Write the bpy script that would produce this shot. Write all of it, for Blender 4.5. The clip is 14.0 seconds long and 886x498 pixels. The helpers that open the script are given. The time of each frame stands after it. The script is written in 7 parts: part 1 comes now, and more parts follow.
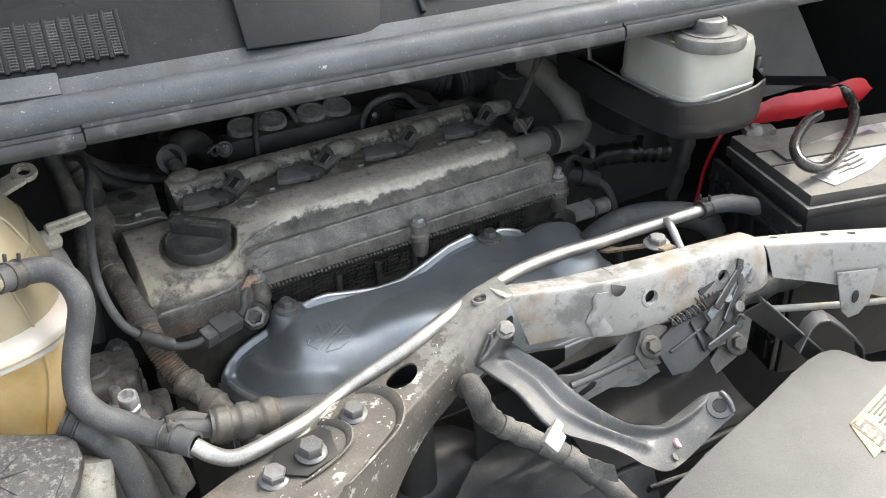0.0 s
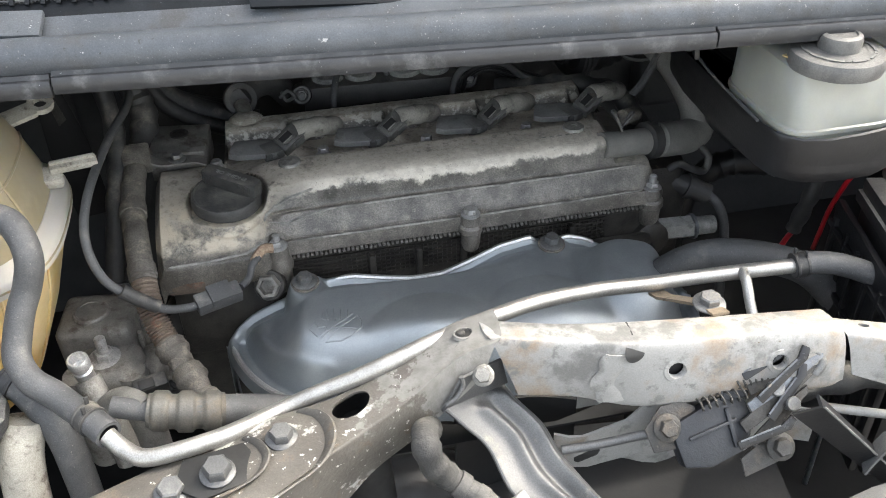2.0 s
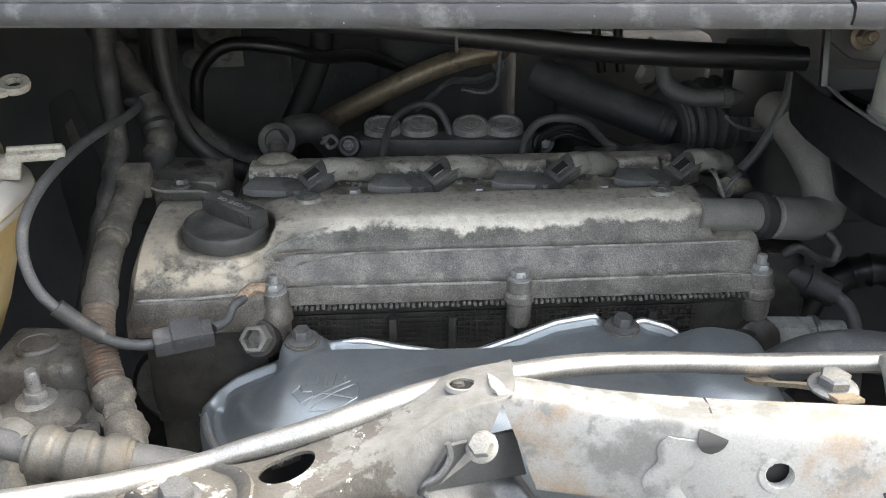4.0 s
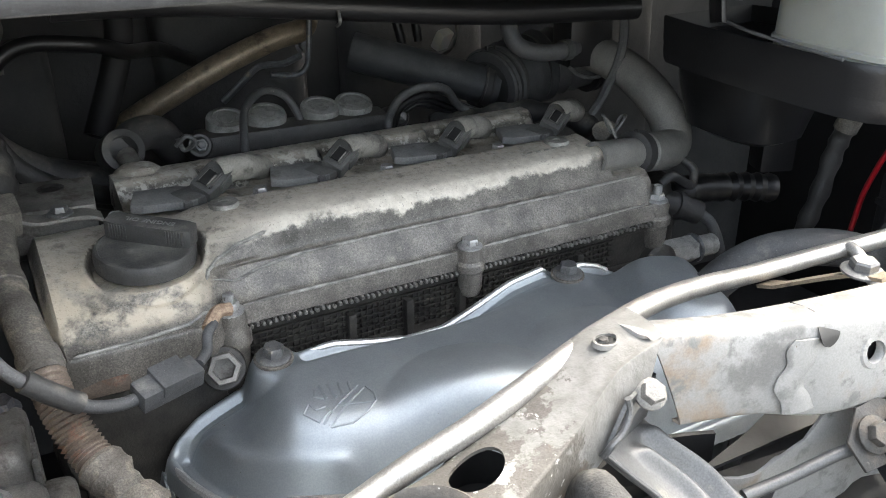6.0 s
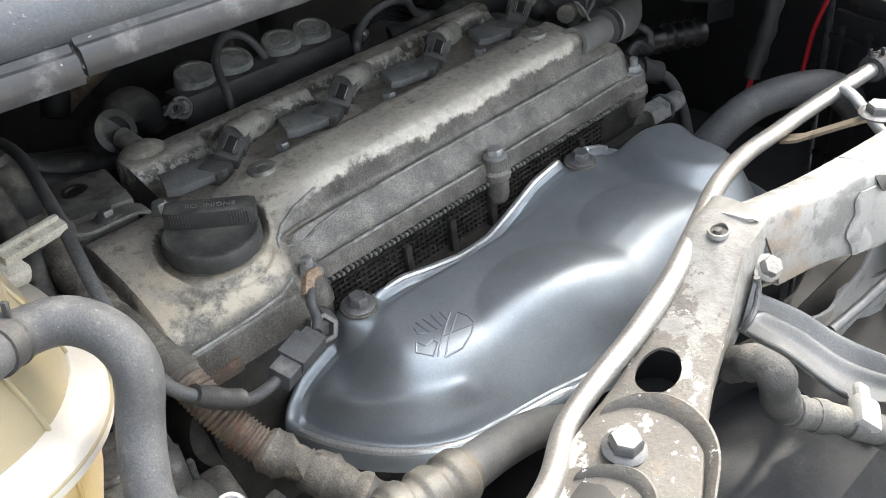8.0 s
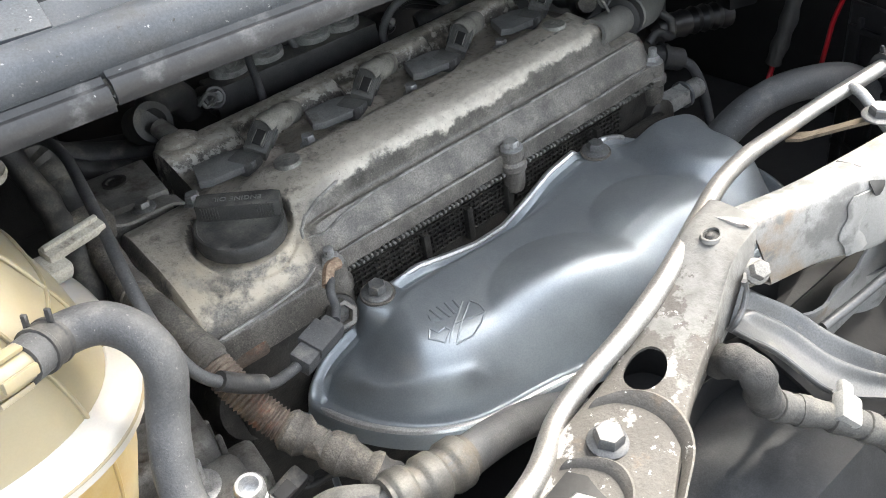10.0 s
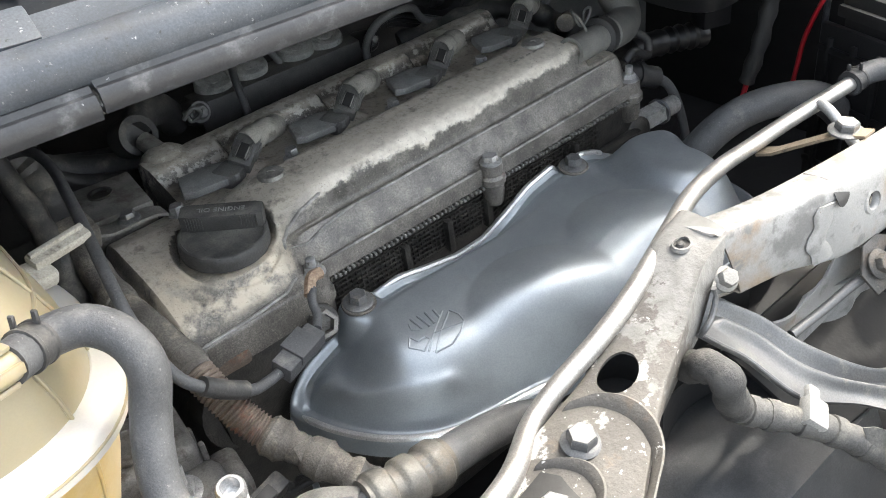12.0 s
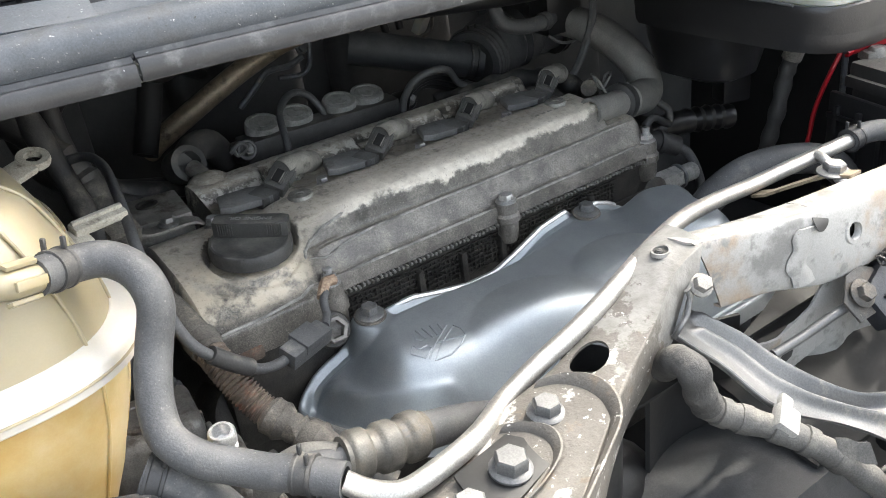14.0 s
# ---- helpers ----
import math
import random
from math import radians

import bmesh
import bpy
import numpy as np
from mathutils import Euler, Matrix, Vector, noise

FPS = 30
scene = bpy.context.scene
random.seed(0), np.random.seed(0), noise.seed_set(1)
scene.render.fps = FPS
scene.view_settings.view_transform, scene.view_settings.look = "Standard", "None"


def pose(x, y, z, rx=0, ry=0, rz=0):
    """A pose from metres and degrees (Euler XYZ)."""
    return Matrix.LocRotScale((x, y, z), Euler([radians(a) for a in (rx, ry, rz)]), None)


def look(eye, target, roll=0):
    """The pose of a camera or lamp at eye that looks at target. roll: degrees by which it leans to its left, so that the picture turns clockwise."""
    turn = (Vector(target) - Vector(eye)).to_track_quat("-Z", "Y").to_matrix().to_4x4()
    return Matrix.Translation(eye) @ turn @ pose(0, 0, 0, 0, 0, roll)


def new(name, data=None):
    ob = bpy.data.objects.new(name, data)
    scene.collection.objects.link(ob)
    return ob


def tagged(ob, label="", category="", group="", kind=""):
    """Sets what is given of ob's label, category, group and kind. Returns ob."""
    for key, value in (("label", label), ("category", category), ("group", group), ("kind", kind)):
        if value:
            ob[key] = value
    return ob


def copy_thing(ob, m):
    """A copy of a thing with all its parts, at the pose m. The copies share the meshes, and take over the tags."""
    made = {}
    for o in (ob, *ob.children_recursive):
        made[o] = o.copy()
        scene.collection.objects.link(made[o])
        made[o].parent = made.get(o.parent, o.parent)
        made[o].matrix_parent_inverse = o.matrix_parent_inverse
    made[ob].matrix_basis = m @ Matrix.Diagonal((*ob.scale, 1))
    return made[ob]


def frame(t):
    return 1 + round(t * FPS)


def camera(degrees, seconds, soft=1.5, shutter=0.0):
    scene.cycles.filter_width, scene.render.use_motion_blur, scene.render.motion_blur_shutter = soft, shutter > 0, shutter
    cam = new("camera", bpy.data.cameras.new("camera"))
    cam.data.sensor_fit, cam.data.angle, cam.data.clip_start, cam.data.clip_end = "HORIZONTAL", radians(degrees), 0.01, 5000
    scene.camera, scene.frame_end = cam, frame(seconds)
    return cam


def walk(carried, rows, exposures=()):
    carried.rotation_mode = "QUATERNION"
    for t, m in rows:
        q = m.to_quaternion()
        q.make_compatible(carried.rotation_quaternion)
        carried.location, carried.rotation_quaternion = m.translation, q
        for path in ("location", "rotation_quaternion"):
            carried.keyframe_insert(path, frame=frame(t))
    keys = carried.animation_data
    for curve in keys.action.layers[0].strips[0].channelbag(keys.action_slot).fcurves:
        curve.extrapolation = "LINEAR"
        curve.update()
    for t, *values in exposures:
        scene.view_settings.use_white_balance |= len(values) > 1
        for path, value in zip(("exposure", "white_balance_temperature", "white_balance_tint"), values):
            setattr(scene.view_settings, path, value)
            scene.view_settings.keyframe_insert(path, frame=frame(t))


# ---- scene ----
import functools

cam = camera(54.2, 14.0, 1.0)
METRES = 0.96
BASE = pose(0, 0, 1.25, 0, 2.9, 0) @ pose(0, 0, 0, 0, 0, -29.2) @ pose(0, 0, 0, -30.0, 0, 0)
ROWS = [
    (0.0, 0.0, 0.0, 0.0, 0.0, 0.0, -0.0),
    (0.5, -0.0007, 0.0053, 0.0031, 0.98, -0.22, -0.17),
    (1.0, 0.005, 0.0036, 0.006, 1.36, -0.45, -0.48),
    (1.5, 0.0295, 0.0338, 0.0187, 3.34, -1.26, -2.36),
    (2.0, 0.133, 0.113, 0.0739, 13.98, -6.08, -9.67),
    (2.5, 0.1786, 0.195, 0.0789, 21.56, -5.36, -15.72),
    (5.0, 0.1434, 0.2913, -0.0192, 19.72, 4.29, -14.04),
    (5.5, 0.0589, 0.2825, -0.0287, 9.4, 6.07, -9.8),
    (6.0, -0.0518, 0.2744, -0.0425, -0.93, 6.21, -2.08),
    (6.5, -0.087, 0.2682, -0.0498, -4.96, 5.89, 1.21),
    (7.0, -0.159, 0.28, -0.0371, -10.85, 4.07, 6.87),
    (7.5, -0.1859, 0.2669, 0.0026, -12.14, -0.99, 10.45),
    (8.0, -0.1837, 0.2589, 0.0047, -10.33, -3.49, 10.68),
    (10.5, -0.1625, 0.2207, 0.0283, -7.42, -5.82, 10.24),
    (11.0, -0.1622, 0.2185, 0.026, -7.5, -5.54, 10.26),
    (11.5, -0.1619, 0.2163, 0.0214, -7.59, -4.93, 10.31),
    (12.0, -0.1645, 0.2127, 0.0195, -8.39, -4.56, 10.09),
    (12.5, -0.1718, 0.2071, -0.0227, -8.61, 0.49, 9.28),
    (13.0, -0.175, 0.2054, -0.0389, -8.33, 2.15, 8.86),
    (13.5, -0.1741, 0.1968, -0.0416, -7.32, 2.53, 8.29),
    (14.0, -0.1404, 0.1653, -0.0572, -4.08, 3.95, 6.85),
]
PATH = [(t, BASE @ pose(METRES * x, METRES * y, METRES * z, 90 + pitch, roll, yaw)) for t, x, y, z, yaw, pitch, roll in ROWS]


def facing(eye, ahead, up):
    """A camera pose from its place, its line of sight and its up."""
    f, u = Vector(ahead).normalized(), Vector(up).normalized()
    r = f.cross(u).normalized()
    return Matrix.Translation(eye) @ Matrix((r, r.cross(f), -f)).transposed().to_4x4()


EXTRA = [
    (2.7, facing((0.2518, 0.1144, 1.1874), (0.02418, 0.85472, -0.51852), (0.00889, 0.51847, 0.85505))),
    (4.8, facing((0.2321, 0.1342, 1.082), (0.06886, 0.91106, -0.40647), (0.03908, 0.40466, 0.91363))),
    (8.2, facing((-0.0541, 0.2736, 1.1289), (0.50028, 0.64493, -0.57775), (0.46521, 0.36256, 0.80755))),
]
walk(cam, sorted(PATH + EXTRA, key=lambda r: r[0]), [(0, 2.62, 6800, 7), (1.5, 2.66, 6800, 7), (2.5, 2.92, 6800, 7), (5, 3.10, 6800, 7), (7, 3.22, 6780, 7), (8, 3.12, 6780, 7), (14, 3.08, 6800, 7)])

# ---- light ----
world = bpy.data.worlds.new("world")
scene.world = world
world.use_nodes = True
SUN = Vector((0.60, 0.175, 0.78)).normalized()
sky = world.node_tree.nodes.new("ShaderNodeTexSky")
sky.sky_type, sky.sun_disc = "NISHITA", False
sky.sun_elevation, sky.sun_rotation = math.asin(SUN.z), math.atan2(SUN.x, SUN.y)
sky.air_density, sky.dust_density, sky.ozone_density = 1.0, 5.0, 0.6
haze = world.node_tree.nodes.new("ShaderNodeHueSaturation")
haze.inputs["Saturation"].default_value = 0.50
world.node_tree.links.new(sky.outputs[0], haze.inputs["Color"])
world.node_tree.links.new(haze.outputs[0], world.node_tree.nodes["Background"].inputs[0])
world.node_tree.nodes["Background"].inputs[1].default_value = 0.15
sun = new("sun", bpy.data.lights.new("sun", "SUN"))
sun.data.energy, sun.data.angle, sun.data.color = 0.50, radians(3.0), (1.0, 0.96, 0.90)
sun.matrix_world = look(SUN * 5, (0, 0, 0))


# ---- materials ----
def mat(name, c1, c2, scale=40.0, rough=0.5, metal=0.0, layers=(), bump=0.15, bscale=400.0, rvar=0.12, sub=0.0, trans=0.0, grain=0.16):
    """A surface of two mottled tones with layers of dirt or wear: (colour, noise scale, low, high, facing up 0..1, roughness)."""
    m = bpy.data.materials.new(name)
    m.use_nodes = True
    nt = m.node_tree
    nd, ln = nt.nodes, nt.links
    bsdf = nd["Principled BSDF"]
    geo = nd.new("ShaderNodeNewGeometry")

    def noise_at(sc, detail=6.0, rg=0.6, off=0.0):
        mp = nd.new("ShaderNodeVectorMath")
        mp.operation = "ADD"
        mp.inputs[1].default_value = (off, off * 0.7, -off)
        ln.new(geo.outputs["Position"], mp.inputs[0])
        n = nd.new("ShaderNodeTexNoise")
        n.inputs["Scale"].default_value, n.inputs["Detail"].default_value, n.inputs["Roughness"].default_value = sc, detail, rg
        ln.new(mp.outputs[0], n.inputs["Vector"])
        return n.outputs[0]

    def ramp(val, lo, hi):
        r = nd.new("ShaderNodeMapRange")
        r.interpolation_type = "SMOOTHSTEP"
        r.inputs["From Min"].default_value, r.inputs["From Max"].default_value = lo, hi
        ln.new(val, r.inputs["Value"])
        return r.outputs[0]

    def times(a, b):
        k = nd.new("ShaderNodeMath")
        k.operation = "MULTIPLY"
        ln.new(a, k.inputs[0])
        ln.new(b, k.inputs[1])
        return k.outputs[0]

    def blend(f, a, b, kind="RGBA"):
        k = nd.new("ShaderNodeMix")
        k.data_type = kind
        ia, ib, out = (6, 7, 2) if kind == "RGBA" else (2, 3, 0)
        ln.new(f, k.inputs[0])
        for slot, v in ((ia, a), (ib, b)):
            if isinstance(v, (tuple, float, int)):
                k.inputs[slot].default_value = (*v, 1.0) if isinstance(v, tuple) else v
            else:
                ln.new(v, k.inputs[slot])
        return k.outputs[out]

    col = blend(ramp(noise_at(scale), 0.3, 0.7), c1, c2)
    rgh = blend(noise_at(scale * 3, off=3.0), max(rough - rvar, 0.03), min(rough + rvar, 1.0), "FLOAT")
    met = None
    for i, (lc, ls, lo, hi, up, lr) in enumerate(layers):
        f = ramp(noise_at(ls, 8.0, 0.65, off=7.3 * (i + 1)), lo, hi)
        if up > 0:
            sep = nd.new("ShaderNodeSeparateXYZ")
            ln.new(geo.outputs["Normal"], sep.inputs[0])
            f = times(f, ramp(sep.outputs["Z"], up - 0.35, up + 0.15))
        col = blend(f, col, lc)
        rgh = blend(f, rgh, lr, "FLOAT")
        if metal > 0:
            met = blend(f, metal if met is None else met, 0.0, "FLOAT")
    if grain > 0:
        dark = nd.new("ShaderNodeMix")
        dark.data_type, dark.blend_type = "RGBA", "MULTIPLY"
        dark.inputs[0].default_value = 1.0
        ln.new(col, dark.inputs[6])
        ln.new(blend(ramp(noise_at(1000, 3.0, 0.7, off=17.0), 0.35, 0.65), (1 - grain,) * 3, (1 + grain,) * 3), dark.inputs[7])
        col = dark.outputs[2]
    ln.new(col, bsdf.inputs["Base Color"])
    ln.new(rgh, bsdf.inputs["Roughness"])
    if met is None:
        bsdf.inputs["Metallic"].default_value = metal
    else:
        ln.new(met, bsdf.inputs["Metallic"])
    if bump > 0:
        b = nd.new("ShaderNodeBump")
        b.inputs["Strength"].default_value, b.inputs["Distance"].default_value = bump, 0.0016
        ln.new(noise_at(bscale, 4.0, 0.6, off=11.0), b.inputs["Height"])
        ln.new(b.outputs[0], bsdf.inputs["Normal"])
    if sub > 0:
        bsdf.inputs["Subsurface Weight"].default_value = sub
        bsdf.inputs["Subsurface Radius"].default_value = (0.03, 0.02, 0.008)
    if trans > 0:
        bsdf.inputs["Transmission Weight"].default_value = trans
    return m


DUST = (0.36, 0.31, 0.24)


def cover_material():
    """Cast alloy, dusty on top, with a band of flaking pale film along the ridge's shoulder and oily slopes before it."""
    m = mat("dusty_cast_cover", (0.068, 0.063, 0.055), (0.178, 0.163, 0.144), 38, 0.34, 0.0,
            [((0.19, 0.17, 0.138), 16, 0.60, 0.80, 0.0, 0.8), ((0.26, 0.24, 0.20), 90, 0.51, 0.66, 0.7, 0.85), ((0.36, 0.33, 0.275), 620, 0.64, 0.73, 0.0, 0.8), ((0.036, 0.032, 0.027), 34, 0.60, 0.76, 0.0, 0.40)], 0.34, 500, grain=0.34)
    nt = m.node_tree
    nd, ln = nt.nodes, nt.links
    bsdf = nd["Principled BSDF"]
    geo = nd.new("ShaderNodeNewGeometry")
    sep = nd.new("ShaderNodeSeparateXYZ")
    ln.new(geo.outputs["Position"], sep.inputs[0])
    nrm = nd.new("ShaderNodeSeparateXYZ")
    ln.new(geo.outputs["Normal"], nrm.inputs[0])

    def math_(op, a, b2):
        k = nd.new("ShaderNodeMath")
        k.operation = op
        for slot, v in enumerate((a, b2)):
            if isinstance(v, (int, float)):
                k.inputs[slot].default_value = v
            else:
                ln.new(v, k.inputs[slot])
        return k.outputs[0]

    def ns(scale, off, detail=8.0):
        mp = nd.new("ShaderNodeVectorMath")
        mp.operation = "ADD"
        mp.inputs[1].default_value = (off, -off, off * 0.5)
        ln.new(geo.outputs["Position"], mp.inputs[0])
        n = nd.new("ShaderNodeTexNoise")
        n.inputs["Scale"].default_value, n.inputs["Detail"].default_value, n.inputs["Roughness"].default_value = scale, detail, 0.66
        ln.new(mp.outputs[0], n.inputs["Vector"])
        return n.outputs[0]

    def step(v, lo, hi):
        r = nd.new("ShaderNodeMapRange")
        r.interpolation_type = "SMOOTHSTEP"
        r.inputs["From Min"].default_value, r.inputs["From Max"].default_value = lo, hi
        ln.new(v, r.inputs["Value"])
        return r.outputs[0]

    def lay(f, colour):
        k = nd.new("ShaderNodeMix")
        k.data_type = "RGBA"
        ln.new(f, k.inputs[0])
        ln.new(bsdf.inputs["Base Color"].links[0].from_socket, k.inputs[6])
        if isinstance(colour, tuple):
            k.inputs[7].default_value = (*colour, 1)
        else:
            ln.new(colour, k.inputs[7])
        ln.new(k.outputs[2], bsdf.inputs["Base Color"])

    wob = math_("MULTIPLY", math_("SUBTRACT", ns(28, 3.0), 0.5), 0.05)
    y = math_("ADD", sep.outputs["Y"], wob)
    up = step(nrm.outputs["Z"], 0.5, 0.9)
    # dust on what faces up
    dust = nd.new("ShaderNodeMix")
    dust.data_type = "RGBA"
    ln.new(ns(35, 9.0), dust.inputs[0])
    dust.inputs[6].default_value = (0.27, 0.245, 0.205, 1)
    dust.inputs[7].default_value = (0.52, 0.47, 0.40, 1)
    lay(math_("MULTIPLY", math_("MULTIPLY", up, step(sep.outputs["Z"], 0.8415, 0.852)), step(ns(240, 5.0), 0.22, 0.52)), dust.outputs[2])
    # worn dark streaks through the dust
    lay(math_("MULTIPLY", step(ns(70, 15.0, 10.0), 0.54, 0.66), 0.6), (0.07, 0.064, 0.055))
    pale = nd.new("ShaderNodeMix")
    pale.data_type = "RGBA"
    ln.new(step(ns(150, 12.0), 0.35, 0.65), pale.inputs[0])
    pale.inputs[6].default_value = (0.52, 0.47, 0.40, 1)
    pale.inputs[7].default_value = (0.66, 0.61, 0.53, 1)
    # flaking pale band on the ridge's shoulder
    wobz = math_("MULTIPLY", math_("SUBTRACT", ns(24, 3.5, 9.0), 0.5), 0.042)
    band = math_("MULTIPLY", step(math_("ADD", sep.outputs["Z"], wobz), 0.8545, 0.8585), math_("SUBTRACT", 1.0, step(y, 0.697, 0.722)))
    band = math_("MULTIPLY", math_("MULTIPLY", band, step(sep.outputs["Y"], 0.686, 0.690)), step(math_("ADD", sep.outputs["X"], wob), 0.165, 0.215))
    lay(math_("MULTIPLY", band, step(ns(60, 1.0), 0.22, 0.40)), pale.outputs[2])
    # scoured corner by the filler
    corner = math_("SUBTRACT", 1.0, step(sep.outputs["X"], 0.13, 0.165))
    corner = math_("MULTIPLY", corner, math_("SUBTRACT", 1.0, step(y, 0.690, 0.730)))
    lay(math_("MULTIPLY", math_("MULTIPLY", corner, step(ns(45, 6.0), 0.40, 0.58)), step(sep.outputs["Z"], 0.829, 0.834)), (0.49, 0.425, 0.33))
    # pitted wall behind the coils
    wall = math_("MULTIPLY", step(sep.outputs["Y"], 0.796, 0.799), step(ns(110, 2.0), 0.50, 0.58))
    lay(wall, (0.50, 0.48, 0.43))
    # grit and oil specks
    lay(math_("MULTIPLY", step(ns(760, 8.0, 3.0), 0.62, 0.68), 0.55), (0.025, 0.023, 0.021))
    lay(math_("MULTIPLY", step(ns(820, 4.0, 3.0), 0.64, 0.70), 0.5), (0.42, 0.39, 0.34))
    return m


M_COVER = cover_material()
M_COIL = mat("dusty_coil_plastic", (0.064, 0.064, 0.064), (0.110, 0.108, 0.103), 60, 0.45, 0.0, [((0.11, 0.105, 0.095), 90, 0.50, 0.75, 0.5, 0.85)], 0.2, 600)
M_COILTOP = mat("dusty_flat_coil_top", (0.135, 0.136, 0.135), (0.20, 0.199, 0.192), 50, 0.55, 0.0, [((0.12, 0.115, 0.105), 80, 0.50, 0.75, 0.5, 0.85)], 0.15, 600)
M_SLEEVE = mat("grey_fabric_sleeve", (0.20, 0.19, 0.17), (0.28, 0.267, 0.24), 50, 0.8, 0.0, [((0.08, 0.074, 0.066), 60, 0.5, 0.7, 0, 0.85)], 0.3, 700)
M_WORNEDGE = mat("scuffed_alloy_edge", (0.19, 0.185, 0.17), (0.34, 0.33, 0.30), 130, 0.5, 0.2, [((0.11, 0.105, 0.096), 25, 0.46, 0.66, 0, 0.7)], 0.3, 600)
M_HEAD = mat("oily_cast_head", (0.014, 0.013, 0.012), (0.04, 0.037, 0.032), 60, 0.5, 0.0, [(DUST, 90, 0.6, 0.8, 0.5, 0.9)], 0.35, 500)
M_SHIELD = mat("pressed_aluminised_steel", (0.290, 0.314, 0.330), (0.350, 0.377, 0.393), 22, 0.48, 0.74,
               [((0.30, 0.285, 0.26), 30, 0.60, 0.95, 0.3, 0.6), ((0.45, 0.44, 0.42), 400, 0.72, 0.78, 0, 0.6), ((0.14, 0.13, 0.12), 260, 0.70, 0.74, 0, 0.6)], 0.06, 700, 0.05, 0, 0, 0.06)
M_RIM = mat("rubbed_bright_rim", (0.50, 0.50, 0.50), (0.62, 0.62, 0.61), 60, 0.34, 0.8, [((0.30, 0.29, 0.27), 150, 0.58, 0.70, 0, 0.5)], 0.05, 500)
M_TUBE = mat("bare_tube_steel", (0.33, 0.32, 0.30), (0.43, 0.415, 0.39), 60, 0.40, 0.75, [((0.33, 0.17, 0.08), 35, 0.66, 0.74, 0, 0.7)], 0.04, 500, 0.06)
M_WHITE = mat("worn_white_paint", (0.225, 0.221, 0.212), (0.290, 0.286, 0.276), 9, 0.38, 0.0,
              [((0.22, 0.170, 0.126), 17, 0.49, 0.66, 0, 0.6), ((0.135, 0.132, 0.126), 24, 0.54, 0.66, 0, 0.6), ((0.15, 0.148, 0.142), 75, 0.54, 0.66, 0, 0.5), ((0.12, 0.095, 0.07), 150, 0.68, 0.74, 0, 0.8), ((0.10, 0.085, 0.07), 420, 0.69, 0.74, 0, 0.8)], 0.10, 140, grain=0.09)
M_RUSTY = mat("peeling_painted_steel", (0.062, 0.056, 0.049), (0.102, 0.094, 0.082), 25, 0.65, 0.0,
              [((0.34, 0.33, 0.31), 34, 0.58, 0.62, 0, 0.6), ((0.11, 0.09, 0.07), 60, 0.56, 0.66, 0, 0.75), ((0.46, 0.45, 0.42), 190, 0.63, 0.66, 0, 0.5), ((0.08, 0.07, 0.055), 520, 0.62, 0.68, 0, 0.8)], 0.4, 300, grain=0.12)
def keep_paint(m):
    """White paint that survives towards the beam in ragged patches."""
    nd, ln = m.node_tree.nodes, m.node_tree.links
    bsdf = nd["Principled BSDF"]
    geo = nd.new("ShaderNodeNewGeometry")
    sep = nd.new("ShaderNodeSeparateXYZ")
    ln.new(geo.outputs["Position"], sep.inputs[0])
    n = nd.new("ShaderNodeTexNoise")
    n.inputs["Scale"].default_value, n.inputs["Detail"].default_value, n.inputs["Roughness"].default_value = 42, 9, 0.7
    ln.new(geo.outputs["Position"], n.inputs["Vector"])
    k = nd.new("ShaderNodeMath")
    k.operation = "MULTIPLY_ADD"
    k.inputs[1].default_value = 0.30
    ln.new(n.outputs[0], k.inputs[0])
    ln.new(sep.outputs["X"], k.inputs[2])
    r = nd.new("ShaderNodeMapRange")
    r.interpolation_type = "SMOOTHSTEP"
    r.inputs["From Min"].default_value, r.inputs["From Max"].default_value = 0.372, 0.388
    ln.new(k.outputs[0], r.inputs["Value"])
    mx = nd.new("ShaderNodeMix")
    mx.data_type = "RGBA"
    ln.new(r.outputs[0], mx.inputs[0])
    ln.new(bsdf.inputs["Base Color"].links[0].from_socket, mx.inputs[6])
    n2 = nd.new("ShaderNodeTexNoise")
    n2.inputs["Scale"].default_value, n2.inputs["Detail"].default_value = 130, 6
    ln.new(geo.outputs["Position"], n2.inputs["Vector"])
    tone = nd.new("ShaderNodeMix")
    tone.data_type = "RGBA"
    ln.new(n2.outputs[0], tone.inputs[0])
    tone.inputs[6].default_value, tone.inputs[7].default_value = (0.085, 0.080, 0.070, 1), (0.235, 0.230, 0.217, 1)
    ln.new(tone.outputs[2], mx.inputs[7])
    ln.new(mx.outputs[2], bsdf.inputs["Base Color"])


keep_paint(M_RUSTY)
M_BLACK = mat("black_plastic", (0.006, 0.006, 0.007), (0.010, 0.010, 0.011), 30, 0.40, 0.0, [((0.026, 0.026, 0.026), 40, 0.62, 0.95, 0.6, 0.8)], 0.12, 500)
M_BLACKDUST = mat("dusty_black_plastic", (0.023, 0.023, 0.024), (0.042, 0.041, 0.040), 35, 0.55, 0.0, [((0.16, 0.148, 0.125), 45, 0.46, 0.75, 0.5, 0.85)], 0.2, 500)
M_COWL = mat("faded_cowl_plastic", (0.005, 0.006, 0.0075), (0.009, 0.0105, 0.0125), 20, 0.5, 0.0,
             [((0.020, 0.022, 0.025), 40, 0.50, 0.78, 0.3, 0.75), ((0.14, 0.145, 0.15), 360, 0.67, 0.74, 0, 0.8), ((0.010, 0.010, 0.011), 90, 0.58, 0.66, 0, 0.6)], 0.10, 420)
M_COWL.node_tree.nodes["Principled BSDF"].inputs["Specular IOR Level"].default_value = 0.22
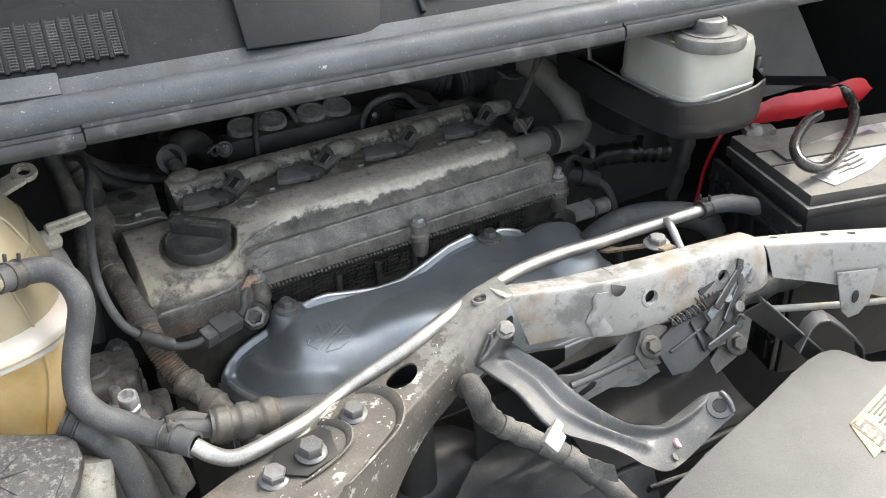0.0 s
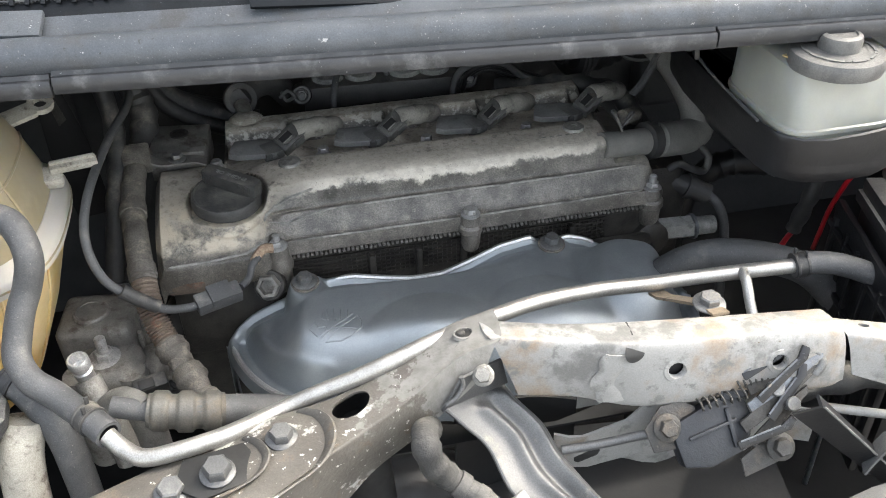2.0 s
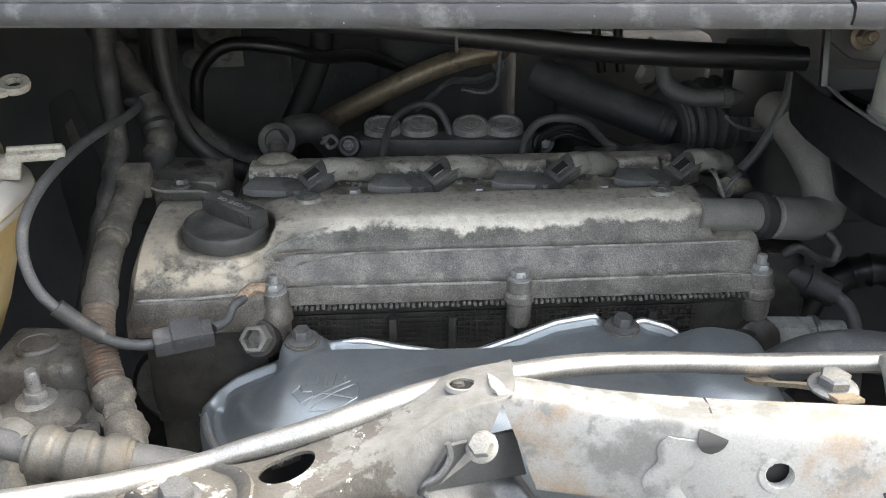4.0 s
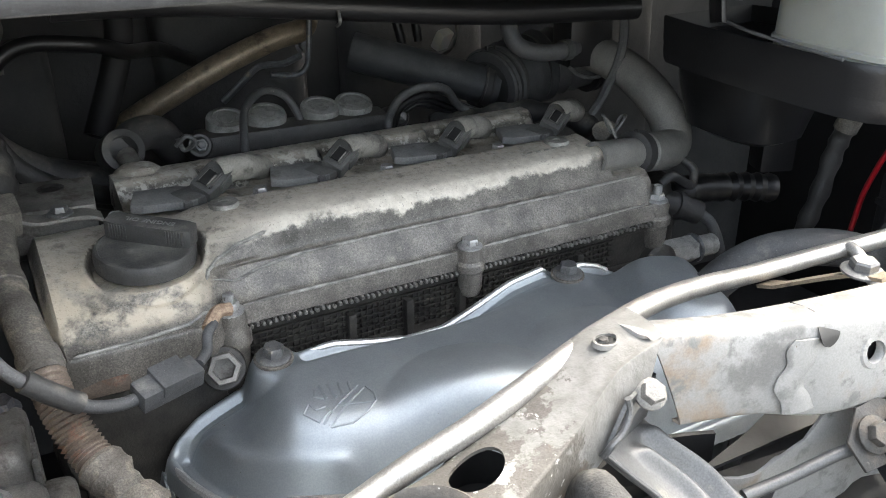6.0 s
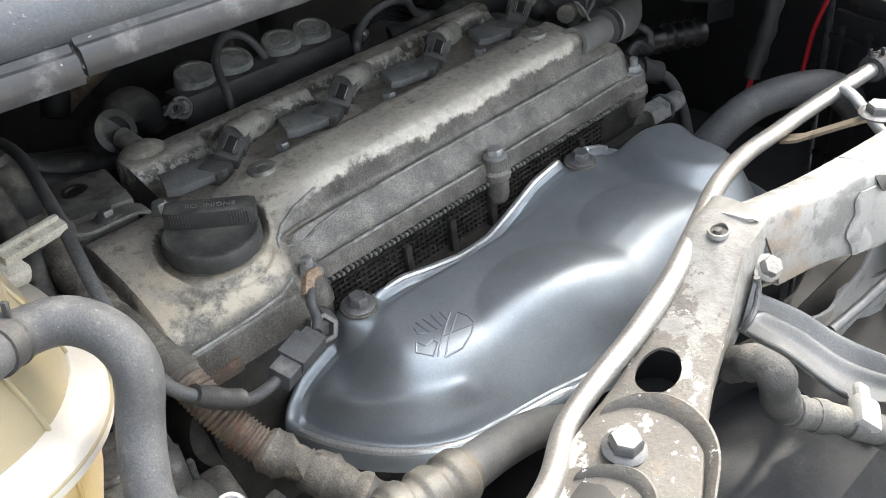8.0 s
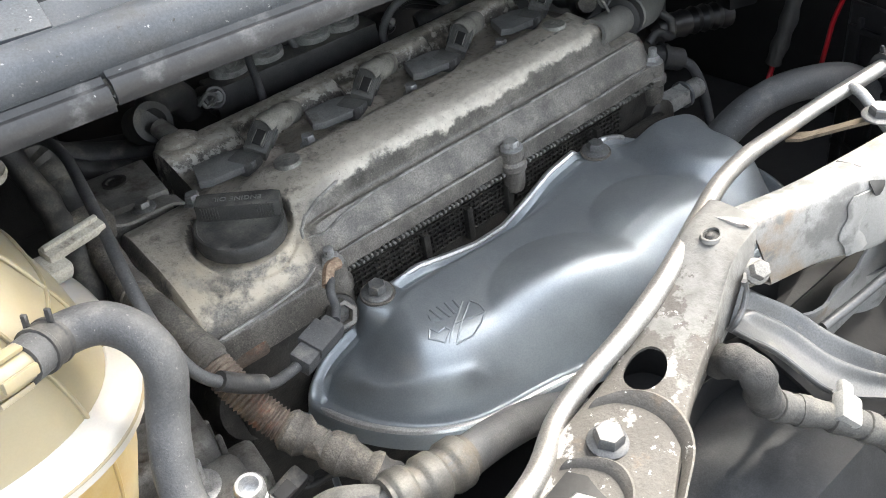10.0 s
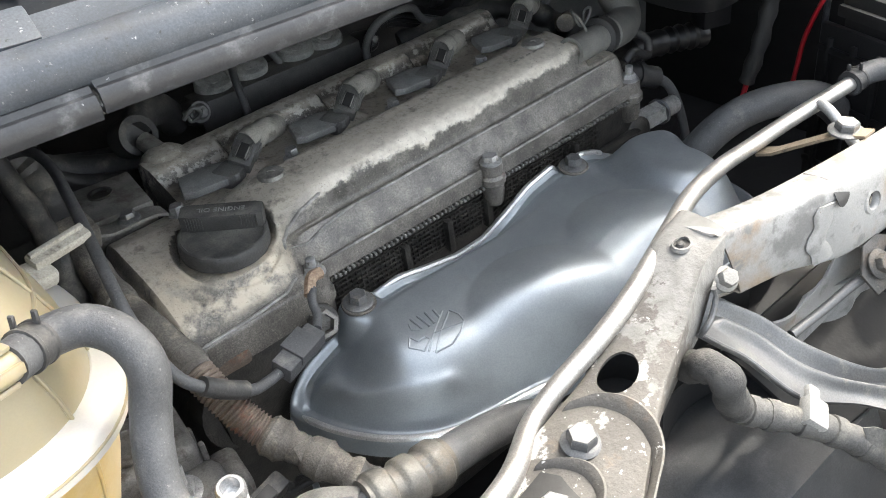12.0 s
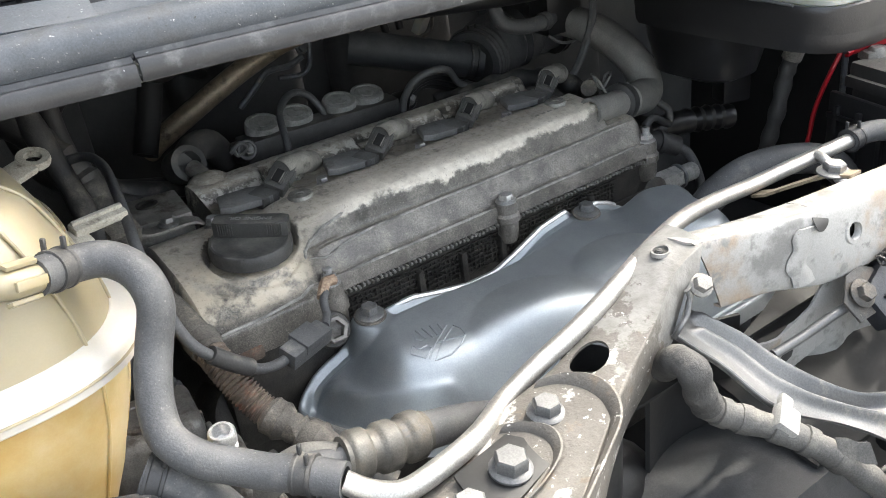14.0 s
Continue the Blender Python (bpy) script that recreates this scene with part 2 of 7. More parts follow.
M_SEAL = mat("weathered_rubber_seal", (0.040, 0.046, 0.054), (0.066, 0.073, 0.083), 30, 0.5, 0.0, [((0.045, 0.046, 0.048), 26, 0.48, 0.66, 0, 0.6), ((0.30, 0.30, 0.30), 170, 0.66, 0.70, 0, 0.8), ((0.18, 0.18, 0.18), 500, 0.63, 0.69, 0, 0.8), ((0.03, 0.03, 0.03), 240, 0.64, 0.70, 0, 0.7)], 0.12, 420, grain=0.16)
M_RUBBER = mat("grey_rubber_hose", (0.05, 0.051, 0.053), (0.075, 0.076, 0.078), 40, 0.6, 0.0, [((0.15, 0.145, 0.135), 60, 0.5, 0.8, 0.3, 0.85), ((0.2, 0.19, 0.18), 700, 0.62, 0.7, 0, 0.9)], 0.2, 700)
M_TAPE = mat("dusty_taped_loom", (0.07, 0.063, 0.055), (0.13, 0.12, 0.105), 50, 0.75, 0.0, [((0.24, 0.21, 0.17), 60, 0.48, 0.7, 0.2, 0.9)], 0.6, 400, grain=0.25)
M_TANK = mat("yellowed_translucent_plastic", (0.42, 0.262, 0.080), (0.48, 0.33, 0.12), 9, 0.38, 0.0, [((0.56, 0.45, 0.26), 8, 0.45, 0.7, 0.0, 0.4)], 0.05, 200, sub=0.35, grain=0.02)
M_TANKBAND = mat("whitish_plastic_seam", (0.40, 0.375, 0.33), (0.47, 0.445, 0.40), 15, 0.4, 0.0, [], 0.05, 200, sub=0.2, grain=0.02)
M_RESERV = mat("milky_plastic", (0.21, 0.217, 0.20), (0.27, 0.274, 0.25), 14, 0.34, 0.0, [((0.5, 0.44, 0.34), 18, 0.58, 0.8, 0.5, 0.6)], 0.03, 200, sub=0.3, grain=0.02)
M_STEEL = mat("zinc_plated_steel", (0.115, 0.117, 0.118), (0.175, 0.174, 0.171), 120, 0.48, 0.55, [((0.2, 0.18, 0.15), 150, 0.55, 0.75, 0, 0.7)], 0.1, 600)
M_BOLT = mat("dulled_zinc_bolt", (0.30, 0.30, 0.295), (0.40, 0.395, 0.385), 160, 0.36, 0.5, [((0.12, 0.11, 0.095), 260, 0.56, 0.70, 0, 0.7)], 0.1, 600)
M_DARKSTEEL = mat("phosphated_bolt_steel", (0.10, 0.105, 0.115), (0.17, 0.18, 0.195), 150, 0.42, 0.6, [((0.26, 0.22, 0.17), 120, 0.55, 0.75, 0, 0.8)], 0.1, 600)
M_ALU = mat("dull_cast_aluminium", (0.13, 0.126, 0.117), (0.215, 0.207, 0.191), 50, 0.55, 0.3, [((0.07, 0.06, 0.05), 60, 0.5, 0.7, 0, 0.8)], 0.3, 500)
M_RED = mat("red_vinyl", (0.24, 0.003, 0.008), (0.30, 0.005, 0.013), 20, 0.4, 0.0, [], 0.08, 200)
M_GREYPLATE = mat("grey_plastic_panel", (0.038, 0.039, 0.040), (0.052, 0.053, 0.053), 12, 0.6, 0.0, [((0.072, 0.072, 0.070), 10, 0.5, 0.8, 0, 0.85), ((0.06, 0.057, 0.05), 300, 0.68, 0.74, 0, 0.8), ((0.2, 0.19, 0.17), 500, 0.70, 0.74, 0, 0.8)], 0.12, 600)
M_BRACKET = mat("grey_phosphated_bracket", (0.075, 0.076, 0.078), (0.115, 0.115, 0.114), 25, 0.45, 0.35, [((0.30, 0.27, 0.22), 40, 0.56, 0.8, 0, 0.8)], 0.1, 400)
M_GOLD = mat("brassy_pipe", (0.21, 0.17, 0.12), (0.32, 0.26, 0.19), 50, 0.45, 0.5, [((0.08, 0.06, 0.045), 60, 0.5, 0.7, 0, 0.8)], 0.1, 400)
M_BATTERY = mat("dusty_battery_case", (0.012, 0.012, 0.013), (0.022, 0.021, 0.021), 25, 0.5, 0.0, [((0.36, 0.33, 0.28), 14, 0.28, 0.55, 0.75, 0.9)], 0.1, 400)
M_BATTERYTOP = mat("dusty_battery_lid", (0.022, 0.022, 0.022), (0.034, 0.033, 0.032), 25, 0.5, 0.0, [((0.125, 0.119, 0.106), 18, 0.25, 0.50, 0.75, 0.85), ((0.06, 0.058, 0.052), 120, 0.60, 0.70, 0, 0.7)], 0.1, 400)
M_BLACKSTEEL = mat("oiled_black_steel", (0.020, 0.020, 0.022), (0.032, 0.031, 0.031), 30, 0.25, 0.4, [], 0.02, 300, grain=0.03)
M_RIBLOOM = mat("brown_dusted_conduit", (0.09, 0.07, 0.055), (0.16, 0.125, 0.10), 60, 0.7, 0.0, [((0.24, 0.20, 0.16), 120, 0.5, 0.7, 0.2, 0.9), ((0.18, 0.08, 0.05), 50, 0.55, 0.7, 0, 0.8)], 0.3, 500)
M_CRIMP = mat("stained_crimped_alloy", (0.075, 0.071, 0.064), (0.12, 0.114, 0.10), 60, 0.5, 0.3, [((0.11, 0.095, 0.075), 60, 0.50, 0.66, 0, 0.8)], 0.2, 500)
M_TOWER = mat("dusty_grey_body_paint", (0.095, 0.095, 0.094), (0.13, 0.13, 0.127), 12, 0.5, 0.0, [((0.12, 0.115, 0.10), 20, 0.5, 0.75, 0, 0.8)], 0.1, 400)
M_HOSE = mat("dusty_grey_hose", (0.14, 0.136, 0.126), (0.19, 0.184, 0.17), 40, 0.65, 0.0, [((0.17, 0.16, 0.14), 60, 0.5, 0.8, 0.2, 0.85)], 0.15, 600)
M_CAP = mat("dusty_cap_plastic", (0.036, 0.036, 0.036), (0.056, 0.055, 0.053), 60, 0.5, 0.0, [((0.13, 0.124, 0.112), 60, 0.36, 0.68, 0.6, 0.9), ((0.02, 0.02, 0.02), 500, 0.62, 0.70, 0, 0.6)], 0.3, 700)
M_HARN = mat("grey_harness_tape", (0.050, 0.048, 0.045), (0.080, 0.077, 0.072), 50, 0.7, 0.0, [((0.12, 0.115, 0.10), 60, 0.5, 0.74, 0.2, 0.9)], 0.3, 400, grain=0.2)
M_DARKTAPE = mat("dark_cloth_tape", (0.024, 0.024, 0.024), (0.048, 0.046, 0.043), 60, 0.75, 0.0, [((0.10, 0.095, 0.085), 70, 0.5, 0.72, 0.3, 0.9)], 0.5, 500, grain=0.2)
M_LIP = mat("scuffed_lip_plastic", (0.015, 0.016, 0.018), (0.027, 0.028, 0.031), 26, 0.45, 0.0, [((0.085, 0.086, 0.088), 60, 0.50, 0.72, 0, 0.7), ((0.25, 0.25, 0.25), 240, 0.68, 0.72, 0, 0.8)], 0.10, 420, grain=0.14)
M_ROUNDCAP = mat("dull_grey_cap", (0.18, 0.18, 0.172), (0.26, 0.259, 0.248), 90, 0.6, 0.0, [((0.12, 0.12, 0.116), 120, 0.5, 0.7, 0, 0.7)], 0.3, 600)
M_TANKTOP = mat("pale_translucent_plastic", (0.245, 0.207, 0.132), (0.290, 0.252, 0.175), 9, 0.36, 0.0, [((0.42, 0.37, 0.26), 10, 0.52, 0.75, 0.0, 0.5)], 0.05, 200, sub=0.35, grain=0.02)
M_LIDDUST = mat("speckled_dusty_plastic", (0.030, 0.030, 0.031), (0.055, 0.054, 0.053), 60, 0.6, 0.0, [((0.16, 0.155, 0.145), 230, 0.50, 0.62, 0.4, 0.9), ((0.09, 0.087, 0.08), 40, 0.45, 0.7, 0.3, 0.9)], 0.5, 400, grain=0.2)
M_NAVY = mat("blue_black_plastic", (0.008, 0.009, 0.012), (0.014, 0.016, 0.020), 40, 0.5, 0.0, [((0.030, 0.030, 0.030), 50, 0.58, 0.8, 0.3, 0.85)], 0.2, 500)
M_GRIMESTEEL = mat("grimy_dusty_steel", (0.030, 0.029, 0.027), (0.060, 0.057, 0.053), 70, 0.6, 0.25, [((0.07, 0.06, 0.05), 80, 0.48, 0.64, 0, 0.8), ((0.15, 0.138, 0.118), 160, 0.62, 0.74, 0.3, 0.85)], 0.35, 500)
M_CLAMP = mat("grimy_beige_plastic", (0.30, 0.28, 0.24), (0.40, 0.38, 0.33), 60, 0.55, 0.0, [((0.14, 0.12, 0.10), 90, 0.52, 0.68, 0, 0.8)], 0.15, 400)
M_GUIDE = mat("dusty_dark_air_guide", (0.026, 0.028, 0.031), (0.043, 0.045, 0.048), 14, 0.6, 0.0, [((0.10, 0.10, 0.099), 18, 0.45, 0.75, 0.3, 0.85), ((0.15, 0.14, 0.12), 420, 0.68, 0.73, 0, 0.85)], 0.12, 500)
M_LABEL = mat("yellow_label", (0.27, 0.225, 0.065), (0.32, 0.27, 0.10), 30, 0.5, 0.0, [], 0.02, 200)
M_PAPER = mat("white_label", (0.27, 0.28, 0.29), (0.38, 0.38, 0.38), 50, 0.35, 0.3, [((0.16, 0.155, 0.14), 60, 0.50, 0.66, 0, 0.6)], 0.02, 200)
# also blackens hole discs, slots and backings where only shade would be
M_INK_SHADE = mat("black_ink_and_hole_shade", (0.008, 0.008, 0.008), (0.014, 0.014, 0.014), 60, 0.6, 0.0, [], 0.0)
M_FIREWALL = mat("dusty_firewall_felt", (0.038, 0.039, 0.041), (0.070, 0.070, 0.068), 10, 0.75, 0.0, [((0.07, 0.067, 0.06), 14, 0.52, 0.85, 0, 0.9)], 0.4, 160)
M_BAY = mat("grimy_black_bay_panel", (0.005, 0.005, 0.0055), (0.010, 0.010, 0.011), 8, 0.7, 0.0, [((0.04, 0.038, 0.035), 12, 0.6, 0.9, 0, 0.85)], 0.2, 120)
M_CLIP = mat("white_nylon_clip", (0.20, 0.197, 0.188), (0.26, 0.255, 0.243), 40, 0.45, 0.0, [], 0.04, 300)
M_GROUND = mat("pale_bounce_ground", (0.36, 0.35, 0.33), (0.44, 0.43, 0.41), 6, 0.9, 0.0, [], 0.5, 150)
M_BODY = mat("white_car_paint", (0.74, 0.74, 0.73), (0.78, 0.78, 0.77), 2, 0.25, 0.0, [], 0.0)
M_COPPER = mat("bare_copper_strands", (0.20, 0.13, 0.09), (0.36, 0.27, 0.19), 300, 0.6, 0.2, [], 0.1, 800)


# ---- mesh tools ----
def ob_from(name, bm, material, parent=None, smooth=True):
    me = bpy.data.meshes.new(name)
    bmesh.ops.recalc_face_normals(bm, faces=bm.faces)
    bm.to_mesh(me)
    bm.free()
    me.materials.append(material)
    if smooth:
        for p in me.polygons:
            p.use_smooth = True
        me.set_sharp_from_angle(angle=radians(38))
    ob = new(name, me)
    if parent is not None:
        ob.parent = parent
    return ob


def part(name, bm, material, parent, label=""):
    ob = ob_from(name, bm, material, parent)
    return tagged(ob, label) if label else ob


def thing(name, label, category, at=(0, 0, 0), group="", kind=""):
    ob = new(name)
    ob.empty_display_size = 0.02
    return tagged(ob, label, category, group, kind)


def spline(pts, n=8):
    """A smooth line through the points, n steps to each stretch."""
    p = [Vector(a) for a in pts]
    p = [p[0] * 2 - p[1]] + p + [p[-1] * 2 - p[-2]]
    out = []
    for i in range(1, len(p) - 2):
        a, b, c, d = p[i - 1:i + 3]
        for k in range(n):
            t = k / n
            out.append(0.5 * ((2 * b) + (c - a) * t + (2 * a - 5 * b + 4 * c - d) * t * t + (3 * b - a - 3 * c + d) * t ** 3))
    out.append(p[-2])
    return out


def sweep(pts, radius, seg=14, bm=None, straight=False, hollow=0.0, n=8):
    """A tube along the points; radius is a number or a function of the way along, 0 to 1."""
    bm = bm or bmesh.new()
    line = [Vector(p) for p in pts] if straight else spline(pts, n)
    rad = radius if callable(radius) else (lambda s: radius)
    ln = [0.0]
    for a, b in zip(line, line[1:]):
        ln.append(ln[-1] + (b - a).length)
    up = Vector((0.13, 0.2, 1)).normalized()
    rings = []
    for i, p in enumerate(line):
        d = (line[min(i + 1, len(line) - 1)] - line[max(i - 1, 0)]).normalized()
        x = up - d * up.dot(d)
        if x.length < 1e-4:
            x = Vector((1, 0, 0)) - d * d.x
        x.normalize()
        up = x
        y = d.cross(x)
        r = rad(ln[i] / ln[-1])
        rings.append([bm.verts.new(p + r * (math.cos(2 * math.pi * k / seg) * x + math.sin(2 * math.pi * k / seg) * y)) for k in range(seg)])
    for a, b in zip(rings, rings[1:]):
        for k in range(seg):
            bm.faces.new((a[k], a[(k + 1) % seg], b[(k + 1) % seg], b[k]))
    for ring in (rings[0], rings[-1]):
        if hollow:
            c = sum((v.co for v in ring), Vector()) / seg
            inner = [bm.verts.new(c + (v.co - c) * hollow) for v in ring]
            deep = line[1] - line[0] if ring is rings[0] else line[-2] - line[-1]
            deep = deep.normalized() * (ring[0].co - c).length * 1.2
            low = [bm.verts.new(v.co + deep) for v in inner]
            for k in range(seg):
                j = (k + 1) % seg
                bm.faces.new((ring[k], ring[j], inner[j], inner[k]))
                bm.faces.new((inner[k], inner[j], low[j], low[k]))
            bm.faces.new(low)
        else:
            bm.faces.new(ring)
    return bm


def axes(at, z=(0, 0, 1), x=(1, 0, 0)):
    """A frame at a place with its z and roughly its x along the given ways."""
    zz = Vector(z).normalized()
    xx = Vector(x) - zz * Vector(x).dot(zz)
    if xx.length < 1e-5:
        xx = Vector((0, 1, 0)) - zz * zz.y
    xx.normalize()
    return Matrix.Translation(at) @ Matrix((xx, zz.cross(xx), zz)).transposed().to_4x4()


def lathe(profile, m=Matrix(), seg=28, bm=None, wave=None, ring_only=False):
    """A turned body from (radius, height) pairs about the frame's z."""
    bm = bm or bmesh.new()
    rings = []
    for r, z in profile:
        ring = []
        for k in range(seg):
            a = 2 * math.pi * k / seg
            q = r * (wave(a) if wave else 1.0)
            ring.append(bm.verts.new(m @ Vector((q * math.cos(a), q * math.sin(a), z))))
        rings.append(ring)
    for a, b in zip(rings, rings[1:]):
        for k in range(seg):
            bm.faces.new((a[k], a[(k + 1) % seg], b[(k + 1) % seg], b[k]))
    if ring_only:
        for k in range(seg):
            bm.faces.new((rings[-1][k], rings[-1][(k + 1) % seg], rings[0][(k + 1) % seg], rings[0][k]))
    else:
        bm.faces.new(rings[0])
        bm.faces.new(rings[-1])
    return bm


def block(size, m=Matrix(), bevel=0.002, bm=None, segs=2):
    """A box about the frame's origin, its edges rounded."""
    own = bmesh.new()
    bmesh.ops.create_cube(own, size=1.0)
    bmesh.ops.scale(own, vec=size, verts=own.verts)
    if bevel > 0:
        bmesh.ops.bevel(own, geom=own.edges[:], offset=min(bevel, min(size) * 0.45), segments=segs, profile=0.6, affect="EDGES")
    own.transform(m)
    return merge(bm, own)


def merge(bm, own):
    if bm is None:
        return own
    me = bpy.data.meshes.new("join")
    own.to_mesh(me)
    own.free()
    bm.from_mesh(me)
    bpy.data.meshes.remove(me)
    return bm


def prism(poly, depth, m=Matrix(), bevel=0.001, bm=None):
    """A flat outline (x, y) given depth from z = 0 downwards, its edges rounded."""
    own = bmesh.new()
    vs = [own.verts.new((x, y, 0)) for x, y in poly]
    f = own.faces.new(vs)
    r = bmesh.ops.extrude_face_region(own, geom=[f])
    bmesh.ops.translate(own, vec=(0, 0, -depth), verts=[v for v in r["geom"] if isinstance(v, bmesh.types.BMVert)])
    bmesh.ops.recalc_face_normals(own, faces=own.faces)
    if bevel > 0:
        bmesh.ops.bevel(own, geom=own.edges[:], offset=bevel, segments=2, profile=0.6, affect="EDGES")
    own.transform(m)
    return merge(bm, own)


def sheet(rows, thick=0.0015, bm=None, drop=None):
    """A thin pressed sheet through a grid of places, with thickness below it. drop(i, j) leaves cells out."""
    own = bmesh.new()
    g = [[own.verts.new(p) for p in row] for row in rows]
    for i in range(len(g) - 1):
        for j in range(len(g[0]) - 1):
            if drop is None or not drop(i, j):
                own.faces.new((g[i][j], g[i][j + 1], g[i + 1][j + 1], g[i + 1][j]))
    for v in [v for v in own.verts if not v.link_faces]:
        own.verts.remove(v)
    bmesh.ops.recalc_face_normals(own, faces=own.faces)
    if thick > 0:
        bmesh.ops.solidify(own, geom=own.faces[:], thickness=thick)
    return merge(bm, own)


def hexbolt(bm, m, r=0.0065, h=0.006, washer=1.45, stud=0.0, seg=6):
    """A hexagon bolt head on a flange, its axis the frame's z; with a stud's end if asked."""
    lathe([(r * washer, 0), (r * washer, 0.0012), (r * washer * 0.85, 0.0022), (r * 0.9, 0.0026)], m, 20, bm)
    lathe([(r, 0.002), (r, h * 0.85), (r * 0.86, h)], m, 6, bm)
    lathe([(r * 0.62, h * 0.98), (r * 0.5, h * 0.9), (0.0002, h * 0.9)], m, 14, bm)
    if stud > 0:
        lathe([(r * 0.55, h), (r * 0.55, h + stud * 0.9), (r * 0.42, h + stud)], m, 12, bm)
    return bm


def mix(a, b, t):
    return a + (b - a) * t


def sm(a, b, x):
    t = min(max((x - a) / (b - a), 0.0), 1.0)
    return t * t * (3 - 2 * t)

# ---- ground, bay and bodywork ----
def slab(name, size, at, material, label, category, kind="structure"):
    return tagged(ob_from(name, block(size, Matrix.Translation(at), 0.004), material), label, category, "", kind)


# ground stays out of view; its pale tone bounces light into the bay
gr = bmesh.new()
bmesh.ops.create_grid(gr, x_segments=8, y_segments=8, size=400)
tagged(ob_from("ground", gr, M_GROUND, None, False), "unseen ground under the parked car, made pale to bounce light", "ground", "", "structure")
slab("bay_floor", (1.7, 1.0, 0.02), (0.4, 0.68, 0.42), M_BAY, "grimy black undertray below the engine", "undertray")
slab("wall_rear", (1.7, 0.03, 0.72), (0.4, 1.165, 0.76), M_FIREWALL, "grimy black firewall behind the engine", "firewall")
slab("wall_left", (0.03, 1.0, 0.66), (-0.36, 0.67, 0.76), M_BAY, "dark inner wing of the engine bay", "inner wing")
# front panel is unseen, added to keep low light out of the bay
slab("wall_front", (1.52, 0.03, 0.32), (0.4, 0.085, 0.59), M_BAY, "plain dark panel added unseen at the bumper to block low light", "front panel")
slab("wall_right", (0.03, 1.0, 0.62), (1.16, 0.67, 0.74), M_BAY, "dark inner wing beside the battery", "inner wing")


def lip_y(x):
    return 0.5785 - 0.10 * x + 0.10 * max(x - 0.5, 0) ** 2


LIP = [(0.0060, -0.0045), (0.0, -0.0045), (-0.0012, -0.0010), (-0.0010, 0.0045), (0.0004, 0.0062), (0.0028, 0.0066), (0.0040, 0.0092), (0.0056, 0.0098), (0.0080, 0.0085)]
SEALP = [(0.0145 + 0.0120 * math.cos(radians(a)), 0.0145 + 0.0120 * math.sin(radians(a))) for a in range(235, 20, -15)]
SHELF = [(0.0268, 0.0175), (0.031, 0.0175), (0.043, 0.0245), (0.047, 0.0275)]
PANEL = [(0.047, 0.0275), (0.051, 0.0315), (0.086, 0.0655), (0.09, 0.068), (0.135, 0.074), (0.145, 0.082), (0.30, 0.24)]
COWL_Z = 1.0265


def along(profile, x0, x1, n, thick, dz=0.0):
    rows = []
    for i in range(n + 1):
        x = mix(x0, x1, i / n)
        rows.append([(x, lip_y(x) + a, COWL_Z + dz + b) for a, b in profile])
    return sheet(rows, thick)


cowl = thing("cowl_panel", "faded black plastic windscreen cowl with grille and rubber seal", "cowl", kind="structure")
part("lip", along(LIP, 0.042, 0.455, 40, 0.0025), M_LIP, cowl, "grey plastic lip along the cowl's edge")
part("lip", along(LIP, -0.34, 0.0405, 30, 0.0025, -0.002), M_LIP, cowl)
part("lip", along(LIP, 0.4565, 1.12, 50, 0.0025, 0.001), M_LIP, cowl)
part("seal", along(SEALP, -0.34, 1.12, 150, 0.002), M_SEAL, cowl, "weathered grey bulb seal with white scuffs")
part("shelf", along(SHELF, -0.34, 1.12, 80, 0.002), M_SEAL, cowl)
part("panel", along(PANEL, -0.34, 1.12, 80, 0.002), M_COWL, cowl, "dusty dark plastic panel below the windscreen")
part("underside", along([(0.004, -0.003), (0.06, 0.004), (0.2, 0.0), (0.58, -0.02)], -0.34, 1.12, 40, 0.003), M_FIREWALL, cowl)


def on_panel(x, s, lift=0.0):
    """A place on the sloping dark panel: s metres up its slope, lifted off its face."""
    d = Vector((0, 0.030, 0.031)).normalized()
    nrm = Vector((0, -d.z, d.y))
    return Vector((x, lip_y(x) + 0.051, COWL_Z + 0.0315)) + d * s + nrm * lift


PD = Vector((0, 0.030, 0.031)).normalized()
PN = Vector((0, -PD.z, PD.y))


def grille(x0, x1, s0, s1):
    c = on_panel((x0 + x1) / 2, (s0 + s1) / 2, 0.0012)
    # black sheet paints the shade behind the grille's openings
    part("grille_backing", block((x1 - x0, s1 - s0, 0.001), axes(c, PN, (1, -0.1, 0)), 0.0003), M_INK_SHADE, cowl)
    n = round((x1 - x0) / 0.0095)
    wires = bmesh.new()
    for i in range(n + 1):
        x = mix(x0, x1, i / n)
        c = on_panel(x, (s0 + s1) / 2, 0.0020)
        part("slat", block((0.0030, s1 - s0 + 0.004, 0.002), axes(c, PN, (1, -0.1, 0)), 0.0006), M_COWL, cowl)
        if i < n:
            xm = mix(x0, x1, (i + 0.5) / n)
            for k in range(15):
                c = on_panel(xm, mix(s0, s1, (k + 0.5) / 15), 0.0022)
                block((0.0072, 0.0009, 0.0009), axes(c, PN, (1, -0.1, 0)), 0, wires)
            for k in range(3):
                c = on_panel(mix(x0, x1, (i + 0.25 + 0.25 * k) / n), (s0 + s1) / 2, 0.0020)
                block((0.0006, s1 - s0, 0.0008), axes(c, PN, (1, -0.1, 0)), 0, wires)
    tagged(part("mesh", wires, M_LIP, cowl), kind="stuff")


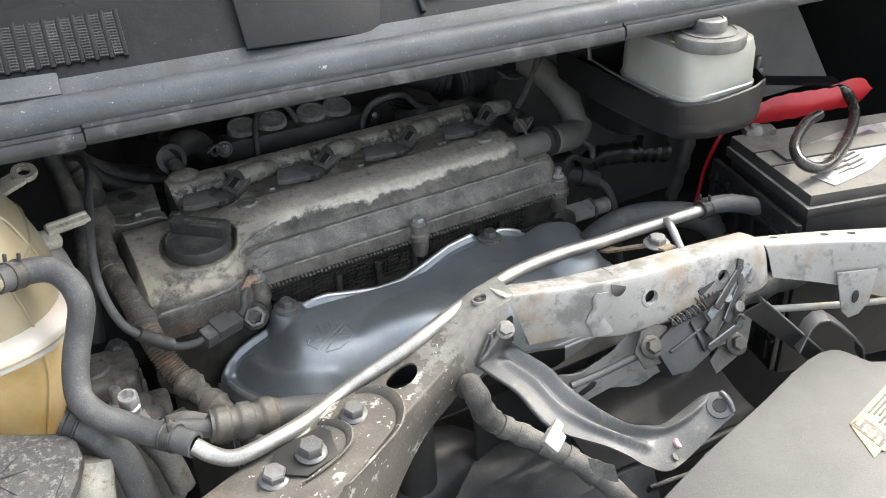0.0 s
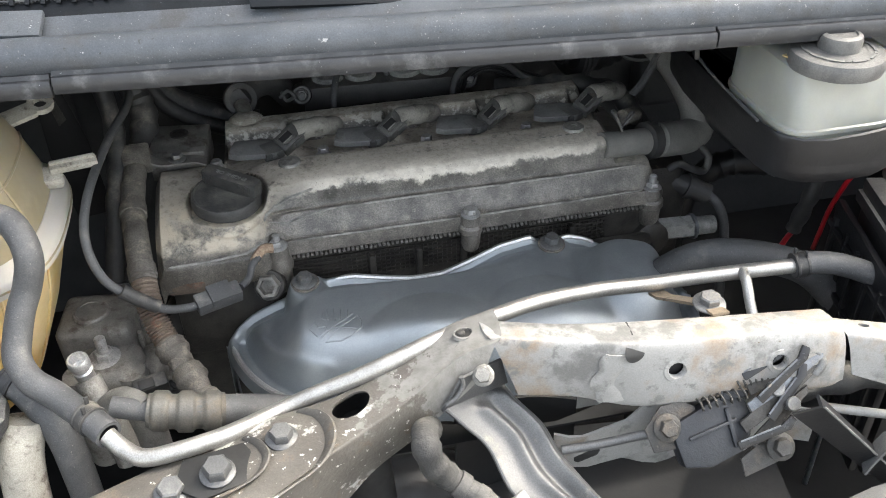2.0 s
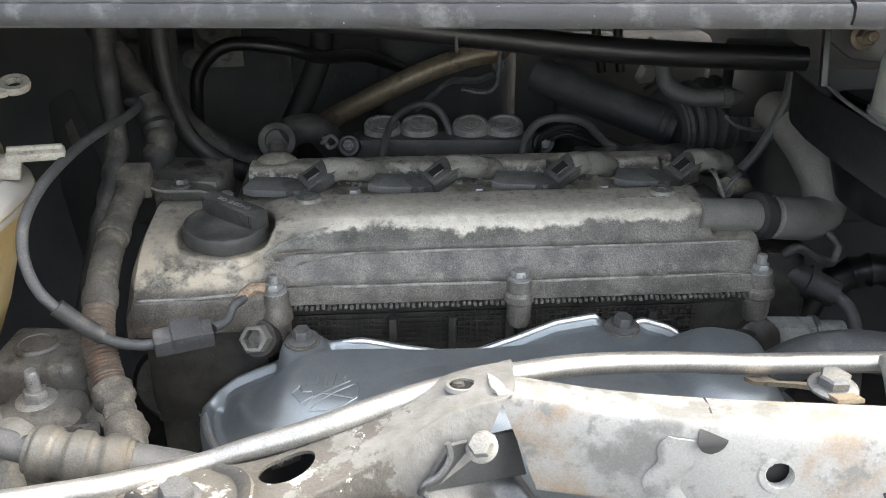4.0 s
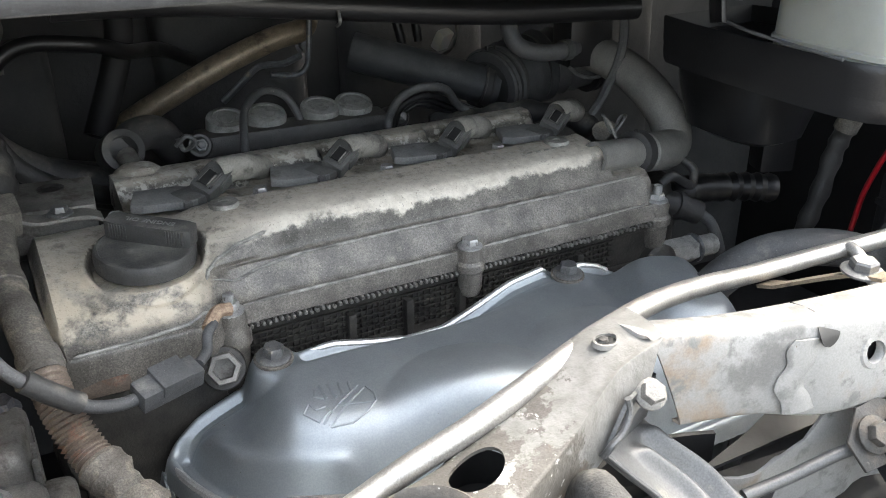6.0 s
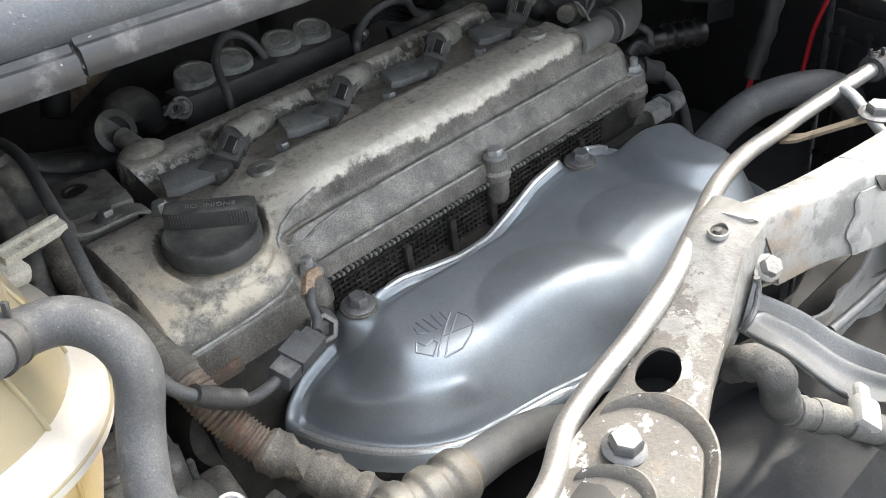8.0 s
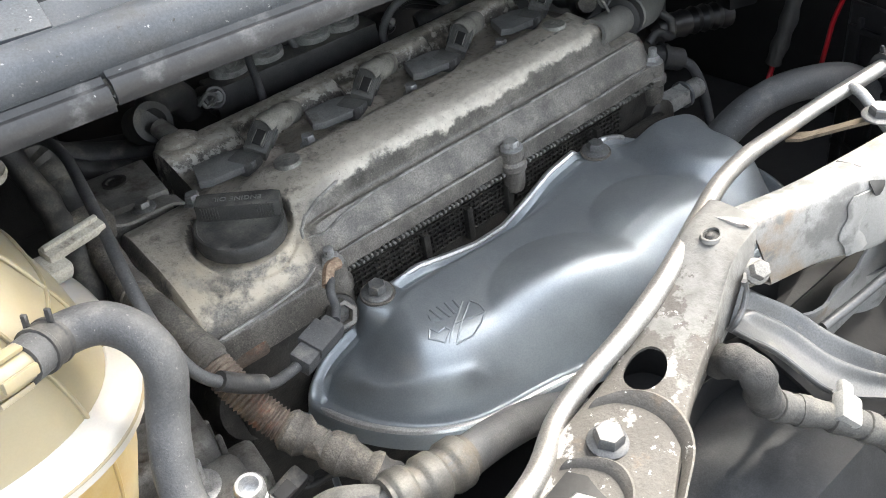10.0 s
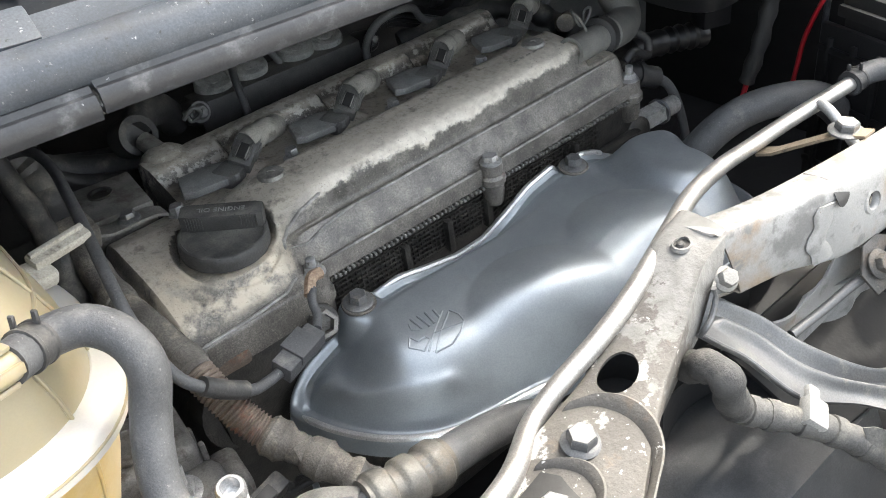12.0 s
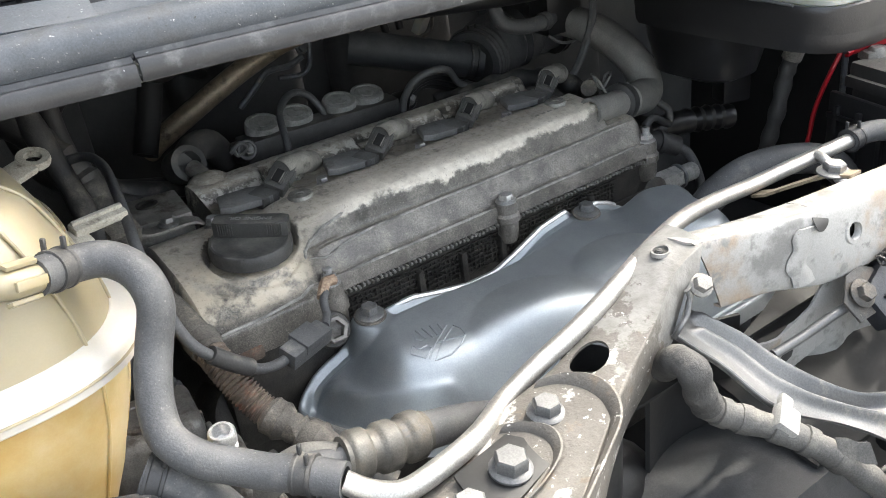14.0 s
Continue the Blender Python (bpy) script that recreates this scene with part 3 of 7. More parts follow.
grille(-0.075, 0.087, 0.004, 0.037)
grille(0.312, 0.375, 0.010, 0.041)
part("raised_cover", block((0.112, 0.062, 0.004), axes(on_panel(0.2230, 0.020, 0.0015), PN, (1, -0.1, 0)), 0.0012), M_COWL, cowl, "raised flat cover plate on the cowl")
part("cover_strip", block((0.112, 0.006, 0.0016), axes(on_panel(0.2230, 0.048, 0.0036), PN, (1, -0.1, 0)), 0.0006), M_SEAL, cowl)
part("rib", block((0.004, 0.045, 0.006), axes(on_panel(0.308, 0.02, 0.001), PN, (1, -0.1, 0)), 0.001), M_COWL, cowl)
part("rib", block((0.004, 0.045, 0.012), axes(on_panel(0.425, 0.02, 0.003), PN, (1, -0.1, 0)), 0.001), M_COWL, cowl)
part("end_tab", block((0.10, 0.022, 0.005), axes((-0.012, lip_y(0) + 0.0365, COWL_Z + 0.0285), (0, -0.45, 1), (1, -0.1, 0)), 0.002), M_SEAL, cowl)

pad = thing("firewall_pad", "dark moulded insulation pad on the firewall", "insulation pad", kind="structure")
for x, z, w, h in ((0.02, 0.80, 0.20, 0.22), (0.30, 0.86, 0.16, 0.16), (0.52, 0.78, 0.18, 0.26), (0.78, 0.82, 0.20, 0.30)):
    part("panel", block((w, 0.05, h), axes((x, 1.135, z), (0, 0.05, 1), (1, 0, 0)), 0.02, None, 4), M_FIREWALL, pad)

hood = thing("open_hood", "raised hood standing open over the engine bay", "hood", kind="structure")
hood_rows = [[(x, mix(0.98, 0.70, s), mix(1.17, 1.98, s) + 0.03 * math.sin(math.pi * s)) for s in [k / 10 for k in range(11)]] for x in [mix(-0.36, 1.15, i / 16) for i in range(17)]]
part("hood_skin", sheet(hood_rows, 0.02), M_BODY, hood)

# ---- engine ----
engine = thing("engine", "dusty four-cylinder engine with an oily cast valve cover", "engine")
X0, X1 = 0.057, 0.503


# height lines of the cover across the bay, (y, z) from its front lip to its rear foot
C_LEFT = [(0.6495, 0.804), (0.650, 0.812), (0.6512, 0.8265), (0.6555, 0.8285), (0.660, 0.8315), (0.6685, 0.8395), (0.677, 0.8450), (0.6825, 0.8478), (0.688, 0.8500), (0.694, 0.8522), (0.705, 0.8552), (0.7430, 0.8605),
          (0.7465, 0.8605), (0.7500, 0.8600), (0.7530, 0.8595), (0.7560, 0.8590), (0.7600, 0.8580), (0.7635, 0.850), (0.766, 0.800)]
C_MID = [(0.6660, 0.8140), (0.6664, 0.8165), (0.6685, 0.8268), (0.6715, 0.8258), (0.6745, 0.8282), (0.6842, 0.8432), (0.6892, 0.8440), (0.6915, 0.8465), (0.6945, 0.8590), (0.7000, 0.8650), (0.712, 0.8672), (0.7385, 0.8692),
         (0.7425, 0.8570), (0.7960, 0.8520), (0.8030, 0.8640), (0.8090, 0.8680), (0.8290, 0.8675), (0.8340, 0.8600), (0.8365, 0.800)]
C_RIGHT = [(0.6660, 0.8140), (0.6664, 0.8165), (0.6685, 0.8268), (0.6715, 0.8258), (0.6745, 0.8282), (0.6850, 0.8440), (0.6892, 0.8450), (0.6912, 0.8460), (0.6945, 0.8462), (0.7000, 0.8464), (0.712, 0.8464), (0.7385, 0.8464),
           (0.7425, 0.8455), (0.7960, 0.8450), (0.8030, 0.8440), (0.8090, 0.8430), (0.8160, 0.8420), (0.8210, 0.838), (0.8240, 0.800)]
COILS_X = (0.179, 0.272, 0.366, 0.460)


@functools.lru_cache(None)
def cover_line(x):
    """The cover's height line at x: y and z, corners eased."""
    pts = []
    for k, (a, b, c) in enumerate(zip(C_LEFT, C_MID, C_RIGHT)):
        w = sm(0.138, 0.168, x) if k <= 6 else (sm(0.132, 0.205 - 0.010 * (k - 7), x) if k <= 11 else sm(0.1185, 0.1205, x))
        r = (sm(0.480, 0.492, x) if k <= 6 else sm(0.4635, 0.4675, x)) if k <= 11 else sm(0.470, 0.482, x)
        y, z = mix(mix(a[0], b[0], w), c[0], r), mix(mix(a[1], b[1], w), c[1], r)
        pts.append((y + 0.008 * sm(0.490, 0.503, x) * (1 - sm(2, 8, k)), z))
    fine = []
    for (ay, az), (by, bz) in zip(pts, pts[1:]):
        n = 12 if abs(by - ay) > 0.02 else 8
        fine += [(mix(ay, by, q / n), mix(az, bz, q / n)) for q in range(n)]
    fine.append(pts[-1])
    f = np.array(fine)
    for _ in range(5):
        f[1:-1] = 0.25 * f[:-2] + 0.5 * f[1:-1] + 0.25 * f[2:]
    return f


def shaped(x, y, z):
    """Local forms on the cover: filler well, notches for the sleeves, beads and turned-down ends."""
    for c in COILS_X:
        if 0.135 < x < 0.49:
            z -= 0.0085 * (1 - sm(0.7, 1.0, abs(x - c - 0.016) / 0.019)) * sm(0.794, 0.799, y) * (1 - sm(0.808, 0.816, y))
            z += 0.0045 * (1 - sm(0.55, 1.0, math.hypot((x - c + 0.004) / 0.024, (y - 0.777) / 0.020))) * sm(0.742, 0.748, y) * (1 - sm(0.79, 0.797, y))
    d = math.hypot(x - 0.119, y - 0.7025)
    z = mix(0.8475, z, sm(0.0312, 0.0345, d)) + 0.0012 * math.exp(-((d - 0.0365) / 0.0018) ** 2)
    q = (y - 0.6845) / 0.0015
    z += 0.0016 * math.exp(-q * q) * sm(0.15, 0.18, x)
    k = abs(x - 0.55 * (y - 0.69) - 0.150) / 0.005
    z += 0.0016 * math.exp(-k * k) * sm(0.676, 0.684, y) * (1 - sm(0.70, 0.715, y))
    return z - 0.010 * (1 - sm(0.0, 0.006, x - X0)) - 0.010 * (1 - sm(0.0, 0.005, X1 - x))


def cover_z(x, y):
    f = cover_line(round(x, 4))
    return shaped(x, y, float(np.interp(y, f[:, 0], f[:, 1])))


NX = 300
rows = []
for i in range(NX + 1):
    x = mix(X0, X1, i / NX)
    rows.append([(x, y, shaped(x, y, z) + 0.0004 * noise.noise((x * 180, y * 180, 0.3))) for y, z in cover_line(round(x, 4))])
low = [[(X0, p[1], 0.802) for p in rows[0]]]
top = [[(X1, p[1], 0.802) for p in rows[-1]]]
cover = part("valve_cover", sheet(low + rows + top, 0.0), M_COVER, engine, "dusty dark cast valve cover with flaking patches")

head = block((0.440, 0.155, 0.30), Matrix.Translation((0.282, 0.7500, 0.655)), 0.004)
block((0.33, 0.012, 0.008), Matrix.Translation((0.330, 0.6760, 0.808)), 0.002, head)
block((0.085, 0.02, 0.08), Matrix.Translation((0.106, 0.668, 0.765)), 0.006, head)
block((0.13, 0.012, 0.035), Matrix.Translation((0.43, 0.660, 0.768)), 0.006, head)
part("cylinder_head", head, M_HEAD, engine, "oily black cast cylinder head")
part("rear_hump", lathe([(0.0215, 0.845), (0.0210, 0.856), (0.0195, 0.8625), (0.0165, 0.8670), (0.0125, 0.8700), (0.0075, 0.8715), (0.0002, 0.8720)], Matrix.Translation((0.1405, 0.8265, 0)), 28), M_COVER, engine)

# scuffed cast edges along the cover's front, pale to carry their highlights
def edge_line(pts, r):
    line = []
    for (ax, ay), (bx, by) in zip(pts, pts[1:]):
        line += [(mix(ax, bx, k / 10), mix(ay, by, k / 10)) for k in range(10)]
    line.append(pts[-1])
    part("cast_edge", sweep([(x, y, cover_z(x, y) + 0.0002 + 0.0003 * noise.noise((x * 90, y * 50, 1.7))) for x, y in line], lambda s: r * min(1, 25 * s + 0.15, 25 * (1 - s) + 0.15), 8, None, True), M_WORNEDGE, engine, "scuffed cast edge, its highlight painted pale")


edge_line([(0.150, 0.6775), (0.18, 0.6825), (0.21, 0.6843), (0.28, 0.6845), (0.36, 0.6845), (0.44, 0.6847), (0.490, 0.6865)], 0.0011)
edge_line([(0.1475, 0.677), (0.150, 0.682), (0.157, 0.6875), (0.171, 0.692), (0.192, 0.6950)], 0.0013)
edge_line([(0.172, 0.6687), (0.23, 0.6687), (0.312, 0.6687)], 0.0011)
edge_line([(0.336, 0.6687), (0.42, 0.6690), (0.486, 0.6710)], 0.0011)
edge_line([(0.066, 0.6530), (0.10, 0.6535), (0.130, 0.6560), (0.143, 0.6610)], 0.0012)
for k in range(5):
    part("cast_letter_bar", block((0.0045, 0.0018, 0.0005), axes((0.405 + 0.0075 * k, 0.716, 0.8682), (0, -0.15, 1), (1, 0.05 * (k % 2), 0)), 0.0002), M_WORNEDGE, engine)

# row of teeth and lattice under the cover's front flange
teeth = bmesh.new()
for i in range(84):
    x = mix(0.168, 0.492, i / 83)
    block((0.0022, 0.004, 0.0026), Matrix.Translation((x, 0.6655, 0.8120 + 0.0006 * math.sin(i * 1.7))) @ pose(0, 0, 0, 0, 12 * math.sin(i * 2.3), 0), 0.0004, teeth, 1)
tagged(part("gasket_teeth", teeth, M_ALU, engine), kind="stuff")
lat = bmesh.new()
for i in range(66):
    block((0.0009, 0.002, 0.026), Matrix.Translation((mix(0.17, 0.45, i / 65), 0.6710, 0.789)), 0, lat)
for k in range(7):
    block((0.285, 0.002, 0.0009), Matrix.Translation((0.31, 0.6705, 0.778 + 0.0042 * k)), 0, lat)
tagged(part("lattice", lat, M_HEAD, engine), kind="stuff")
for x in (0.235, 0.277, 0.318, 0.42):
    part("rib", block((0.006, 0.008, 0.028), Matrix.Translation((x, 0.6690, 0.787)), 0.002), M_HEAD, engine)


def tower(x, y, ztop, hgt, r, stud, material):
    bm = lathe([(r * 0.80, ztop - hgt - 0.006), (r * 0.98, ztop - hgt), (r * 1.02, ztop - hgt * 0.62), (r * 1.20, ztop - hgt * 0.56), (r * 1.20, ztop - hgt * 0.40), (r * 0.98, ztop - hgt * 0.32), (r, ztop - 0.003), (r * 0.9, ztop)], Matrix.Translation((x, y, 0)), 18)
    t = part("bolt_boss", bm, M_COVER, engine)
    hx = part("bolt", hexbolt(bmesh.new(), Matrix.Translation((x, y, ztop - 0.0005)), 0.0062, 0.0065, 1.4, stud), material, t)
    return t


tower(0.1555, 0.6625, 0.8275, 0.038, 0.0095, 0.006, M_BOLT)
tower(0.324, 0.6665, 0.8300, 0.030, 0.0088, 0.0, M_BOLT)
tower(0.497, 0.6735, 0.8265, 0.032, 0.0100, 0.007, M_BOLT)
for x, y, z in ((0.112, 0.751, 0.859), (0.2074, 0.7530, 0.8580), (0.303, 0.7515, 0.8575), (0.399, 0.7510, 0.8575)):
    part("bolt", hexbolt(bmesh.new(), Matrix.Translation((x, y, z)), 0.0052, 0.0085, 1.4), M_BOLT, engine)
for x, y in ((0.1757, 0.7290), (0.437, 0.727)):
    part("plug", lathe([(0.0100, 0.858), (0.0100, 0.8690), (0.0090, 0.8705), (0.003, 0.8705), (0.003, 0.8697), (0.0002, 0.8697)], Matrix.Translation((x, y, 0)), 24), M_WORNEDGE, engine)

# ---- oil filler cap ----
cap = thing("oil_filler_cap", "black plastic oil filler cap with a raised bar grip", "oil cap")
CAPM = axes((0.119, 0.7025, 0.853), (0.03, -0.10, 1), (0.80, -0.60, 0))
part("disc", lathe([(0.0295, 0), (0.0298, 0.004), (0.0296, 0.0085), (0.0285, 0.0105), (0.027, 0.0110), (0.0262, 0.0098), (0.001, 0.0098)], CAPM, 56, None, lambda a: 1 + 0.006 * math.cos(40 * a)), M_CAP, cap)
grip = bmesh.new()
outline = [(-0.0275, -0.004), (-0.0275, 0.006), (-0.022, 0.0075), (0.022, 0.0075), (0.0275, 0.006), (0.0275, -0.004), (0.020, -0.0055), (-0.020, -0.0055)]
prism(outline, 0.0125, CAPM @ Matrix.Translation((0, 0.0085, 0.0215)) @ Matrix.Diagonal((0.98, 1.15, 1, 1)), 0.0012, grip)
gp = part("grip", grip, M_CAP, cap)
for q in (-1, 1):
    for k in range(7):
        part("grip_rib", block((0.0008, 0.0012, 0.009), CAPM @ Matrix.Translation((q * (0.0125 + 0.0017 * k), 0.0022, 0.0160)), 0.0002, None, 1), M_CAP, gp)


def lettering(name, text, size, m, material, parent, depth=0.0003):
    cu = bpy.data.curves.new(name, "FONT")
    cu.body, cu.size, cu.extrude, cu.align_x, cu.align_y = text, size, depth, "CENTER", "CENTER"
    tmp = new(name, cu)
    me = bpy.data.meshes.new_from_object(tmp)
    bpy.data.objects.remove(tmp)
    me.transform(m)
    me.materials.append(material)
    ob = new(name, me)
    ob.parent = parent
    return ob


lettering("lettering", "ENGINE OIL", 0.0058, CAPM @ Matrix.Translation((0, 0.0098, 0.0216)) @ pose(0, 0, 0, 0, 0, 180), M_ROUNDCAP, cap)

# ---- ignition coils ----
coil = thing("ignition_coil", "black ignition coil with plug and grey wire sleeve", "ignition coil", group="ignition coils")
plate = prism([(-0.048, -0.011), (-0.040, -0.014), (-0.006, -0.011), (-0.002, -0.006), (-0.004, 0.010), (-0.018, 0.013), (-0.044, 0.009)], 0.006, Matrix.Translation((0, 0, 0.0015)) @ pose(0, 0, 0, 6, 4, -6), 0.0007)
part("coil_top", plate, M_COILTOP, coil, "flat dusty dark coil top")
CM = axes((0.008, 0.004, 0.006), (-0.10, -0.55, 0.8), (0.8, 0.45, 0.4))
con = block((0.026, 0.017, 0.013), CM, 0.0015)
block((0.012, 0.0195, 0.010), CM @ Matrix.Translation((0.004, 0, 0)), 0.001, con)
for y in (-0.0045, 0.0045):
    block((0.014, 0.0022, 0.003), CM @ Matrix.Translation((-0.002, y, 0.007)), 0.0006, con)
block((0.004, 0.012, 0.003), CM @ Matrix.Translation((-0.006, 0, 0.0072)), 0.0006, con)
block((0.018, 0.018, 0.012), axes((-0.010, 0.0, -0.003), (0, -0.2, 1), (0.9, 0.3, 0.2)), 0.002, con)
plug = part("plug", con, M_COIL, coil)
part("sleeve", sweep([(0.013, 0.008, 0.0100), (0.024, 0.012, 0.0105), (0.040, 0.022, 0.0060), (0.054, 0.036, -0.002)], lambda s: 0.0098 - 0.0012 * s + 0.0006 * math.sin(s * 17), 18, None, False, 0.90), M_SLEEVE, coil, "curled grey sleeve over the wires")
for k in range(3):
    part("wire", sweep([(0.006, 0.006 + 0.003 * k, 0.008), (0.020, 0.008 + 0.003 * k, 0.010), (0.040, 0.014 + 0.002 * k, 0.004)], 0.0013, 6), M_INK_SHADE, coil)
part("lock_tab", block((0.010, 0.0075, 0.0022), CM @ Matrix.Translation((-0.004, 0, 0.0092)), 0.0006), M_WORNEDGE, plug)
for dy in (-0.0042, 0.0042):
    part("slot_rail", block((0.015, 0.0012, 0.0016), CM @ Matrix.Translation((-0.003, dy, 0.0090)), 0.0004), M_COIL, plug)
# slot's shade laid on as a black block
part("slot", block((0.012, 0.0060, 0.0010), CM @ Matrix.Translation((-0.004, 0, 0.0102)), 0.0002), M_INK_SHADE, plug)
coil.location = (0.1715, 0.7665, 0.8635)
for x, y, z in ((0.2670, 0.7675, 0.8635), (0.3630, 0.7670, 0.8635), (0.4590, 0.7675, 0.8635)):
    copy_thing(coil, Matrix.Translation((x, y, z)))

# ---- heat shield over the manifold ----
shield = thing("heat_shield", "blue-grey pressed steel heat shield bolted over the exhaust manifold", "heat shield")
SL, SR = 0.1005, 0.508


def bump(x, c, w):
    return math.exp(-((x - c) / w) ** 2)


def rim_front(x):
    """The front rim's line in plan: round at the left end, long and slightly bowed, round again at the right."""
    a = min(max((x - SL) / 0.105, 0.0), 1.0)
    y = 0.639 - 0.105 * (1 - (1 - a) ** 2.2) ** 0.62 - 0.034 * sm(0.18, 0.34, x)
    b = min(max((x - 0.43) / 0.078, 0.0), 1.0)
    return y + 0.085 * (1 - math.sqrt(max(1 - b * b, 0.0)))


def rim_rear(x):
    b = min(max((x - 0.425) / 0.083, 0.0), 1.0)
    a = min(max((SL + 0.040 - x) / 0.040, 0.0), 1.0)
    return 0.6590 - 0.004 * bump(x, 0.285, 0.05) - 0.060 * (1 - math.sqrt(max(1 - b * b, 0.0))) - 0.020 * (1 - math.sqrt(max(1 - a * a, 0.0)))


FRONT = np.array([(x, rim_front(x)) for x in [SL + 0.4075 * (k / 2400) ** 2.2 for k in range(2401)]])
REAR = np.array([(SL + 0.4075 * k / 1600, rim_rear(SL + 0.4075 * k / 1600)) for k in range(1601)])


def bulge(x, y, cx, cy, rx, ry, turn):
    """A pressed bulge that starts from a crisp edge at its rear and runs out into the front shoulder."""
    c, s_ = math.cos(turn), math.sin(turn)
    a, b = (x - cx) * c + (y - cy) * s_, (y - cy) * c - (x - cx) * s_
    q = math.hypot(a / rx, b / ry)
    return max(1 - q ** 2.6, 0.0) * sm(-0.95, 0.10, b / ry + 0.25 * a / rx)


def shield_z(x, y):
    """Height of the pressed sheet: rolled rim, groove and fold round it, terrace with two pressed bulges, a dome at the end."""
    ef = float(np.min(np.hypot(FRONT[:, 0] - x, FRONT[:, 1] - y)))
    er = float(np.min(np.hypot(REAR[:, 0] - x, REAR[:, 1] - y)))
    # crest of the rear rim
    zr = float(np.interp(x, RIM_X, RIM_Z))
    low = 0.7465 + 0.006 * sm(0.20, 0.40, x)
    # terrace, with a long round shoulder towards the front
    top = 0.7985 - 0.10 * max(0.630 - y, 0) * (1 - 0.6 * sm(0.22, 0.28, x)) - 0.10 * max(0.565 - y, 0)
    top += 0.011 * (1 - sm(0.55, 1.0, math.hypot((x - 0.452) / 0.050, (y - 0.590) / 0.062))) - 0.0035 * bump(x, 0.408, 0.012) * sm(0.56, 0.62, y)
    top += 0.0080 * bulge(x, y, 0.268, 0.553, 0.058, 0.054, -0.50) + 0.0075 * bulge(x, y, 0.364, 0.558, 0.052, 0.050, -0.45)
    # wall up from the groove; the left end climbs by a lower shelf first
    t = min(max((ef - 0.0160) / 0.040, 0.0), 1.0)
    lift = (1 - (1 - t) ** 2.6)
    shelf = sm(0.128, 0.172, x + 0.30 * (0.60 - y))
    t2 = min(max((ef - 0.0160) / 0.016, 0.0), 1.0)
    z = mix(low + 0.018 * (1 - (1 - t2) ** 2.2) + 0.10 * max(y - 0.60, 0) * t2, low + (top - low) * lift, shelf)
    # fold pressed along the lower left
    z += 0.0048 * bump(ef, 0.0255, 0.0040) * sm(0.196, 0.180, x) * sm(0.124, 0.134, x) * sm(0.628, 0.612, y)
    # rim profile round the edge: rolled bead, then a groove
    bead_w = 0.0095
    e = min(ef, er)
    rear = sm(0.0, 0.012, ef - er)
    base = mix(low, zr, rear)
    roll = base + 0.0060 * math.sin(math.pi * min(max(e / bead_w, 0.0), 1.0)) ** 0.8 - 0.007 * (1 - sm(0.0, 0.0022, e))
    if rear > 0:
        z = mix(z, base + 0.0008, rear * (1 - sm(0.008, 0.030, er)))
    z = mix(roll, z, sm(bead_w * 0.78, bead_w * 1.35, e))
    z -= 0.0015 * bump(e, 0.0140, 0.0026)
    # pillars under the bolts
    for bx, by, h, r0, r1 in ((0.174, 0.645, 0.7970, 0.0125, 0.0215), (0.393, 0.646, 0.7985, 0.0110, 0.020)):
        z = mix(h, z, sm(r0, r1, math.hypot(x - bx, y - by)))
    return z


RIM_X = (0.100, 0.108, 0.125, 0.145, 0.160, 0.185, 0.200, 0.216, 0.239, 0.266, 0.294, 0.321, 0.348, 0.375, 0.400, 0.425, 0.450, 0.508)
RIM_Z = (0.747, 0.750, 0.760, 0.768, 0.774, 0.785, 0.7865, 0.7865, 0.7815, 0.7770, 0.7775, 0.7860, 0.7960, 0.8000, 0.7985, 0.790, 0.776, 0.754)


def shield_pt(u, v):
    """u runs along the engine, v from the rear rim down to the front rim."""
    x = mix(SL, SR, 0.5 - 0.5 * math.cos(math.pi * u))
    yr, yf = rim_rear(x), min(rim_front(x), rim_rear(x) - 0.0005)
    y = mix(yr, yf, v + 0.12 * math.sin(2 * math.pi * v) / (2 * math.pi) * -1)
    return Vector((x, y, shield_z(x, y)))


skin = part("sheet", sheet([[shield_pt(i / 280, j / 150) for j in range(151)] for i in range(281)], 0.0012), M_SHIELD, shield)

# rubbed crest of the rolled edge, brightened to paint its highlight


def crest(pts):
    line = [Vector((x, y, shield_z(x, y) - 0.0010)) for x, y in pts]
    part("rolled_edge", sweep(line, lambda s: 0.0026 * min(1, 14 * s + 0.1, 14 * (1 - s) + 0.1), 8, None, True), M_RIM, skin, "rubbed rolled edge, its highlight painted as brighter metal")


crest([(mix(0.196, 0.384, k / 60), rim_rear(mix(0.196, 0.384, k / 60)) - 0.0052) for k in range(61)])
crest([(mix(0.402, 0.436, k / 16), rim_rear(mix(0.402, 0.436, k / 16)) - 0.0052) for k in range(17)])
inner = []
for k in range(80, 1500, 20):
    way = FRONT[k + 40] - FRONT[k - 40]
    off = np.array((-way[1], way[0])) / np.hypot(way[0], way[1]) * 0.0048
    inner.append(tuple(float(q) for q in FRONT[k] + off))
crest(inner)

# pressed warning mark: an open palm crossed out inside a rounded frame


def mark(name, pts, r=0.00065):
    line = []
    for (ax, ay), (bx, by) in zip(pts, pts[1:]):
        line += [(mix(ax, bx, k / 6), mix(ay, by, k / 6)) for k in range(6)]
    line.append(pts[-1])
    part(name, sweep([(x, y, shield_z(x, y) + 0.0001) for x, y in line], r, 7, None, True), M_SHIELD, skin)


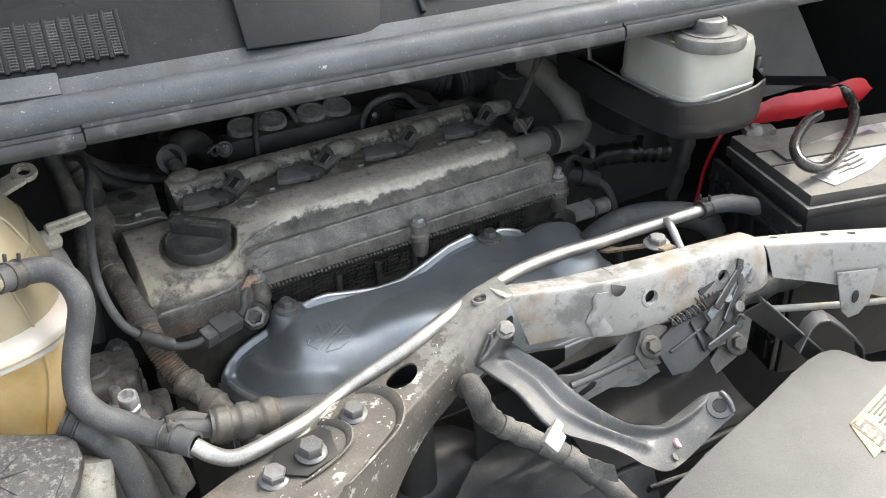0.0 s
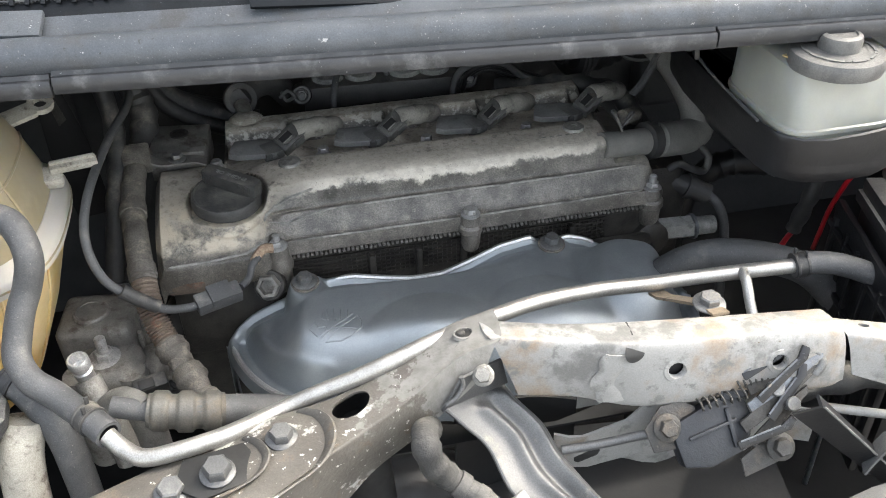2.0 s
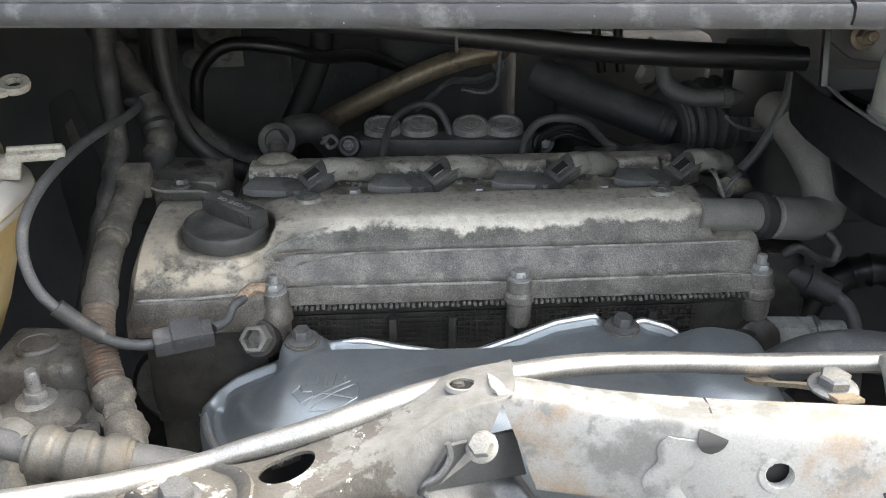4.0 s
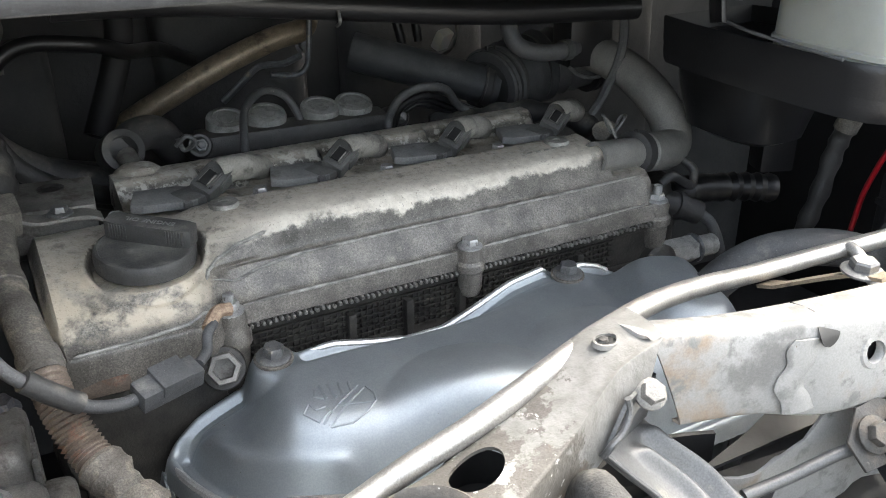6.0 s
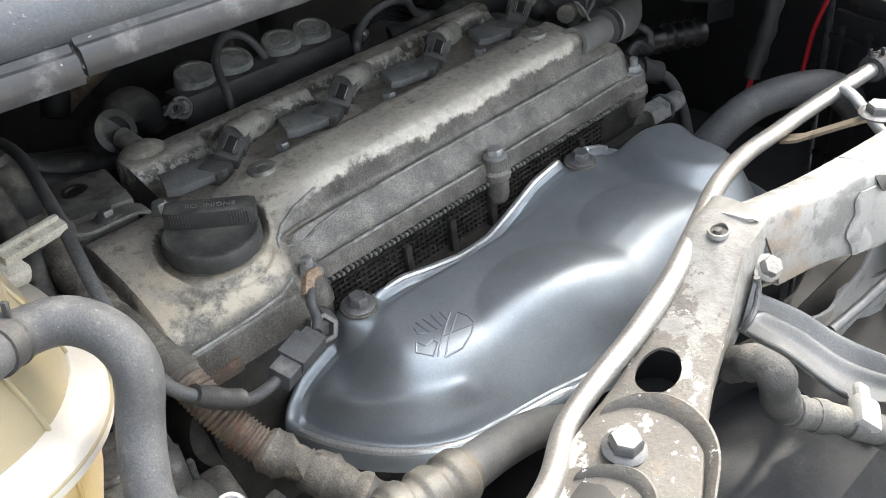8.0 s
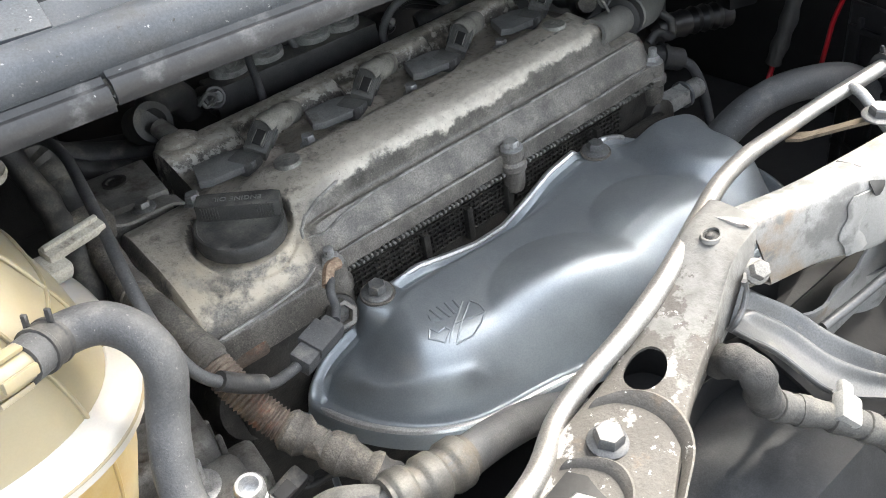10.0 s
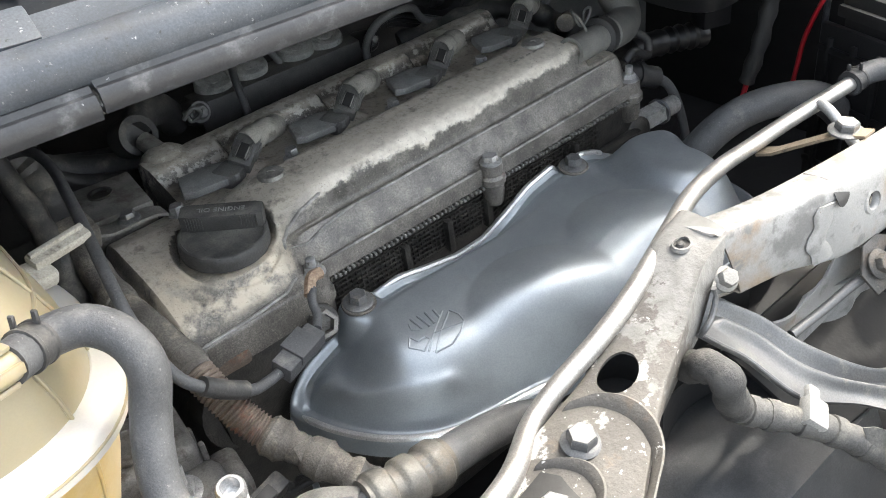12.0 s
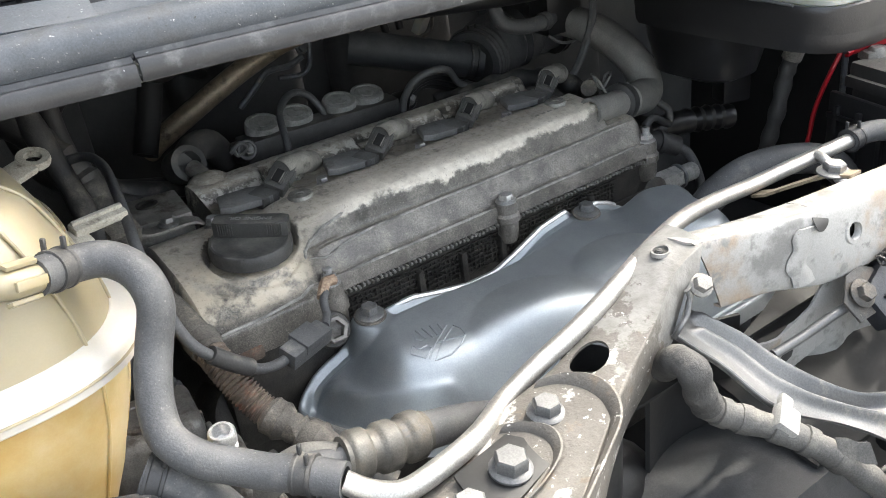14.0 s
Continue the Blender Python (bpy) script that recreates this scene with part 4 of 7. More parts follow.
mark("pressed_cross", [(0.208, 0.598), (0.180, 0.580)])
mark("pressed_cross", [(0.2105, 0.5945), (0.183, 0.577)])
mark("pressed_frame", [(0.212, 0.595), (0.214, 0.588), (0.2125, 0.5815), (0.205, 0.577), (0.195, 0.5745), (0.183, 0.577)])
mark("pressed_spoke", [(0.212, 0.581), (0.200, 0.5848), (0.191, 0.587)])
mark("pressed_palm", [(0.177, 0.595), (0.172, 0.590), (0.178, 0.582), (0.186, 0.585), (0.185, 0.589), (0.179, 0.589), (0.177, 0.595)])
mark("pressed_thumb", [(0.184, 0.604), (0.182, 0.599), (0.186, 0.595)])
for tip, root in (((0.188, 0.607), (0.188, 0.595)), ((0.193, 0.606), (0.193, 0.593)), ((0.199, 0.605), (0.197, 0.593)), ((0.2045, 0.603), (0.203, 0.595))):
    mark("pressed_finger", [tip, root], 0.0009)
for bx, by, bz in ((0.174, 0.645, 0.7972), (0.393, 0.646, 0.7987)):
    b = part("bolt", hexbolt(bmesh.new(), axes((bx, by, bz + 0.002), (0, -0.12, 1)), 0.0066, 0.0085, 1.6), M_STEEL, shield, "bluish flanged bolt")
    ring = lathe([(0.0118, 0), (0.0122, 0.0012), (0.0118, 0.0024), (0.008, 0.0026)], axes((bx, by, bz), (0, -0.12, 1)), 24)
    part("washer", ring, M_TAPE, b)

# ---- front support ----
support = thing("radiator_support", "worn white-painted steel radiator support with peeling paint", "radiator support")


def loft(name, secs, per, material, label, thick=0.0016, holes=(), across=8):
    """A pressed strip through cross sections; holes are (centre, way, way, radius, radius), cut clean through."""
    cols = [spline(c, per) for c in zip(*secs)]
    grid = [spline([c[i] for c in cols], across) for i in range(len(cols[0]))]
    inside = set()
    for c, u, v, ru, rv in holes:
        c, u, v = Vector(c), Vector(u).normalized(), Vector(v).normalized()
        for i, row in enumerate(grid):
            for k, p in enumerate(row):
                a, b = (p - c).dot(u), (p - c).dot(v)
                q = math.hypot(a / ru, b / rv)
                if q < 1.3 and (p - c).length < 2.2 * max(ru, rv) and q > 0.001:
                    if q > 0.72:
                        row[k] = p + u * (a / q - a) + v * (b / q - b)
                    inside.add((i, k))
    full = lambda i, k: all((i + a, k + b) in inside for a in (0, 1) for b in (0, 1))
    return part(name, sheet(grid, thick, None, full), material, support, label)


left = [
    [(0.292, 0.478, 0.876), (0.292, 0.472, 0.885), (0.290, 0.446, 0.886), (0.284, 0.440, 0.882), (0.276, 0.436, 0.862)],
    [(0.262, 0.474, 0.872), (0.262, 0.468, 0.880), (0.262, 0.442, 0.880), (0.258, 0.436, 0.876), (0.254, 0.431, 0.846)],
    [(0.225, 0.466, 0.858), (0.225, 0.460, 0.866), (0.228, 0.430, 0.866), (0.226, 0.424, 0.860), (0.228, 0.428, 0.825)],
    [(0.185, 0.452, 0.846), (0.185, 0.448, 0.854), (0.193, 0.418, 0.857), (0.196, 0.412, 0.850), (0.200, 0.421, 0.810)],
    [(0.140, 0.444, 0.842), (0.140, 0.440, 0.851), (0.158, 0.400, 0.854), (0.162, 0.394, 0.846), (0.172, 0.408, 0.79)],
    [(0.085, 0.430, 0.836), (0.085, 0.426, 0.846), (0.112, 0.375, 0.850), (0.118, 0.368, 0.842), (0.14, 0.385, 0.77)],
    [(0.020, 0.408, 0.832), (0.020, 0.404, 0.842), (0.055, 0.345, 0.846), (0.062, 0.338, 0.838), (0.09, 0.355, 0.76)],
]
loft("side_plate", left, 36, M_RUSTY, "peeling rust-stained painted plate with bolts and holes", 0.0016, [((0.191, 0.4365, 0.856), (1, 0.35, 0), (-0.35, 1, 0), 0.0125, 0.0100), ((0.268, 0.456, 0.881), (1, 0.3, 0), (-0.3, 1, 0), 0.0058, 0.0040)], 18)
centre = [
    [(0.280, 0.470, 0.874), (0.280, 0.466, 0.8830), (0.280, 0.450, 0.8860), (0.284, 0.4425, 0.882), (0.299, 0.437, 0.842), (0.299, 0.441, 0.838)],
    [(0.33, 0.460, 0.868), (0.33, 0.456, 0.878), (0.33, 0.441, 0.8815), (0.331, 0.432, 0.877), (0.336, 0.428, 0.840), (0.336, 0.434, 0.836)],
    [(0.375, 0.453, 0.866), (0.375, 0.449, 0.876), (0.375, 0.429, 0.880), (0.376, 0.420, 0.875), (0.376, 0.415, 0.835), (0.376, 0.422, 0.831)],
    [(0.43, 0.445, 0.866), (0.43, 0.441, 0.876), (0.43, 0.422, 0.880), (0.43, 0.413, 0.874), (0.43, 0.406, 0.838), (0.43, 0.414, 0.832)],
    [(0.49, 0.438, 0.866), (0.49, 0.434, 0.875), (0.49, 0.414, 0.880), (0.491, 0.405, 0.874), (0.492, 0.397, 0.842), (0.492, 0.402, 0.836)],
    [(0.505, 0.436, 0.866), (0.505, 0.432, 0.875), (0.505, 0.412, 0.879), (0.507, 0.404, 0.872), (0.508, 0.397, 0.845), (0.508, 0.40, 0.842)],
]
loft("centre_beam", centre, 44, M_WHITE, "white upper beam with access holes", 0.0016, [((0.398, 0.412, 0.860), (1, 0, 0), (0, 0, 1), 0.0058, 0.0058), ((0.464, 0.402, 0.861), (1, 0, 0), (0, 0, 1), 0.0052, 0.0052)], 20)
rightb = [
    [(0.506, 0.432, 0.862), (0.506, 0.428, 0.871), (0.508, 0.410, 0.875), (0.510, 0.403, 0.868), (0.514, 0.397, 0.846)],
    [(0.56, 0.412, 0.860), (0.56, 0.408, 0.869), (0.56, 0.388, 0.872), (0.562, 0.381, 0.865), (0.566, 0.375, 0.832)],
    [(0.62, 0.387, 0.856), (0.62, 0.383, 0.866), (0.615, 0.362, 0.868), (0.615, 0.355, 0.860), (0.612, 0.350, 0.815)],
    [(0.72, 0.345, 0.850), (0.72, 0.341, 0.860), (0.705, 0.312, 0.862), (0.70, 0.305, 0.855), (0.69, 0.298, 0.80)],
]
loft("outer_beam", rightb, 44, M_WHITE, "white outer beam towards the headlamp", 0.0016, [((0.525, 0.4125, 0.8735), (1, -0.4, 0), (0.4, 1, 0), 0.0036, 0.0024), ((0.566, 0.3955, 0.8715), (1, -0.4, 0), (0.4, 1, 0), 0.0040, 0.0026), ((0.588, 0.386, 0.8705), (1, -0.4, 0), (0.4, 1, 0), 0.0040, 0.0026)], 20)
part("lower_flange", sheet([[(mix(0.325, 0.50, i / 20), 0.432 - 0.16 * (mix(0.325, 0.50, i / 20) - 0.325) - 0.004 * math.sin(i), 0.802 - 0.03 * j / 4 + 0.012 * sm(10, 20, i)) for j in range(5)] for i in range(21)], 0.002), M_WHITE, support)


# black disc behind each opening stands in for the shade inside
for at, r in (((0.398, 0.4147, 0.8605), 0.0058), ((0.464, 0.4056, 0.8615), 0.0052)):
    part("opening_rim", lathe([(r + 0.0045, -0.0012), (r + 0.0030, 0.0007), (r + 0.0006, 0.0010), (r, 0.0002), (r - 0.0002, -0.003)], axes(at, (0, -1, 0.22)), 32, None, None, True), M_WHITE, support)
    part("hole_shade_fill", lathe([(r + 0.004, -0.006), (r + 0.004, -0.010)], axes(at, (0, -1, 0.22)), 16), M_INK_SHADE, support)
part("oval_rim", lathe([(0.0078, -0.0008), (0.0072, 0.0012), (0.0060, 0.0014), (0.0057, -0.001)], axes((0.268, 0.456, 0.882), (0.1, 0, 1), (1, 0.3, 0)) @ Matrix.Diagonal((1, 0.72, 1, 1)), 28, None, None, True), M_RUSTY, support)
OV = axes((0.268, 0.456, 0.882), (0.1, 0, 1), (1, 0.3, 0)) @ Matrix.Diagonal((1, 0.72, 1, 1))
# oval hole filled with black in place of its inner shade
part("hole_shade_fill", lathe([(0.0060, -0.002), (0.0060, 0.0004), (0.0002, 0.0005)], OV, 24), M_INK_SHADE, support)
part("stud", lathe([(0.0030, 0.0), (0.0031, 0.0010), (0.0024, 0.0018), (0.0026, 0.0022), (0.0018, 0.0027), (0.0002, 0.0028)], OV @ Matrix.Translation((-0.0018, 0.0006, 0)), 14), M_GRIMESTEEL, support)
part("inner_channel", sheet([[(mix(0.16, 0.50, i / 10), 0.455 + 0.012 * math.sin(i), 0.80), (mix(0.16, 0.50, i / 10), 0.44, 0.80)] for i in range(11)], 0.002), M_BAY, support)


def sbolt(at, nrm, r, h, material, w=1.5):
    return part("bolt", hexbolt(bmesh.new(), axes(at, nrm), r, h, w), material, support)


sbolt((0.147, 0.422, 0.8535), (0.05, -0.1, 1), 0.0073, 0.008, M_BRACKET, 1.35)
sbolt((0.109, 0.404, 0.853), (0.05, -0.1, 1), 0.0084, 0.009, M_BRACKET, 1.25)
sbolt((0.082, 0.400, 0.848), (0.05, -0.1, 1), 0.0078, 0.008, M_STEEL, 1.3)
sbolt((0.4370, 0.4545, 0.8750), (0, -0.05, 1), 0.0074, 0.0075, M_STEEL, 1.5)
sbolt((0.275, 0.433, 0.866), (-0.2, -0.6, 0.7), 0.0055, 0.007, M_ALU, 1.3)
# tube coloured black so the plate's hole looks deep and unlit
part("hole_shade_fill", sweep([(0.200, 0.446, 0.740), (0.197, 0.442, 0.800), (0.192, 0.437, 0.8515)], 0.0165, 24, None, True, 0.97), M_INK_SHADE, support)

# pressed pocket's wall round the side bolts, and a smaller recess
wall_line = spline([(0.163, 0.4415, 0.8530), (0.174, 0.4330, 0.8560), (0.1795, 0.420, 0.8580), (0.178, 0.405, 0.8575), (0.168, 0.391, 0.8555), (0.148, 0.380, 0.8530), (0.120, 0.366, 0.8510)], 8)
part("pocket_wall", sheet([[p + Vector((0.0, 0.0, 0.0026)), p + Vector((-0.0012, 0.0004, 0.0030)), p + Vector((-0.0045, 0.0010, 0.0012)), p + Vector((-0.0075, 0.0014, -0.0030))] for p in wall_line], 0.0012), M_RUSTY, support)
recess = spline([(0.128, 0.428, 0.8520), (0.136, 0.420, 0.8535), (0.140, 0.408, 0.8545), (0.134, 0.396, 0.8535), (0.118, 0.388, 0.8520), (0.098, 0.384, 0.850)], 8)
part("recess_edge", sheet([[p + Vector((0.0, 0.0, 0.0022)), p + Vector((-0.0010, 0.0004, 0.0026)), p + Vector((-0.0040, 0.0010, 0.0008)), p + Vector((-0.006, 0.0014, -0.003))] for p in recess], 0.0012), M_RUSTY, support)
# recess floor coloured black to paint the shade round the bolt
part("recess_shade", prism([(0.088, 0.420), (0.124, 0.426), (0.134, 0.408), (0.128, 0.396), (0.100, 0.388), (0.084, 0.400)], 0.002, Matrix.Translation((0, 0, 0.8516)), 0.0005), M_INK_SHADE, support, "recess floor painted black as shade")

# lapped strip and lug on the beams


def beam_y(x, z):
    """The beam's front face."""
    hi = mix(0.432, 0.420, (x - 0.331) / 0.045)
    return mix(hi, hi - 0.0045, (0.876 - z) / 0.038)


slot_line = spline([(0.3750, 0.4480, 0.8768), (0.3738, 0.4400, 0.8786), (0.3725, 0.4320, 0.8797), (0.3712, 0.4250, 0.8787), (0.3700, 0.4200, 0.8742), (0.3690, 0.4183, 0.8690)], 8)


def slot_half(i):
    """Half the gap's width along its length: a hair at first, then an oval opening."""
    return 0.0005 + 0.0060 * math.sqrt(max(1 - ((i - 30) / 9.8) ** 2, 0.0))


# black inlay on the uncut beam paints the dark of its gap
part("slot", sheet([[p + Vector((w * slot_half(i), -0.0003, 0.0003)) for w in (-1.0, -0.4, 0.4, 1.0)] for i, p in enumerate(slot_line)], 0.0004), M_INK_SHADE, support, "black strip painting the shade of the beam's gap and oval opening")
lap = [(p.x, p.z) for p in spline([(0.353, 0, 0.8740), (0.3490, 0, 0.8690), (0.3495, 0, 0.8620), (0.3455, 0, 0.8560), (0.3440, 0, 0.8500), (0.3475, 0, 0.8440), (0.3490, 0, 0.8370)], 6)]
part("lapped_edge", sheet([[(x + 0.020 * k / 10, beam_y(x + 0.020 * k / 10, z) - 0.0013 * sm(-1, 1, k) + 0.0026 * sm(4, 10, k), z) for k in range(11)] for x, z in lap], 0.0012), M_WHITE, support)
part("hanging_lug", prism([(-0.020, 0.020), (0.016, 0.020), (0.013, -0.010), (0.006, -0.022), (-0.003, -0.025), (-0.010, -0.018), (-0.014, -0.004)], 0.002, axes((0.580, 0.3640, 0.826), (-0.35, -0.9, 0.08), (1, -0.42, 0)), 0.0006), M_WHITE, support)
# black disc painted for the dark of the lug's hole
part("lug_hole", lathe([(0.0042, 0.0004), (0.0036, 0.0010), (0.0002, 0.0008)], axes((0.579, 0.3636, 0.822), (-0.35, -0.9, 0.08), (1, -0.42, 0)) @ Matrix.Diagonal((0.75, 1.5, 1, 1)), 20), M_INK_SHADE, support)

# ---- tube along the support ----
tube = thing("coolant_tube", "bare shiny steel coolant tube bracketed along the radiator support", "metal tube")
TP = [(0.045, 0.444, 0.859), (0.054, 0.436, 0.853), (0.066, 0.428, 0.851), (0.086, 0.427, 0.853), (0.114, 0.434, 0.852), (0.145, 0.452, 0.846), (0.171, 0.456, 0.852), (0.197, 0.456, 0.860), (0.223, 0.458, 0.868), (0.250, 0.464, 0.873), (0.285, 0.476, 0.873), (0.328, 0.492, 0.868), (0.374, 0.503, 0.861), (0.417, 0.506, 0.8565), (0.465, 0.505, 0.856), (0.535, 0.497, 0.859)]
part("pipe", sweep(TP, 0.0056, 18, None, False, 0, 6), M_TUBE, tube)
part("post", sweep([(0.4885, 0.500, 0.860), (0.487, 0.490, 0.857), (0.485, 0.478, 0.848), (0.484, 0.466, 0.838)], 0.0038, 12), M_TUBE, tube)
part("tab", sheet([[Vector(p) + Vector((0.006 * (k - 1), 0, 0)) for k in range(3)] for p in ((0.424, 0.504, 0.8500), (0.425, 0.494, 0.8535), (0.428, 0.480, 0.862), (0.432, 0.466, 0.870), (0.436, 0.455, 0.8755), (0.438, 0.440, 0.8785))], 0.002), M_GOLD, tube, "rust-tinted fixing tab")

# ---- hoses ----
def hose(name, label, category, pts, r, material, clamps=(), seg=16):
    h = thing(name, label, category)
    part("hose", sweep(pts, r, seg, None, False, 0.75, 8), material, h)
    line = spline(pts, 20)
    for s in clamps:
        i = min(max(int(s * (len(line) - 1)), 1), len(line) - 2)
        d = (line[i + 1] - line[i - 1]).normalized()
        rr = r if not callable(r) else r(s)
        m = axes(line[i], d, (0, 0, 1))
        cl = lathe([(rr * 1.0, -0.0050), (rr * 1.13, -0.0048), (rr * 1.14, -0.0032), (rr * 1.08, -0.0026), (rr * 1.08, 0.0026), (rr * 1.14, 0.0032), (rr * 1.13, 0.0048), (rr * 1.0, 0.0050)], m, 28)
        for k in (-0.0028, 0.0028):
            block((0.0060, 0.0028, 0.0018), m @ Matrix.Translation((rr * 1.1 + 0.0022, 0.003 * (1 if k > 0 else -1), k)), 0.0005, cl, 1)
        part("spring_clamp", cl, M_BLACKDUST, h)
    return h


HP = [(-0.0355, 0.5395, 0.9615), (-0.018, 0.552, 0.956), (-0.003, 0.549, 0.954), (0.006, 0.538, 0.947), (0.008, 0.531, 0.933), (0.002, 0.529, 0.915), (-0.004, 0.523, 0.903), (-0.009, 0.515, 0.889), (-0.010, 0.503, 0.879), (-0.002, 0.490, 0.871), (0.011, 0.482, 0.864), (0.022, 0.471, 0.861), (0.033, 0.459, 0.861), (0.046, 0.444, 0.859)]
hose("overflow_hose", "thick grey rubber hose from the coolant tank to the tube", "hose", HP, 0.0088, M_RUBBER, (0.048, 0.93))
hose("tube_end_hose", "grey rubber hose clamped to the tube's end", "hose", [(0.528, 0.498, 0.8585), (0.545, 0.496, 0.860), (0.565, 0.490, 0.858), (0.590, 0.480, 0.848), (0.62, 0.47, 0.82), (0.64, 0.47, 0.78)], 0.0085, M_RUBBER, (0.06,))
hose("lower_hose", "dark rubber hose curving below the tank", "hose", [(-0.025, 0.51, 0.862), (-0.01, 0.50, 0.852), (0.004, 0.487, 0.83), (0.008, 0.48, 0.79), (0.006, 0.48, 0.72)], 0.0105, M_RUBBER, (0.08,))
hose("upper_radiator_hose", "fat dark blue-grey rubber hose arching beside the engine", "hose", [(0.46, 0.60, 0.76), (0.475, 0.585, 0.80), (0.50, 0.57, 0.822), (0.535, 0.555, 0.826), (0.575, 0.54, 0.815), (0.61, 0.53, 0.78)], 0.013, M_RUBBER, (0.1,))

# ---- brake fluid reservoir and its tray ----
tray = thing("reservoir_tray", "black plastic tray under the brake fluid reservoir", "tray")
lo = [(0.503, 0.660), (0.500, 0.60), (0.499, 0.560), (0.500, 0.530), (0.504, 0.513), (0.514, 0.502), (0.530, 0.496), (0.552, 0.494), (0.574, 0.495), (0.594, 0.503), (0.606, 0.525), (0.612, 0.57), (0.612, 0.65), (0.60, 0.70), (0.51, 0.70)]


def pan(rings_):
    tb = bmesh.new()
    cx, cy = 0.545, 0.60
    made = [[tb.verts.new((cx + (x - cx) * k, cy + (y - cy) * k, z + dz * sm(0.50, 0.585, x) * sm(0.60, 0.52, y))) for x, y in lo] for z, k, dz in rings_]
    for a, b in zip(made, made[1:]):
        for k in range(len(lo)):
            tb.faces.new((a[k], a[(k + 1) % len(lo)], b[(k + 1) % len(lo)], b[k]))
    tb.faces.new(made[0])
    tb.faces.new(made[-1])
    return tb


part("pan", pan([(0.928, 0.91, 0), (0.9285, 0.955, 0), (0.932, 0.975, 0), (0.938, 0.983, 0), (0.944, 0.985, 0), (0.945, 0.95, 0)]), M_BLACK, tray)
part("wall", pan([(0.941, 0.982, 0), (0.948, 0.992, 0), (0.957, 0.998, 0.004), (0.962, 1.0, 0.006), (0.963, 0.988, 0.006), (0.945, 0.970, 0)]), M_BLACK, tray)
part("edge_strip", sweep([(0.4995, 0.640, 0.972), (0.4985, 0.60, 0.967), (0.4985, 0.535, 0.9635)], 0.0012, 8), M_RUBBER, tray)

res = thing("brake_fluid_reservoir", "milky white plastic brake fluid reservoir with a black cap", "fluid reservoir")
rbm = bmesh.new()
rings = []
for z, k in ((0.945, 0.95), (0.950, 1.0), (0.963, 1.0), (0.964, 1.03), (0.967, 1.03), (0.968, 1.0), (0.996, 0.985), (1.006, 0.93), (1.010, 0.80), (1.011, 0.5)):
    hx, hy = 0.043 * k, 0.049 * k
    ring = []
    for q in range(32):
        a = 2 * math.pi * q / 32
        cx, sy = math.cos(a), math.sin(a)
        p = 0.38
        ring.append(rbm.verts.new((0.5475 + hx * math.copysign(abs(cx) ** p, cx), 0.554 + hy * math.copysign(abs(sy) ** p, sy), z)))
    rings.append(ring)
for a, b in zip(rings, rings[1:]):
    for k in range(32):
        rbm.faces.new((a[k], a[(k + 1) % 32], b[(k + 1) % 32], b[k]))
rbm.faces.new(rings[0])
rbm.faces.new(rings[-1])
part("body", rbm, M_RESERV, res)
RC = Matrix.Translation((0.538, 0.522, 1.0050)) @ Matrix.Diagonal((1.1, 1.1, 1.0, 1.0))
bcap = part("cap", lathe([(0.022, 0), (0.0275, 0.001), (0.0282, 0.004), (0.0282, 0.009), (0.0272, 0.0115), (0.013, 0.0135), (0.0125, 0.0135), (0.0125, 0.020), (0.0118, 0.0225), (0.009, 0.0235), (0.0085, 0.0225), (0.0002, 0.0225)], RC, 48, None, lambda a: 1 + 0.004 * math.cos(36 * a)), M_COIL, res, "ribbed black cap with moulded lettering")
bars = bmesh.new()
for k in range(30):
    a = 2 * math.pi * k / 30
    block((0.0016, 0.0028 + 0.001 * (k % 3), 0.0006), RC @ pose(0.0205 * math.cos(a), 0.0205 * math.sin(a), 0.0130, 0, 0, math.degrees(a)) @ pose(0, 0, 0, 0, 6, 0), 0, bars)
part("moulded_marks", bars, M_TOWER, bcap)
part("tag", block((0.016, 0.009, 0.0012), axes((0.516, 0.534, 1.0105), (0, 0, 1), (1, 0.3, 0)), 0.0005), M_TANK, res)

# ---- battery ----
bat = thing("car_battery", "dusty black car battery with worn label", "battery")
BM = axes((0.7028, 0.4618, 0), (0, 0, 1), (1, -0.27, 0))
part("case", block((0.212, 0.130, 0.18), BM @ Matrix.Translation((0, 0, 0.780)), 0.006), M_BATTERY, bat)
part("lid", block((0.220, 0.137, 0.010), BM @ Matrix.Translation((0, 0, 0.8725)), 0.002), M_BATTERY, bat)
part("lid_top", block((0.216, 0.133, 0.012), BM @ Matrix.Translation((0, 0, 0.8835)), 0.003), M_BATTERYTOP, bat, "dusty tan-grey battery lid")
for y in (0.024, -0.006):
    part("lid_groove", block((0.216, 0.0022, 0.0012), BM @ Matrix.Translation((0, y, 0.8894)), 0.0004), M_INK_SHADE, bat)
part("vent_strip", block((0.19, 0.024, 0.004), BM @ Matrix.Translation((0.004, 0.009, 0.8905)), 0.0015), M_BATTERYTOP, bat)
lab = part("label", prism([(0.6229, 0.4955), (0.7102, 0.5010), (0.7611, 0.4907), (0.70, 0.4414), (0.6600, 0.4300), (0.6110, 0.4262), (0.6085, 0.4500), (0.6350, 0.4600)], 0.0006, Matrix.Translation((0, 0, 0.8906)), 0.0002), M_PAPER, bat, "torn silvery label with unreadable print")
rnd = random.Random(5)
for k in range(7):
    for q in range(2):
        w = 0.012 + 0.012 * rnd.random()
        part("print_bar", block((w, 0.0016 + 0.001 * (k % 2), 0.0004), pose(0.640 + 0.018 * q + 0.004 * k, 0.440 + 0.0068 * k, 0.8911, 0, 0, 6), 0), M_INK_SHADE, lab)
